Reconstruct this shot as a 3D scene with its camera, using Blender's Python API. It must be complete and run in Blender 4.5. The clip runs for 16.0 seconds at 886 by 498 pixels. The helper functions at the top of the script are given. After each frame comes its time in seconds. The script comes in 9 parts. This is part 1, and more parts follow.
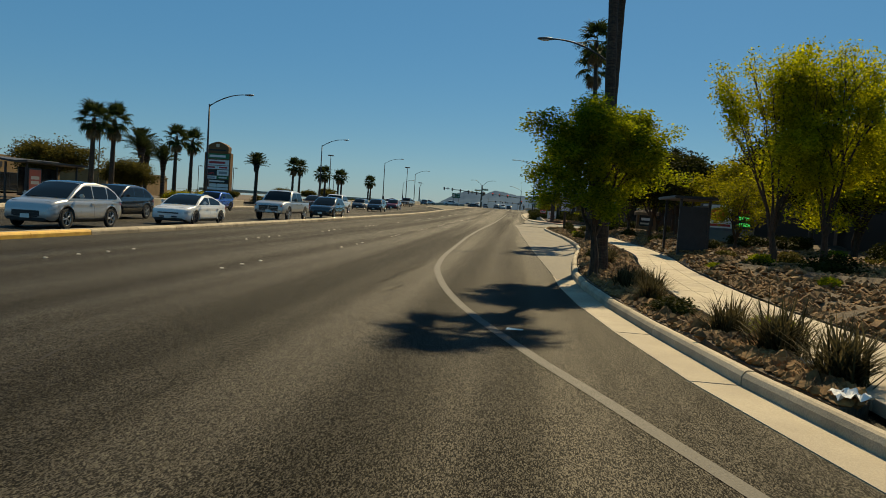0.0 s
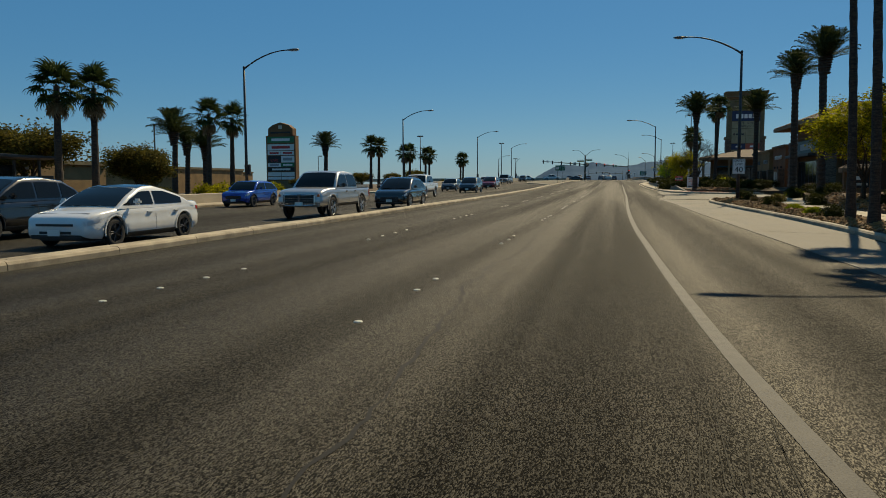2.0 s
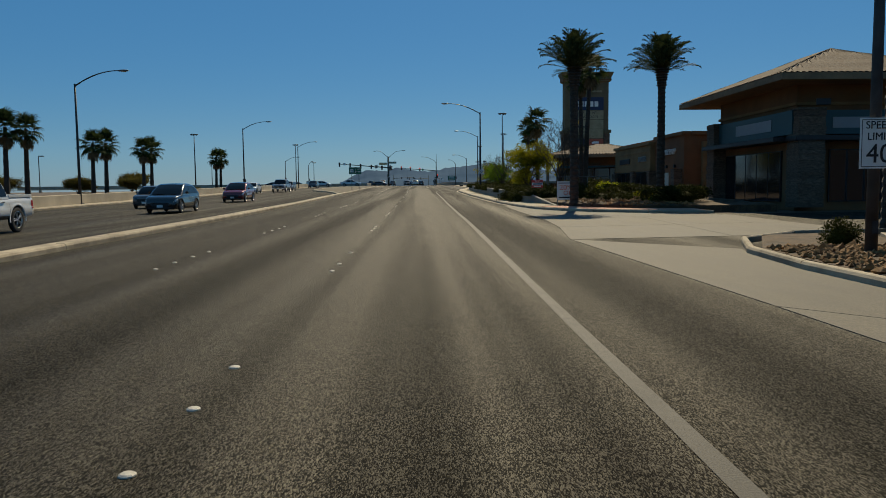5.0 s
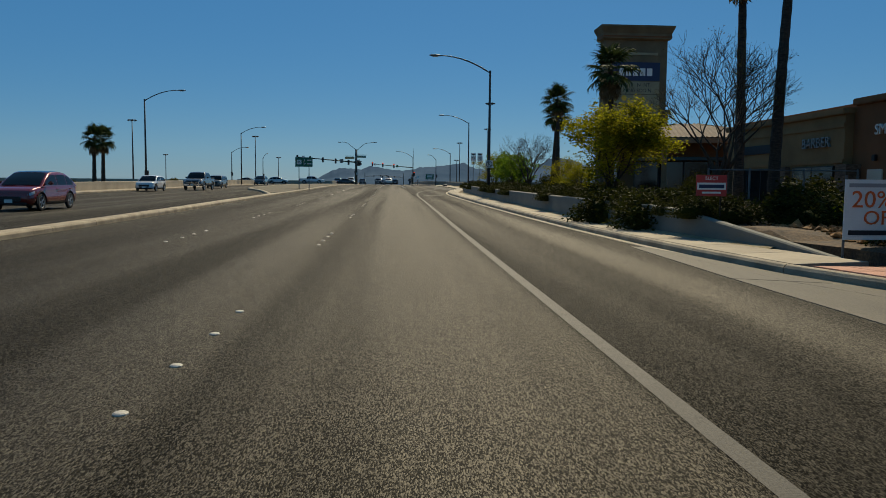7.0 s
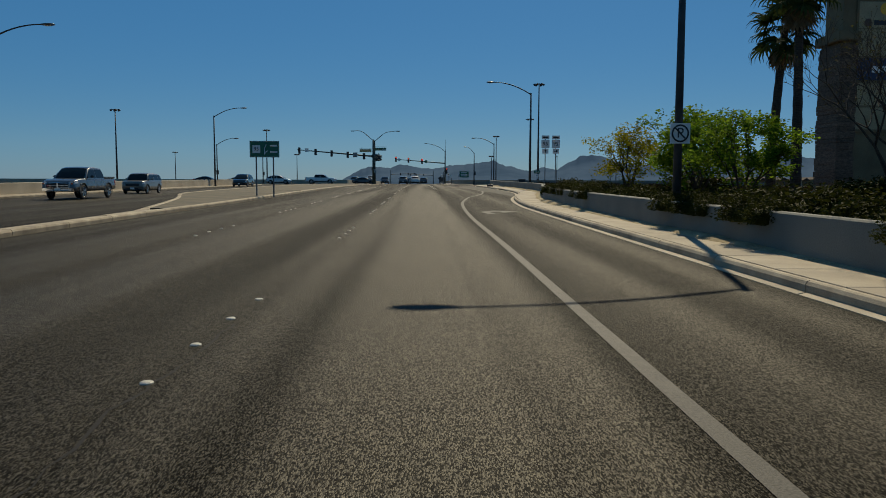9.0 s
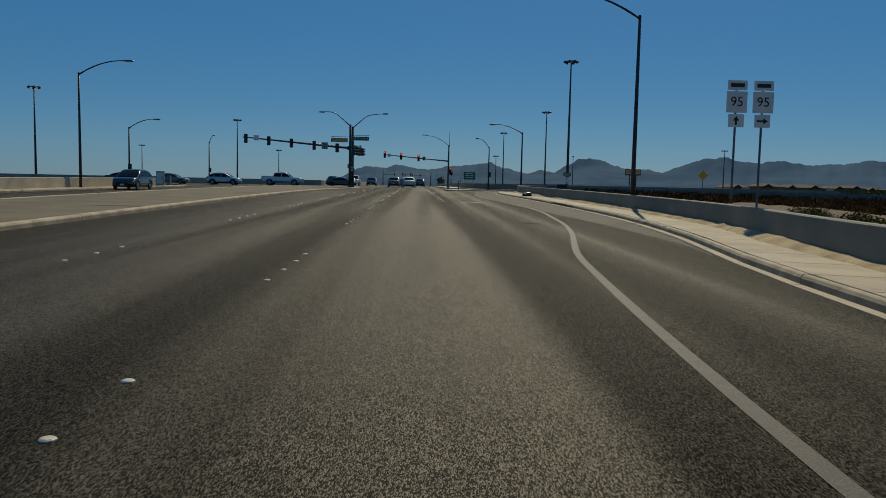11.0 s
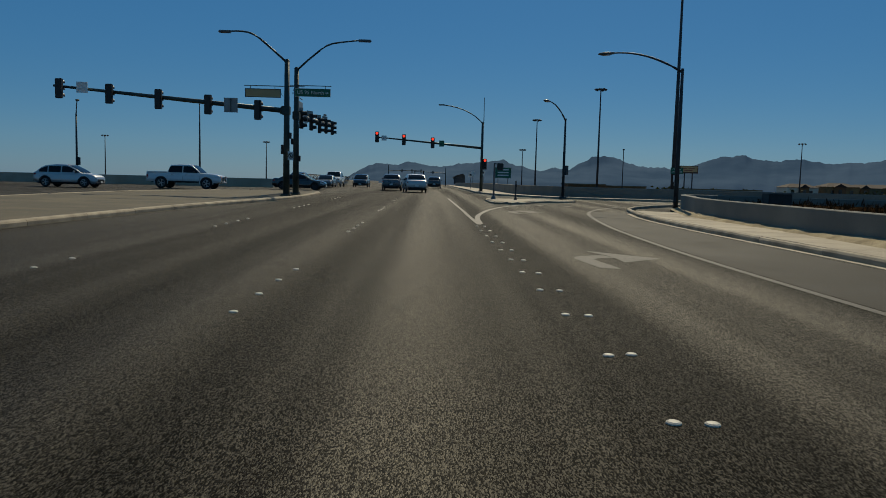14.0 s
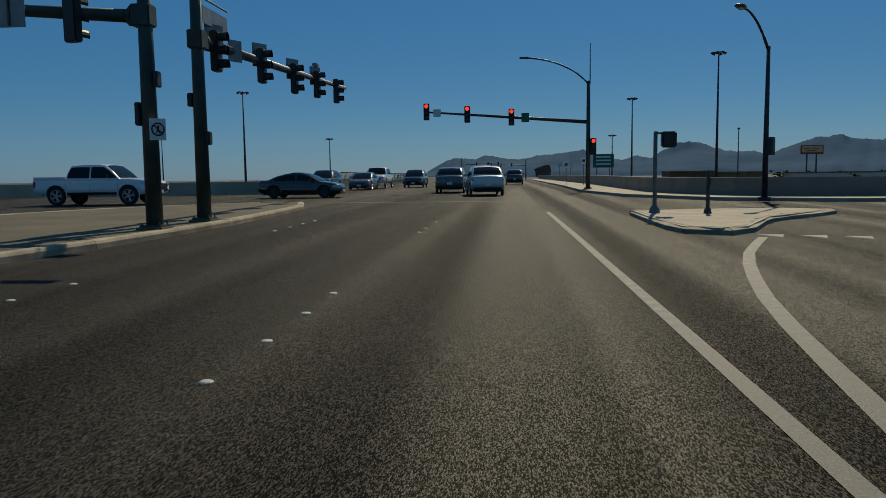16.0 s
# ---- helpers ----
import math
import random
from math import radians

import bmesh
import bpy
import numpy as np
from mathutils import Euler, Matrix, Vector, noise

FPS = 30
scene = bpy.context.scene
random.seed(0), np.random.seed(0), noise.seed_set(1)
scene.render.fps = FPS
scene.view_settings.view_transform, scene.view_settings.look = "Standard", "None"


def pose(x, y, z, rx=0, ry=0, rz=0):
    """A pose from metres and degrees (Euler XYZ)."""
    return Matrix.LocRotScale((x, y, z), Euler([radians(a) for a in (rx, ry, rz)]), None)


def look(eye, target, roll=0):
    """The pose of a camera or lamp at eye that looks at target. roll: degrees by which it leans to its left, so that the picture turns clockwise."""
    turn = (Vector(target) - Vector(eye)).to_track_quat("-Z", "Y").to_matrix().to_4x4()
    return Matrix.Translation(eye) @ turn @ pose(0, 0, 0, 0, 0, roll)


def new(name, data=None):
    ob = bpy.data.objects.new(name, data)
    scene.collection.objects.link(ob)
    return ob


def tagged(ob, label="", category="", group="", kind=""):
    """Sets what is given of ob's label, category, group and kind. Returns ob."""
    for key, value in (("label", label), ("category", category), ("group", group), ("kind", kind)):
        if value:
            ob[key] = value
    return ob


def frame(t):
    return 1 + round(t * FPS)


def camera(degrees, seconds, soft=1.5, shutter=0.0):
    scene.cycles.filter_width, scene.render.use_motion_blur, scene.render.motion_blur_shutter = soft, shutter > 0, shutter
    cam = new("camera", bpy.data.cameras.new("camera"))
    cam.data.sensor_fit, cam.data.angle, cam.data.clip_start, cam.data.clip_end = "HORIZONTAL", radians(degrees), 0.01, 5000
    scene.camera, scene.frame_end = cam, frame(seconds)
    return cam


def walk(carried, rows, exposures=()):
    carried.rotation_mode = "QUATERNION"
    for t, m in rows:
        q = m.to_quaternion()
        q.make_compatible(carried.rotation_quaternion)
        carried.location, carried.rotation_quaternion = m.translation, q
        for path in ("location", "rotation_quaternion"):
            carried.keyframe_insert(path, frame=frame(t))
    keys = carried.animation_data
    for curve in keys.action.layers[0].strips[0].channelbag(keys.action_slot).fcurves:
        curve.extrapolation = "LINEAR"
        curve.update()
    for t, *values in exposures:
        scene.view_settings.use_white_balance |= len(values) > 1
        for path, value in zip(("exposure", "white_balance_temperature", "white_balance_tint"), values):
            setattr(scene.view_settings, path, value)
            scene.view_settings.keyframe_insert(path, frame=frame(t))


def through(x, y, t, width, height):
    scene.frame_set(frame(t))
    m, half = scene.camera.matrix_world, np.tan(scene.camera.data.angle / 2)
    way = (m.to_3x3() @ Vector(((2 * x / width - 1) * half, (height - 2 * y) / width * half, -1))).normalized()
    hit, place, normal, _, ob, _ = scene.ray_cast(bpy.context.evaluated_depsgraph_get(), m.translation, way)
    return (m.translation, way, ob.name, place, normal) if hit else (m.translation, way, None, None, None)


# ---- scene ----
EXPOSURES = ((0.0, -0.2, 7700, 5), (1.2, -0.3, 7300, 5), (2.5, -0.42, 6900, 6), (6.5, -0.5, 6480, 7), (8.0, -0.6, 6400, 7), (9.0, -0.7, 6350, 7), (11.5, -0.88, 6200, 6), (12.5, -0.9, 6200, 6), (16.0, -0.92, 6200, 6))
SKY_POWER, SUN_POWER, SKY_DEPTH, SKY_TINT = 0.064, 6.8, 1.36, (0.86, 0.99, 1.03)
SKY_AIR, SKY_DUST, SKY_OZONE = 1.0, 0.35, 4.0
SKY_EVEN, SKY_HAZE, SUN_TONE = 0.45, (2.0, 6.0, 11.6), (1.0, 0.84, 0.58)
cam = camera(61.14, 16.0, soft=0.9)
PATH = [
    (0.0, pose(4.137, 0.000, 1.582, 86.815, -3.706, 5.681)),
    (0.5, pose(2.966, 3.948, 1.507, 86.209, -3.871, 3.761)),
    (1.0, pose(1.964, 8.180, 1.472, 85.376, -2.382, 9.914)),
    (1.5, pose(1.262, 12.928, 1.446, 84.990, -0.848, 13.879)),
    (2.0, pose(0.837, 17.900, 1.453, 84.997, 0.240, 12.897)),
    (2.5, pose(0.543, 23.029, 1.445, 85.022, 0.596, 9.130)),
    (3.0, pose(0.199, 28.676, 1.426, 85.156, 0.544, 6.578)),
    (3.5, pose(0.022, 34.635, 1.406, 85.314, 0.485, 4.234)),
    (4.0, pose(-0.085, 40.882, 1.519, 85.214, 0.908, 1.105)),
    (6.5, pose(-0.210, 77.754, 1.756, 85.534, -0.177, -3.346)),
    (7.0, pose(-0.110, 86.182, 1.785, 85.292, -0.518, -3.770)),
    (7.5, pose(-0.129, 94.824, 1.899, 85.093, -0.233, -3.243)),
    (8.0, pose(-0.038, 103.509, 1.963, 84.920, -0.282, -2.875)),
    (8.5, pose(0.078, 112.480, 2.038, 85.011, -0.192, -2.160)),
    (9.0, pose(0.212, 121.488, 2.143, 85.134, -0.205, -1.530)),
    (11.5, pose(0.142, 167.522, 2.749, 85.253, -1.336, -1.933)),
    (12.0, pose(0.120, 176.054, 2.834, 85.309, -1.383, -1.913)),
    (12.5, pose(-0.014, 184.383, 2.973, 85.292, -1.495, -1.508)),
    (13.0, pose(0.003, 192.443, 3.041, 85.247, -1.455, -1.104)),
    (13.5, pose(0.038, 200.287, 3.132, 85.070, -1.403, -0.862)),
    (14.0, pose(-0.104, 207.882, 3.196, 84.988, -1.455, -0.936)),
    (14.5, pose(-0.109, 215.059, 3.262, 84.901, -1.228, -0.710)),
    (15.0, pose(-0.117, 222.018, 3.309, 84.719, -1.339, 0.226)),
    (15.5, pose(-0.129, 228.226, 3.373, 84.463, -0.998, 2.074)),
    (16.0, pose(-0.162, 233.985, 3.364, 84.511, 0.720, 5.022)),
]
walk(cam, PATH, exposures=EXPOSURES)

# ---- world and sun ----
SUN_EL, SUN_AZ = 43.0, 13.5        # degrees; azimuth from +y towards +x
world = bpy.data.worlds.new("world")
scene.world = world
world.use_nodes = True
wn, wl = world.node_tree.nodes, world.node_tree.links
sky = wn.new("ShaderNodeTexSky")
sky.sky_type, sky.sun_disc = "NISHITA", False
sky.sun_elevation, sky.sun_rotation = radians(SUN_EL), radians(SUN_AZ)
sky.altitude, sky.air_density, sky.dust_density, sky.ozone_density = 700, SKY_AIR, SKY_DUST, SKY_OZONE
hue = wn.new("ShaderNodeHueSaturation")
hue.inputs["Saturation"].default_value = SKY_DEPTH
wl.new(sky.outputs[0], hue.inputs["Color"])
tint = wn.new("ShaderNodeVectorMath")
tint.operation = "MULTIPLY"
tint.inputs[1].default_value = SKY_TINT
wl.new(hue.outputs[0], tint.inputs[0])
haze = wn.new("ShaderNodeMix")
haze.data_type = "RGBA"
haze.inputs[0].default_value = SKY_EVEN
haze.inputs[7].default_value = (*SKY_HAZE, 1)
wl.new(tint.outputs[0], haze.inputs[6])
wl.new(haze.outputs[2], wn["Background"].inputs[0])
wn["Background"].inputs[1].default_value = SKY_POWER
sun = new("sun", bpy.data.lights.new("sun", "SUN"))
sun.data.energy, sun.data.angle, sun.data.color = SUN_POWER, radians(0.53), SUN_TONE
to_sun = Vector((math.sin(radians(SUN_AZ)) * math.cos(radians(SUN_EL)), math.cos(radians(SUN_AZ)) * math.cos(radians(SUN_EL)), math.sin(radians(SUN_EL))))
sun.matrix_world = look(to_sun * 60 + Vector((0, 100, 0)), Vector((0, 100, 0)))


# ---- materials ----
def mat(name, c1, c2, rough=0.8, scale=4.0, fine=60.0, bump=0.2, metal=0.0, spec=0.5, amount=0.35, stretch=(1, 1, 1), vary=0.0, rvar=0.1):
    """A surface of two tones in large patches, with a fine grain over them that also gives relief."""
    m = bpy.data.materials.new(name)
    m.use_nodes = True
    n, l = m.node_tree.nodes, m.node_tree.links
    b = n["Principled BSDF"]
    tc = n.new("ShaderNodeTexCoord")
    mp = n.new("ShaderNodeMapping")
    mp.inputs["Scale"].default_value = stretch
    l.new(tc.outputs["Object"], mp.inputs[0])
    big = n.new("ShaderNodeTexNoise")
    big.inputs["Scale"].default_value, big.inputs["Detail"].default_value = scale, 6
    small = n.new("ShaderNodeTexNoise")
    small.inputs["Scale"].default_value, small.inputs["Detail"].default_value = fine, 3
    l.new(mp.outputs[0], big.inputs[0])
    l.new(tc.outputs["Object"], small.inputs[0])
    ramp = n.new("ShaderNodeValToRGB")
    ramp.color_ramp.elements[0].position, ramp.color_ramp.elements[1].position = 0.35, 0.65
    ramp.color_ramp.elements[0].color, ramp.color_ramp.elements[1].color = (*c1, 1), (*c2, 1)
    l.new(big.outputs[0], ramp.inputs[0])
    mr = n.new("ShaderNodeMapRange")
    mr.inputs["From Min"].default_value, mr.inputs["From Max"].default_value = 0.3, 0.7
    mr.inputs["To Min"].default_value, mr.inputs["To Max"].default_value = 1 - amount, 1 + amount
    l.new(small.outputs[0], mr.inputs[0])
    mul = n.new("ShaderNodeVectorMath")
    mul.operation = "SCALE"
    l.new(ramp.outputs[0], mul.inputs[0])
    l.new(mr.outputs[0], mul.inputs["Scale"])
    out = mul.outputs[0]
    if vary:
        info = n.new("ShaderNodeObjectInfo")
        r2 = n.new("ShaderNodeMapRange")
        r2.inputs["To Min"].default_value, r2.inputs["To Max"].default_value = 1 - vary, 1 + vary
        l.new(info.outputs["Random"], r2.inputs[0])
        m2 = n.new("ShaderNodeVectorMath")
        m2.operation = "SCALE"
        l.new(out, m2.inputs[0])
        l.new(r2.outputs[0], m2.inputs["Scale"])
        out = m2.outputs[0]
    l.new(out, b.inputs["Base Color"])
    rr = n.new("ShaderNodeMapRange")
    rr.inputs["To Min"].default_value, rr.inputs["To Max"].default_value = max(0.02, rough - rvar), min(1, rough + rvar)
    l.new(big.outputs[0], rr.inputs[0])
    l.new(rr.outputs[0], b.inputs["Roughness"])
    b.inputs["Metallic"].default_value = metal
    b.inputs["Specular IOR Level"].default_value = spec
    if bump:
        bp = n.new("ShaderNodeBump")
        bp.inputs["Strength"].default_value, bp.inputs["Distance"].default_value = bump, 0.02
        l.new(small.outputs[0], bp.inputs["Height"])
        l.new(bp.outputs[0], b.inputs["Normal"])
    return m


def paint(name, c, rough=0.4, metal=0.0, coat=0.0, spec=0.5):
    """A painted or moulded surface: nearly even, with faint dust and patchy gloss."""
    m = mat(name, tuple(v * 0.93 for v in c), c, rough=rough, scale=2.2, fine=90, bump=0.02, metal=metal, amount=0.05, spec=spec, rvar=0.06)
    m.node_tree.nodes["Principled BSDF"].inputs["Coat Weight"].default_value = coat
    return m


def leafy(name, c1, c2, rough=0.65, through=0.35):
    """Leaves: each island its own tone, and part of the sunlight passes through."""
    m = bpy.data.materials.new(name)
    m.use_nodes = True
    n, l = m.node_tree.nodes, m.node_tree.links
    b = n["Principled BSDF"]
    geo = n.new("ShaderNodeNewGeometry")
    ramp = n.new("ShaderNodeValToRGB")
    ramp.color_ramp.elements[0].color, ramp.color_ramp.elements[1].color = (*c1, 1), (*c2, 1)
    l.new(geo.outputs["Random Per Island"], ramp.inputs[0])
    tc = n.new("ShaderNodeTexCoord")
    nz = n.new("ShaderNodeTexNoise")
    nz.inputs["Scale"].default_value = 1.1
    l.new(tc.outputs["Object"], nz.inputs[0])
    mr = n.new("ShaderNodeMapRange")
    mr.inputs["From Min"].default_value, mr.inputs["From Max"].default_value = 0.3, 0.7
    mr.inputs["To Min"].default_value, mr.inputs["To Max"].default_value = 0.65, 1.35
    l.new(nz.outputs[0], mr.inputs[0])
    sc = n.new("ShaderNodeVectorMath")
    sc.operation = "SCALE"
    l.new(ramp.outputs[0], sc.inputs[0])
    l.new(mr.outputs[0], sc.inputs["Scale"])
    l.new(sc.outputs[0], b.inputs["Base Color"])
    b.inputs["Roughness"].default_value = rough
    b.inputs["Specular IOR Level"].default_value = 0.03
    tr = n.new("ShaderNodeBsdfTranslucent")
    l.new(sc.outputs[0], tr.inputs[0])
    mx = n.new("ShaderNodeMixShader")
    mx.inputs[0].default_value = through
    l.new(b.outputs[0], mx.inputs[1])
    l.new(tr.outputs[0], mx.inputs[2])
    l.new(mx.outputs[0], n["Material Output"].inputs[0])
    return m


def asphalt_mat():
    """Worn brown-grey asphalt: pale stones in dark binder, long pale and dark wheel tracks, polish and patches."""
    m = bpy.data.materials.new("asphalt")
    m.use_nodes = True
    n, l = m.node_tree.nodes, m.node_tree.links
    b = n["Principled BSDF"]
    tc = n.new("ShaderNodeTexCoord")

    def noisy(scale, stretch=(1, 1, 1), detail=4, lo=0.35, hi=0.65, a=0.0, z=1.0):
        mp = n.new("ShaderNodeMapping")
        mp.inputs["Scale"].default_value = stretch
        l.new(tc.outputs["Object"], mp.inputs[0])
        t = n.new("ShaderNodeTexNoise")
        t.inputs["Scale"].default_value, t.inputs["Detail"].default_value = scale, detail
        l.new(mp.outputs[0], t.inputs[0])
        r = n.new("ShaderNodeMapRange")
        r.inputs["From Min"].default_value, r.inputs["From Max"].default_value = lo, hi
        r.inputs["To Min"].default_value, r.inputs["To Max"].default_value = a, z
        l.new(t.outputs[0], r.inputs[0])
        return r.outputs[0]

    def times(p, q):
        k = n.new("ShaderNodeMath")
        k.operation = "MULTIPLY"
        l.new(p, k.inputs[0])
        l.new(q, k.inputs[1])
        return k.outputs[0]
    tracks = noisy(0.8, (1, 0.01, 1), 2, 0.38, 0.62, 0.5, 1.45)
    scuffs = noisy(5.0, (1, 0.02, 1), 4, 0.3, 0.7, 0.86, 1.14)
    patches = noisy(0.16, (1, 0.5, 1), 5, 0.35, 0.65, 0.85, 1.15)
    blotch = noisy(11, (1, 0.4, 1), 3, 0.35, 0.65, 0.8, 1.2)
    grit = noisy(42, (1, 0.3, 1), 3, 0.36, 0.66, 0.5, 1.5)
    v = n.new("ShaderNodeTexVoronoi")
    v.inputs["Scale"].default_value = 150
    grain = n.new("ShaderNodeMapping")
    grain.inputs["Scale"].default_value = (1, 0.38, 1)
    l.new(tc.outputs["Object"], grain.inputs[0])
    l.new(grain.outputs[0], v.inputs[0])
    sep = n.new("ShaderNodeSeparateColor")
    l.new(v.outputs["Color"], sep.inputs[0])
    stone = n.new("ShaderNodeValToRGB")
    e = stone.color_ramp.elements
    e[0].position, e[0].color = 0.0, (0.0005, 0.00043, 0.00026, 1)
    e[1].position, e[1].color = 1.0, (0.024, 0.0207, 0.0128, 1)
    e.new(0.5).color = (0.0015, 0.0013, 0.0008, 1)
    e.new(0.78).color = (0.006, 0.0052, 0.0032, 1)
    l.new(sep.outputs[0], stone.inputs[0])
    sc = n.new("ShaderNodeVectorMath")
    sc.operation = "SCALE"
    l.new(stone.outputs[0], sc.inputs[0])
    l.new(times(times(times(tracks, scuffs), times(patches, grit)), blotch), sc.inputs["Scale"])
    l.new(sc.outputs[0], b.inputs["Base Color"])
    l.new(noisy(0.75, (1, 0.012, 1), 2, 0.4, 0.6, 0.86, 0.72), b.inputs["Roughness"])
    gloss = n.new("ShaderNodeMapRange")
    gloss.inputs["From Min"].default_value, gloss.inputs["From Max"].default_value = 0.45, 1.0
    gloss.inputs["To Min"].default_value, gloss.inputs["To Max"].default_value = 0.06, 0.95
    l.new(sep.outputs[1], gloss.inputs[0])
    worn = noisy(0.8, (1, 0.01, 1), 2, 0.38, 0.62, 0.72, 1.25)
    l.new(times(gloss.outputs[0], worn), b.inputs["Specular IOR Level"])
    b.inputs["Specular Tint"].default_value = (1.0, 0.9, 0.68, 1)
    bp = n.new("ShaderNodeBump")
    bp.inputs["Strength"].default_value, bp.inputs["Distance"].default_value = 0.45, 0.006
    bp.invert = True
    l.new(v.outputs["Distance"], bp.inputs["Height"])
    l.new(bp.outputs[0], b.inputs["Normal"])
    return m


ASPHALT = asphalt_mat()
CONCRETE = mat("concrete", (0.27, 0.225, 0.16), (0.4, 0.34, 0.245), rough=0.85, scale=0.8, fine=70, bump=0.25, amount=0.12, vary=0.08)
CONC_PAD = mat("pad_concrete", (0.046, 0.04, 0.029), (0.112, 0.097, 0.07), rough=0.8, scale=0.6, fine=40, bump=0.3, amount=0.3, vary=0.03, stretch=(1, 0.25, 1))
KERB = mat("kerb_concrete", (0.23, 0.19, 0.13), (0.4, 0.335, 0.235), rough=0.85, scale=1.5, fine=60, bump=0.3, amount=0.18, vary=0.12)
KERB_YELLOW = mat("kerb_yellow", (0.55, 0.3, 0.04), (0.68, 0.4, 0.06), rough=0.7, scale=3, fine=50, bump=0.2, amount=0.25)
WALL = mat("wall_concrete", (0.14, 0.14, 0.118), (0.195, 0.19, 0.158), rough=0.85, scale=0.7, fine=40, bump=0.25, amount=0.12)
WALL_TAN = mat("wall_tan", (0.336, 0.288, 0.208), (0.44, 0.376, 0.28), rough=0.85, scale=0.6, fine=40, bump=0.25, amount=0.1)
MEDIAN = mat("median_fill", (0.066, 0.054, 0.03), (0.118, 0.097, 0.057), rough=0.9, scale=0.5, fine=25, bump=0.35, amount=0.3)
EARTH = mat("desert_earth", (0.055, 0.038, 0.022), (0.1, 0.07, 0.042), rough=0.95, scale=0.06, fine=3, bump=0.4, amount=0.3)
PLANTER = mat("planter_gravel", (0.04, 0.023, 0.01), (0.105, 0.064, 0.03), rough=0.95, scale=2.5, fine=18, bump=0.8, amount=0.45)
ROCK = mat("rock", (0.1, 0.046, 0.011), (0.28, 0.142, 0.042), rough=0.9, scale=3, fine=25, bump=0.4, amount=0.25)
PAVER = mat("brick_paver", (0.36, 0.17, 0.11), (0.5, 0.26, 0.18), rough=0.85, scale=2, fine=50, bump=0.3, amount=0.15, vary=0.12)
LINE = mat("line_paint", (0.05, 0.0455, 0.038), (0.12, 0.11, 0.092), rough=0.7, scale=6, fine=55, bump=0.25, amount=0.35)
LINE_WORN = mat("worn_line_paint", (0.019, 0.0172, 0.0134), (0.052, 0.0476, 0.039), rough=0.75, scale=5, fine=70, bump=0.3, amount=0.7)
ARROW_WORN = mat("worn_arrow_paint", (0.016, 0.0146, 0.0115), (0.036, 0.033, 0.027), rough=0.75, scale=3, fine=55, bump=0.3, amount=0.5)
DOT = mat("ceramic_dot", (0.34, 0.31, 0.26), (0.55, 0.52, 0.44), rough=0.6, scale=12, fine=80, bump=0.05, amount=0.1)
CRACK = mat("crack_fill", (0.003, 0.0025, 0.002), (0.006, 0.005, 0.004), rough=1.0, scale=5, fine=60, bump=0.1)
STEEL = mat("galvanised_steel", (0.1, 0.105, 0.105), (0.17, 0.175, 0.175), rough=0.5, scale=3, fine=60, bump=0.05, metal=0.6, amount=0.12)
POLE_DARK = mat("weathered_pole", (0.03, 0.033, 0.035), (0.06, 0.064, 0.066), rough=0.6, scale=2, fine=60, bump=0.05, metal=0.0, amount=0.15, spec=0.3)
SIGNAL_STEEL = mat("signal_steel", (0.03, 0.047, 0.044), (0.058, 0.082, 0.077), rough=0.5, scale=2, fine=50, bump=0.05, metal=0.25, amount=0.2, spec=0.3)
BLACK = mat("black_plastic", (0.012, 0.012, 0.012), (0.022, 0.022, 0.022), rough=0.5, scale=4, fine=80, bump=0.05)
SIGN_BACK = mat("sign_aluminium", (0.19, 0.2, 0.195), (0.27, 0.28, 0.27), rough=0.45, scale=3, fine=60, bump=0.03, metal=0.5, amount=0.08)
SIGN_WHITE = paint("sign_white", (0.78, 0.77, 0.72), 0.45)
SIGN_GREEN = paint("sign_green", (0.012, 0.13, 0.07), 0.45)
SIGN_YELLOW = paint("sign_yellow", (0.75, 0.42, 0.02), 0.45)
INK = paint("sign_ink", (0.015, 0.015, 0.017), 0.5)
RED = paint("sign_red", (0.5, 0.035, 0.03), 0.45)
ORANGE = paint("sign_orange", (0.75, 0.13, 0.02), 0.5)
BLUE = paint("sign_blue", (0.0054, 0.0203, 0.072), 0.45)
GREY_BAR = paint("grey_ink", (0.3, 0.3, 0.3), 0.5)
# the blue of distance haze is put into the mountains' base colour
MOUNTAIN = mat("mountain_haze_blue", (0.06, 0.098, 0.15), (0.085, 0.128, 0.185), rough=1.0, scale=0.003, fine=0.012, bump=0.0, amount=0.02, spec=0.0)


# ---- ground profile: the road climbs gently to the junction, then falls away ----
GY = [-80, 10, 30, 50, 70, 90, 110, 130, 150, 170, 190, 210, 230, 250, 270, 300, 420, 520, 700, 1200]
GZ = [.1, -.02, -.02, .07, .2, .34, .53, .76, 1.01, 1.26, 1.5, 1.72, 1.91, 2.1, 2.25, 2.4, 2.5, 1.6, -1.5, -4]


def gz(y):
    return float(np.interp(y, GY, GZ))


def at(x, y, h=0.0):
    return Vector((x, y, gz(y) + h))


# ---- building helpers ----
def mesh_of(name, verts, faces, smooth=False):
    me = bpy.data.meshes.new(name)
    me.from_pydata([tuple(v) for v in verts], [], faces)
    me.update()
    if smooth:
        me.polygons.foreach_set("use_smooth", [True] * len(me.polygons))
    return me


def put(name, me, material=None, parent=None, label="", loc=None, rz=None):
    ob = new(name, me)
    if material and not me.materials:
        me.materials.append(material)
    if parent:
        ob.parent = parent
    if loc is not None:
        ob.location = loc
    if rz is not None:
        ob.rotation_euler = (0, 0, rz)
    if label:
        ob["label"] = label
    return ob


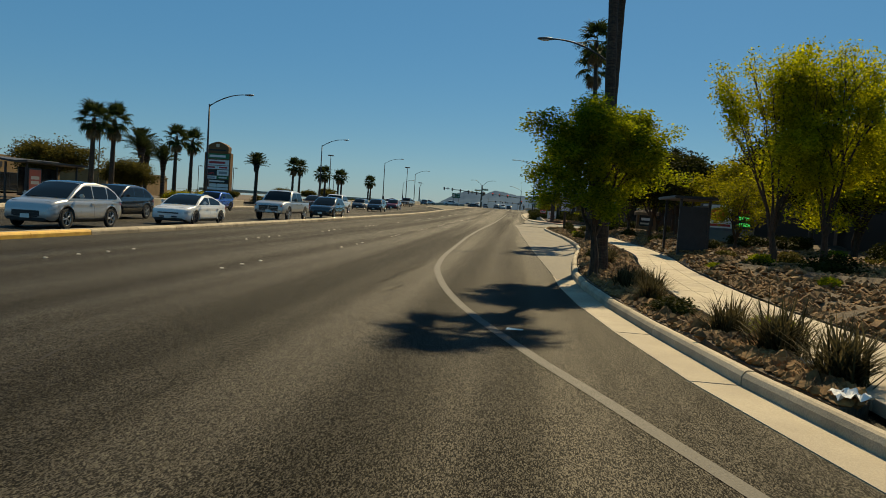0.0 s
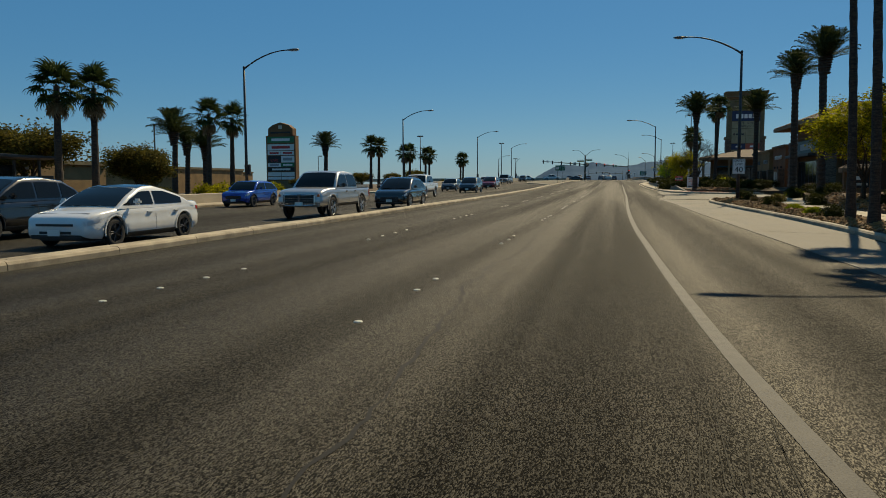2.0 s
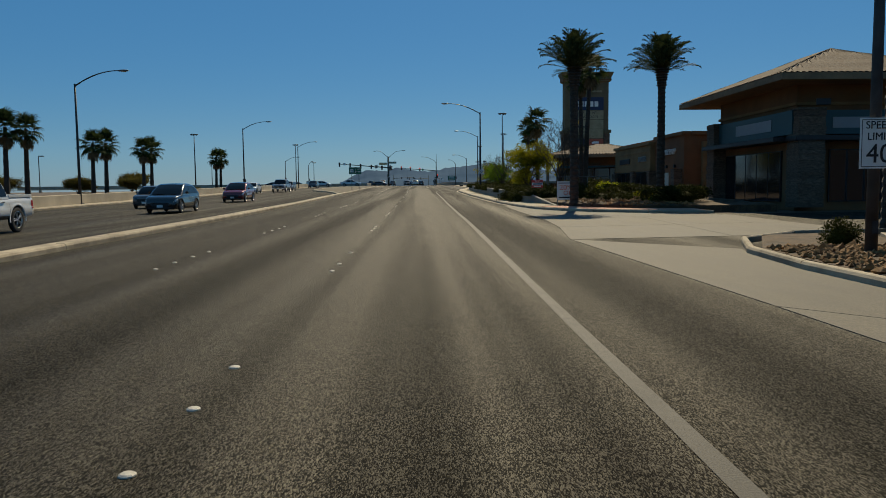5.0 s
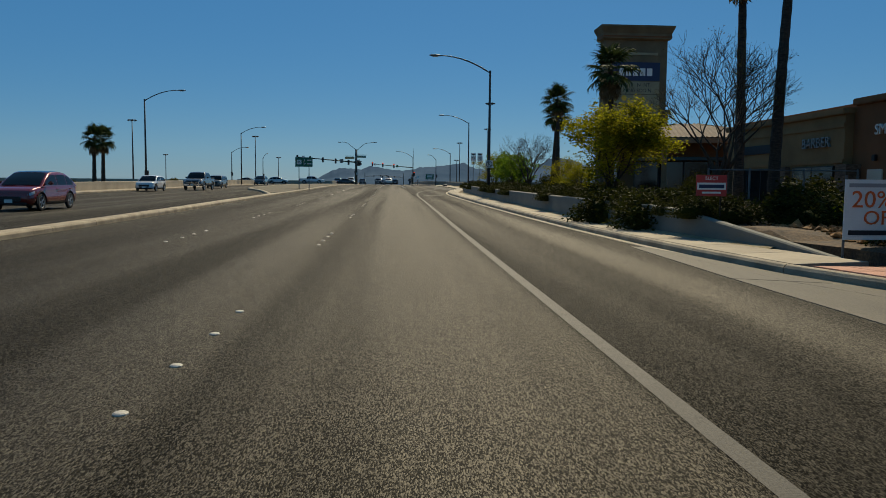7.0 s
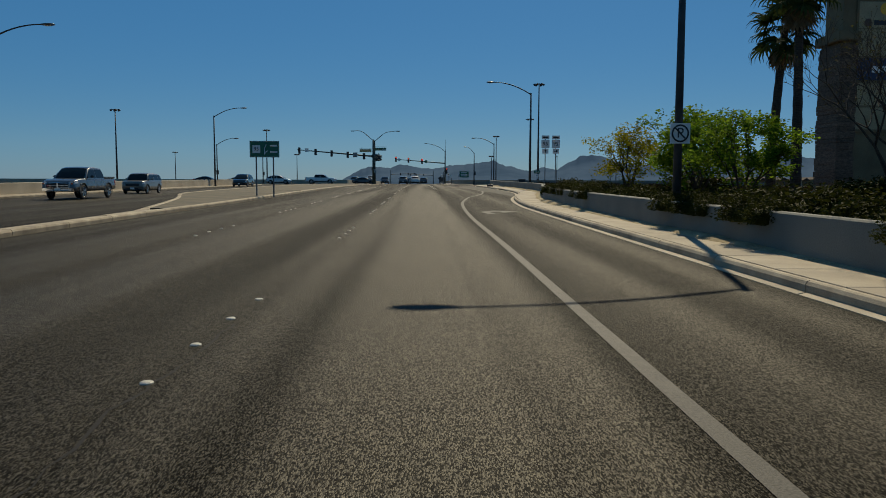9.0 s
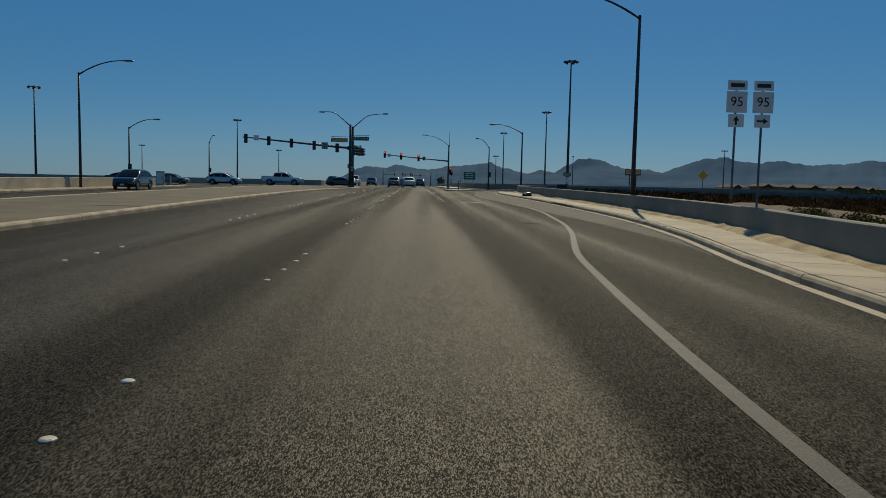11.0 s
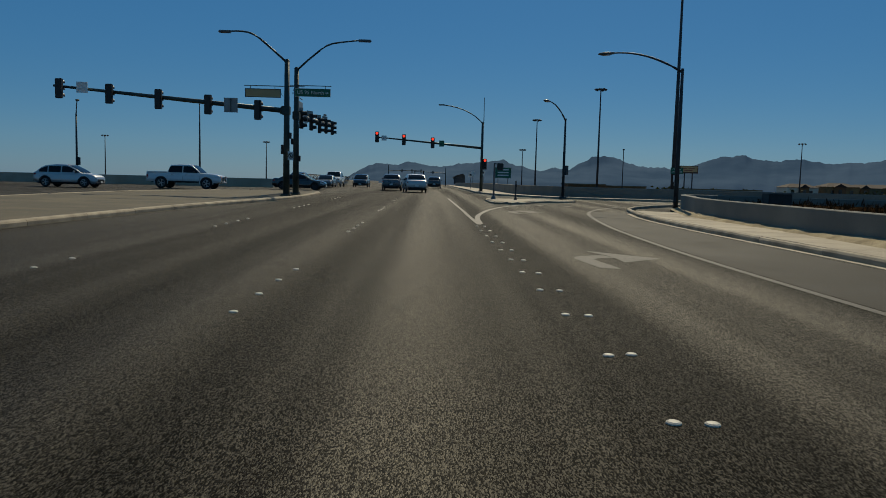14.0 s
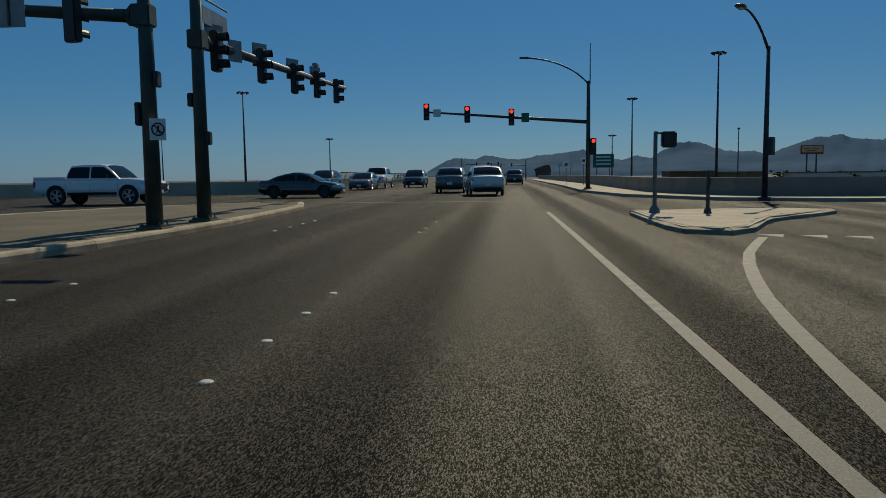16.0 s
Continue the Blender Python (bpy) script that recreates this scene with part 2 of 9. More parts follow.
def part(name, bm, material, parent, label="", smooth=False):
    me = bpy.data.meshes.new(name)
    bm.normal_update()
    bm.to_mesh(me)
    bm.free()
    if smooth:
        me.polygons.foreach_set("use_smooth", [True] * len(me.polygons))
    return put(name, me, material, parent, label)


def thing(name, loc, label, category, group="", rz=0.0, kind=""):
    ob = new(name)
    ob.empty_display_size = 0.3
    ob.location, ob.rotation_euler = loc, (0, 0, rz)
    return tagged(ob, label, category, group, kind)


def box(bm, x0, x1, y0, y1, z0, z1, bevel=0.0):
    r = bmesh.ops.create_cube(bm, size=1.0)
    vs = r["verts"]
    for v in vs:
        v.co = Vector(((x0 + x1) / 2 + v.co.x * (x1 - x0), (y0 + y1) / 2 + v.co.y * (y1 - y0), (z0 + z1) / 2 + v.co.z * (z1 - z0)))
    if bevel:
        bmesh.ops.bevel(bm, geom=list({e for v in vs for e in v.link_edges}), offset=bevel, segments=2, affect="EDGES")
    return bm


def boxed(*a, bevel=0.0):
    return box(bmesh.new(), *a, bevel=bevel)


def tube(bm, pts, radii, seg=10, cap=True):
    """A tapered tube along points."""
    pts = [Vector(p) for p in pts]
    rings = []
    for i, p in enumerate(pts):
        d = (pts[min(i + 1, len(pts) - 1)] - pts[max(i - 1, 0)]).normalized()
        side = d.cross(Vector((0.31, 0.95, 0.02))) if abs(d.z) > 0.5 else d.cross(Vector((0, 0, 1)))
        side.normalize()
        up = side.cross(d)
        rings.append([bm.verts.new(p + (side * math.cos(2 * math.pi * k / seg) + up * math.sin(2 * math.pi * k / seg)) * radii[i]) for k in range(seg)])
    for a, b in zip(rings, rings[1:]):
        for k in range(seg):
            bm.faces.new((a[k], a[(k + 1) % seg], b[(k + 1) % seg], b[k]))
    if cap:
        bm.faces.new(rings[0][::-1])
        bm.faces.new(rings[-1])
    return bm


def bezier(p0, p1, p2, n):
    p0, p1, p2 = Vector(p0), Vector(p1), Vector(p2)
    return [p0 * (1 - t) ** 2 + p1 * 2 * t * (1 - t) + p2 * t * t for t in (i / n for i in range(n + 1))]


def resample(pts, step):
    """Points every step metres along a polyline, with its corners eased."""
    pts = [Vector((*p, 0)) for p in pts]
    fine = []
    for i in range(len(pts) - 1):
        a, b = pts[i], pts[i + 1]
        pa, pb = pts[max(i - 1, 0)], pts[min(i + 2, len(pts) - 1)]
        for k in range(12):
            t = k / 12
            fine.append(0.5 * ((2 * a) + (b - pa) * t + (2 * pa - 5 * a + 4 * b - pb) * t * t + (3 * a - pa - 3 * b + pb) * t ** 3))
    fine.append(pts[-1])
    out, left = [fine[0]], step
    for a, b in zip(fine, fine[1:]):
        d = (b - a).length
        while d >= left and d > 1e-9:
            a = a + (b - a) * (left / d)
            out.append(a)
            d = (b - a).length
            left = step
        left -= d
    if (out[-1] - fine[-1]).length > 0.3 * step:
        out.append(fine[-1])
    return [(p.x, p.y) for p in out]


def normals2(pts):
    """The unit vectors to the right of a polyline's way."""
    out = []
    for i in range(len(pts)):
        a, b = pts[max(i - 1, 0)], pts[min(i + 1, len(pts) - 1)]
        dx, dy = b[0] - a[0], b[1] - a[1]
        n = math.hypot(dx, dy) or 1
        out.append((dy / n, -dx / n))
    return out


def ribbon(name, pts, width, h, material, parent=None, label="", step=1.5, smoothed=True):
    """A flat band along the road, h above it."""
    if smoothed:
        pts = resample(pts, step)
    ns = normals2(pts)
    vs, fs = [], []
    for (x, y), (nx, ny) in zip(pts, ns):
        for s in (-0.5, 0.5):
            px, py = x + nx * width * s, y + ny * width * s
            vs.append((px, py, gz(py) + h))
    for i in range(len(pts) - 1):
        fs.append((2 * i, 2 * i + 1, 2 * i + 3, 2 * i + 2))
    return put(name, mesh_of(name, vs, fs), material, parent, label)


def kerb_run(parent, name, pts, width, height, material, step=3.0, slope=0.03, special=None, inlet=()):
    """Kerb stones end to end along a line: face on the left of its way, worn top edge, open joints between."""
    pts = resample(pts, step)
    ns = normals2(pts)
    rng = random.Random(len(pts))
    for i in range(len(pts) - 1):
        prof = [(0, -0.1), (0, height * 0.62), (slope, height * 0.9), (slope + 0.03, height), (width - 0.03, height), (width, height - 0.03), (width, -0.1)]
        (ax, ay), (bx, by) = pts[i], pts[i + 1]
        if inlet and inlet[0] < (ay + by) / 2 < inlet[1]:
            prof = [(0, height * 0.8), (0, height * 0.88), (slope, height * 0.95), (slope + 0.03, height), (width - 0.03, height), (width, height - 0.03), (width, -0.1), (width - 0.03, -0.1), (width - 0.03, height * 0.8)]
        L = math.hypot(bx - ax, by - ay)
        g = 0.011 / L
        lift = rng.uniform(-0.006, 0.006)
        vs = []
        for t in (g, 1 - g):
            x, y = ax + (bx - ax) * t, ay + (by - ay) * t
            nx, ny = (ns[i][0] * (1 - t) + ns[i + 1][0] * t, ns[i][1] * (1 - t) + ns[i + 1][1] * t)
            for w, z in prof:
                vs.append((x + nx * w, y + ny * w, gz(y) + z + (lift if z > 0.05 else 0)))
        k = len(prof)
        fs = [(j, j + 1, k + j + 1, k + j) for j in range(k - 1)] + [tuple(range(k)), tuple(range(2 * k - 1, k - 1, -1))]
        m = material if not special else special((ay + by) / 2) or material
        put(name, mesh_of(name, vs, fs), m, parent)


def slabs(parent, name, left, right, step, top, material, thick=0.12, gap=0.012, rows=1):
    """Paving slabs between two lines that run along together."""
    n = max(len(left), len(right))
    total = sum(math.dist(a, b) for a, b in zip(left, left[1:]))
    cnt = max(1, round(total / step))

    def even(pts):
        q = resample(pts, sum(math.dist(a, b) for a, b in zip(pts, pts[1:])) / (cnt * 4))
        return [q[min(len(q) - 1, round(i * (len(q) - 1) / cnt))] for i in range(cnt + 1)]
    L, R = even(left), even(right)
    for i in range(cnt):
        for r in range(rows):
            u0, u1 = r / rows, (r + 1) / rows
            q = []
            for k, u in ((i, u0), (i, u1), (i + 1, u1), (i + 1, u0)):
                q.append((L[k][0] + (R[k][0] - L[k][0]) * u, L[k][1] + (R[k][1] - L[k][1]) * u))
            cx, cy = sum(p[0] for p in q) / 4, sum(p[1] for p in q) / 4
            vs = []
            for z, shrink in ((-thick, gap), (-0.008, gap), (0, gap + 0.008)):
                for x, y in q:
                    d = math.hypot(x - cx, y - cy) or 1
                    f = 1 - shrink * 1.2 / d
                    px, py = cx + (x - cx) * f, cy + (y - cy) * f
                    vs.append((px, py, gz(py) + top + z))
            fs = [(8, 9, 10, 11)] + [(a + b, a + (b + 1) % 4, a + 4 + (b + 1) % 4, a + 4 + b) for a in (0, 4) for b in range(4)]
            put(name, mesh_of(name, vs, fs), material, parent)


def wall_run(name, pts, thick, heights, material, label, category="wall", cap=0.0, base=-0.2):
    """A low wall along a line with a height at each of its points, its top edges eased."""
    pr = resample(pts, 1.5)
    ns = normals2(pr)
    tot = [0]
    for a, b in zip(pts, pts[1:]):
        tot.append(tot[-1] + math.dist(a, b))
    run, s = [0], 0
    for a, b in zip(pr, pr[1:]):
        s += math.dist(a, b)
        run.append(s)
    vs, fs = [], []
    prof = lambda h: [(0, base), (0, h - 0.03), (0.03, h), (thick - 0.03, h), (thick, h - 0.03), (thick, base)]
    for (x, y), (nx, ny), d in zip(pr, ns, run):
        h = float(np.interp(d * tot[-1] / run[-1], tot, heights))
        for w, z in prof(h):
            vs.append((x + nx * w, y + ny * w, gz(y) + z))
    for i in range(len(pr) - 1):
        for j in range(5):
            fs.append((6 * i + j, 6 * i + j + 1, 6 * i + 7 + j, 6 * i + 6 + j))
    fs += [tuple(range(6)), tuple(range(6 * len(pr) - 1, 6 * len(pr) - 7, -1))]
    ob = put(name, mesh_of(name, vs, fs), material)
    return tagged(ob, label, category, kind="structure")


def raised(name, outline, h, material, label, kind="structure", category="pavement", bump=0.0, cell=0.8, seed=3):
    """A raised bed inside an outline: a grid that follows the ground, with soft mounds; its rim drops to the ground."""
    xs, ys = [p[0] for p in outline], [p[1] for p in outline]
    n = len(outline)

    def inside(x, y):
        c = False
        for i in range(n):
            (x1, y1), (x2, y2) = outline[i], outline[(i + 1) % n]
            if (y1 > y) != (y2 > y) and x < (x2 - x1) * (y - y1) / (y2 - y1) + x1:
                c = not c
        return c
    bm = bmesh.new()
    vv = [bm.verts.new((x, y, 0)) for x, y in outline]
    f = bm.faces.new(vv)
    f.normal_update()
    if f.normal.z < 0:
        f.normal_flip()
    bmesh.ops.triangulate(bm, faces=[f])
    for axis, lo, hi in ((0, min(xs), max(xs)), (1, min(ys), max(ys))):
        k = lo + cell
        while k < hi:
            co, no = [0, 0, 0], [0, 0, 0]
            co[axis], no[axis] = k, 1
            bmesh.ops.bisect_plane(bm, geom=bm.verts[:] + bm.edges[:] + bm.faces[:], plane_co=co, plane_no=no)
            k += cell
    edge = {v for e in bm.edges if e.is_boundary for v in e.verts}
    for v in bm.verts:
        b = 0 if v in edge else bump * (0.5 + noise.noise(Vector((v.co.x * 0.4 + seed, v.co.y * 0.4, seed))) + 0.35 * noise.noise(Vector((v.co.x * 1.9, v.co.y * 1.9, seed))))
        v.co.z = gz(v.co.y) + h + max(0, b)
    r = bmesh.ops.extrude_edge_only(bm, edges=[e for e in bm.edges if e.is_boundary])
    for v in [g for g in r["geom"] if isinstance(g, bmesh.types.BMVert)]:
        v.co.z = gz(v.co.y) - 0.1
    ob = part(name, bm, material, None)
    return tagged(ob, label, category, kind=kind)


def lettering(text, size, material, parent, m, label="", align="CENTER", name="lettering", depth=0.004):
    """Raised letters in the built-in font, as a mesh; they stand in the plane x, z of m."""
    cu = bpy.data.curves.new("text", "FONT")
    cu.body, cu.size, cu.extrude, cu.align_x, cu.align_y = text, size, depth, align, "CENTER"
    cu.resolution_u = 3
    tmp = bpy.data.objects.new("text", cu)
    scene.collection.objects.link(tmp)
    dg = bpy.context.evaluated_depsgraph_get()
    me = bpy.data.meshes.new_from_object(tmp.evaluated_get(dg))
    bpy.data.objects.remove(tmp)
    me.materials.clear()
    ob = put(name, me, material, parent, label)
    ob.matrix_basis = m @ pose(0, 0, 0, 90, 0, 0)
    return ob


# ---- ground, road, kerbs ----
def ground_sheet():
    xs = [-4600, -2400, -1200, -600, -300, -160, -100, -60, -40, 40, 60, 100, 160, 300, 600, 1200, 2400, 4600]
    ys = [-900, -400, -200, -80] + list(range(-40, 440, 20)) + [460, 520, 600, 700, 900, 1200, 1700, 2500, 3400, 4700]
    vs, fs = [], []
    for y in ys:
        for x in xs:
            a = abs(x)
            w = min(1, max(0, (a - 40) / 120))
            low = -2.0 + 1.2 * noise.noise(Vector((x * 0.004, y * 0.004, 2)))
            vs.append((x, y, (gz(y) - 0.08) * (1 - w) + low * w))
    k = len(xs)
    for j in range(len(ys) - 1):
        for i in range(k - 1):
            fs.append((j * k + i, j * k + i + 1, (j + 1) * k + i + 1, (j + 1) * k + i))
    ob = put("ground", mesh_of("ground", vs, fs), EARTH)
    tagged(ob, "dry tan desert earth reaching the hills", "ground", kind="structure")


def road_sheet():
    ys = list(range(-60, 560, 4)) + [600, 700]
    vs, fs = [], []
    for y in ys:
        for x in (-30, -15, 0, 14):
            vs.append((x, y, gz(y)))
    for j in range(len(ys) - 1):
        for i in range(3):
            fs.append((j * 4 + i, j * 4 + i + 1, j * 4 + 5 + i, j * 4 + 4 + i))
    ob = put("road", mesh_of("road", vs, fs), ASPHALT)
    tagged(ob, "worn grey-brown asphalt boulevard with faint wheel tracks", "road", kind="structure")
    for name, x0, x1, y0, y1, label in (("side_road", 14, 90, 253.5, 264, "asphalt slip road joining the freeway"), ("side_road", -120, -30, 254.5, 281, "asphalt off-ramp meeting the boulevard"),
                                        ("parking_lot", 13.8, 60, 76, 89.6, "asphalt driveway into the shopping centre"), ("parking_lot", -95, -30, 76, 96, "asphalt driveway of the plaza")):
        vs, fs, ys2 = [], [], np.linspace(y0, y1, 8)
        for y in ys2:
            vs += [(x0, y, gz(y) - 0.004), (x1, y, gz(y) - 0.004)]
        fs = [(2 * i, 2 * i + 1, 2 * i + 3, 2 * i + 2) for i in range(7)]
        tagged(put(name, mesh_of(name, vs, fs), ASPHALT), label, "road", kind="structure")


ground_sheet()
road_sheet()

KR1 = [(9.2, -40), (9.2, -8), (8.05, 0), (6.75, 6), (6.3, 9.4), (5.9, 12.8), (5.63, 17.8), (5.78, 21.5), (6.28, 28), (6.9, 34), (7.15, 39), (7.18, 46), (7.05, 51), (6.8, 55.5), (6.65, 61), (6.55, 66.5), (6.8, 70), (7.8, 73), (9.5, 75), (13.8, 75.8)]
KR2 = [(13.8, 89.8), (10.5, 91.0), (8.5, 92.8), (7.1, 95), (6.3, 98), (5.85, 102.5), (5.6, 108), (5.4, 115), (5.25, 124), (5.15, 134), (5.1, 150), (5.25, 160), (6.2, 171), (7.5, 179), (8.3, 187), (8.6, 196), (8.6, 210), (8.4, 222), (8.2, 231), (8.35, 237), (9.0, 241.7), (10.1, 246.2), (13.3, 251), (20, 253.6), (60, 254)]
MR = [(-9.3, -40), (-9.3, 40), (-9.1, 80), (-9.15, 110), (-9.5, 132), (-9.7, 147), (-9.75, 165), (-10.3, 200), (-10.2, 224), (-9.3, 238), (-7.85, 249), (-7.7, 257), (-8.2, 263.4), (-8.9, 265.4)]
ML = [(-9.85, -40), (-9.85, 40), (-9.65, 80), (-9.7, 110), (-10.06, 131), (-10.28, 147), (-10.75, 150.5), (-11.7, 155), (-12.8, 160), (-14.0, 165), (-15.5, 170), (-16.9, 174.5), (-17.8, 180), (-18.6, 195), (-19.2, 215), (-19.2, 230), (-18.5, 250), (-15.5, 261), (-11, 265.4), (-9.9, 265.9)]
KL = [(-22.4, -40), (-22.6, 50), (-23.0, 77), (-24.4, 96), (-25.3, 113), (-25.5, 230), (-27, 246), (-34, 253), (-60, 254)]
WR = [(8.1, 98.9), (7.6, 100.8), (6.95, 105), (6.65, 110), (6.5, 118), (6.5, 134), (6.5, 150), (6.9, 162), (8.3, 173), (9.8, 182), (10.3, 192), (10.45, 202), (10.5, 215), (10.4, 235), (11.0, 240), (12.0, 244), (14.2, 247.3), (20, 248.8), (60, 249)]

kerb = thing("kerb", (0, 0, 0), "weathered concrete kerb stones along the pavement", "kerb", kind="structure")
kerb_run(kerb, "kerb_stone", KR1, 0.16, 0.16, KERB)
kerb_run(kerb, "kerb_stone", KR2, 0.16, 0.16, KERB, inlet=(199, 204.4))
kerb_left = thing("kerb", (0, 0, 0), "weathered concrete kerb stones on the far side", "kerb", kind="structure")
kerb_run(kerb_left, "kerb_stone", [(x, y) for x, y in KL if y <= 77][::-1], 0.16, 0.16, KERB, step=4)
kerb_run(kerb_left, "kerb_stone", [(x, y) for x, y in KL if y >= 96][::-1], 0.16, 0.16, KERB, step=4)
median_kerb = thing("median_kerb", (0, 0, 0), "tan concrete median kerb, its near end painted yellow", "kerb", kind="structure")
kerb_run(median_kerb, "kerb_stone", MR[::-1], 0.28, 0.17, KERB, special=lambda y: KERB_YELLOW if y < 23.5 else None)
kerb_run(median_kerb, "kerb_stone", ML, 0.28, 0.17, KERB)


def inner(pts, off):
    q = resample(pts, 4)
    return [(x + nx * off, y + ny * off) for (x, y), (nx, ny) in zip(q, normals2(q))]


raised("median", [p for p in inner(MR, -0.26) if p[1] > 150] + [p for p in inner(ML, 0.26) if p[1] > 150][::-1], 0.15, MEDIAN, "brown stamped fill of the widened median", bump=0.03, cell=3)
raised("median", [(-9.6, -40), (-9.6, 40), (-9.4, 80), (-9.42, 110), (-9.75, 130), (-9.93, 147), (-10.0, 150.5), (-10.4, 150.5), (-10.05, 147), (-9.83, 130), (-9.6, 110), (-9.5, 80), (-9.75, 40), (-9.75, -40)], 0.16, KERB, "narrow concrete median strip", cell=4)

# gutter pans and the concrete bus pad
gut = thing("gutter", (0, 0, 0), "pale concrete gutter pan along the kerb", "gutter", kind="structure")
gl = [p for p in inner(KR1, -0.5) if p[1] < 20.5]
slabs(gut, "gutter_slab", gl, [p for p in inner(KR1, 0.0) if p[1] < 20.5], 3.0, 0.008, CONCRETE, thick=0.05)
g2 = [p for p in KR2 if 89 < p[1] < 242]
slabs(gut, "gutter_slab", inner(g2, -0.2), inner(g2, 0.0), 3.0, 0.008, CONCRETE, thick=0.05)
pad = thing("bus_pad", (0, 0, 0), "pale concrete bus pad beside the asphalt", "pavement", kind="structure")
slabs(pad, "slab", [(5.2, 18.6), (5.0, 24), (4.88, 34), (4.62, 43), (4.45, 51), (4.35, 60), (4.2, 68), (3.95, 75)], [(5.62, 18.8), (5.95, 24), (6.6, 31), (7.1, 38.5), (7.15, 47), (6.8, 55.5), (6.6, 63), (6.6, 68.5), (7.2, 71.6)], 12.0, 0.01, CONC_PAD, thick=0.05)
slabs(pad, "slab", [(3.95, 75), (4.6, 80), (5.05, 85), (5.05, 91), (5.08, 96), (5.3, 103)], [(13.5, 76.0), (13.6, 82), (13.6, 89.7), (8.4, 92.8), (6.25, 98), (5.65, 103)], 6.0, 0.01, CONC_PAD, thick=0.05, rows=2)

# pavements
walkway = thing("pavement", (0, 0, 0), "sunlit pale concrete pavement with scored joints", "pavement", kind="structure")
slabs(walkway, "slab", [(7.6, -10), (7.4, 4), (7.3, 10), (7.3, 14), (7.6, 19), (8.2, 25), (9.0, 31), (9.2, 38), (9.2, 50), (9.4, 58), (10.5, 70), (12, 74)],
      [(10.2, -10), (9.8, 4), (9.2, 10), (9.0, 14), (9.2, 19), (9.7, 25), (10.4, 31), (10.7, 38), (10.7, 50), (10.9, 58), (12.0, 68), (13.8, 72)], 2.4, 0.17, CONCRETE, gap=0.015, rows=3)
k3 = [p for p in KR2 if 96 < p[1] < 242]
slabs(walkway, "slab", inner(k3, 0.16), [(8.0, 98.4), (6.9, 104.8), (6.6, 110), (6.45, 118), (6.45, 150), (6.85, 162), (8.25, 173), (9.75, 182), (10.25, 192), (10.4, 202), (10.45, 215), (10.35, 235), (10.9, 240.5)], 1.8, 0.165, CONCRETE)
pav = thing("paver_band", (0, 0, 0), "red brick pavers along the corner pavement", "pavement", kind="structure")
slabs(pav, "paver", [(13.6, 90.2), (10.6, 91.2), (8.7, 93.0), (7.35, 95.1), (6.6, 97.8)], [(13.6, 92.0), (11.2, 92.8), (9.8, 94.0), (8.8, 95.5), (8.1, 97.6)], 0.75, 0.168, PAVER, rows=3)
left_walk = thing("pavement", (0, 0, 0), "tan concrete pavement across the road", "pavement", kind="structure")
slabs(left_walk, "slab", [(-25.6, -10), (-25.6, 50), (-25.0, 66), (-25.2, 76)], [(-22.8, -10), (-22.8, 50), (-23.0, 66), (-23.2, 76)], 3.0, 0.165, CONCRETE)
slabs(left_walk, "slab", [(-26.9, 97), (-27.0, 113), (-27.0, 228)], [(-24.7, 97), (-25.5, 113), (-25.7, 228)], 4.0, 0.165, CONCRETE)

# planting beds
raised("planter", [(6.9, 6.4), (6.47, 9.4), (6.07, 12.8), (5.8, 17.8), (5.95, 21.5), (6.45, 28), (7.07, 34), (7.33, 39), (7.36, 46), (7.23, 51), (6.98, 55.5), (6.83, 61), (6.73, 66.5), (7.0, 70), (8.6, 73.5), (11.9, 74.9), (10.4, 70), (9.3, 58), (9.1, 50), (9.1, 38), (8.9, 31), (8.1, 25), (7.5, 19), (7.2, 14), (7.2, 10), (7.3, 6.8)], 0.15, PLANTER, "rocky planting strip between kerb and pavement", category="planting bed", bump=0.06, cell=0.7)
raised("planter", [(9.95, 2), (9.3, 10), (9.1, 14), (9.3, 19), (9.8, 25), (10.5, 31), (10.8, 38), (10.8, 50), (11.0, 58), (12.1, 68), (13.9, 72), (13.9, 75.6), (26, 75.6), (26, 2)], 0.17, PLANTER, "rocky brown planting bed with shrubs and young trees", category="planting bed", bump=0.5, cell=1.0)
raised("planter", [(13.7, 92.2), (11.3, 93.0), (10.0, 94.2), (9.0, 95.7), (8.25, 97.8), (8.3, 99.4), (7.3, 104.5), (6.97, 110), (6.8, 118), (6.8, 150), (7.2, 162), (8.6, 173), (10.1, 182), (10.6, 192), (12, 200), (19, 200), (19, 160), (18, 150), (18, 92.2)], 0.3, PLANTER, "planting bed behind the low wall", category="planting bed", bump=0.25, cell=1.2)
raised("planter", [(-26, 40), (-25.9, 76), (-40, 76), (-40, 40)], 0.17, PLANTER, "dry planting bed before the shops", category="planting bed", bump=0.2, cell=1.5)
raised("planter", [(-27.2, 97), (-27.3, 113), (-27.3, 228), (-34, 228), (-40, 97)], 0.2, PLANTER, "dry planting bed behind the tan wall", category="planting bed", bump=0.2, cell=2.0)

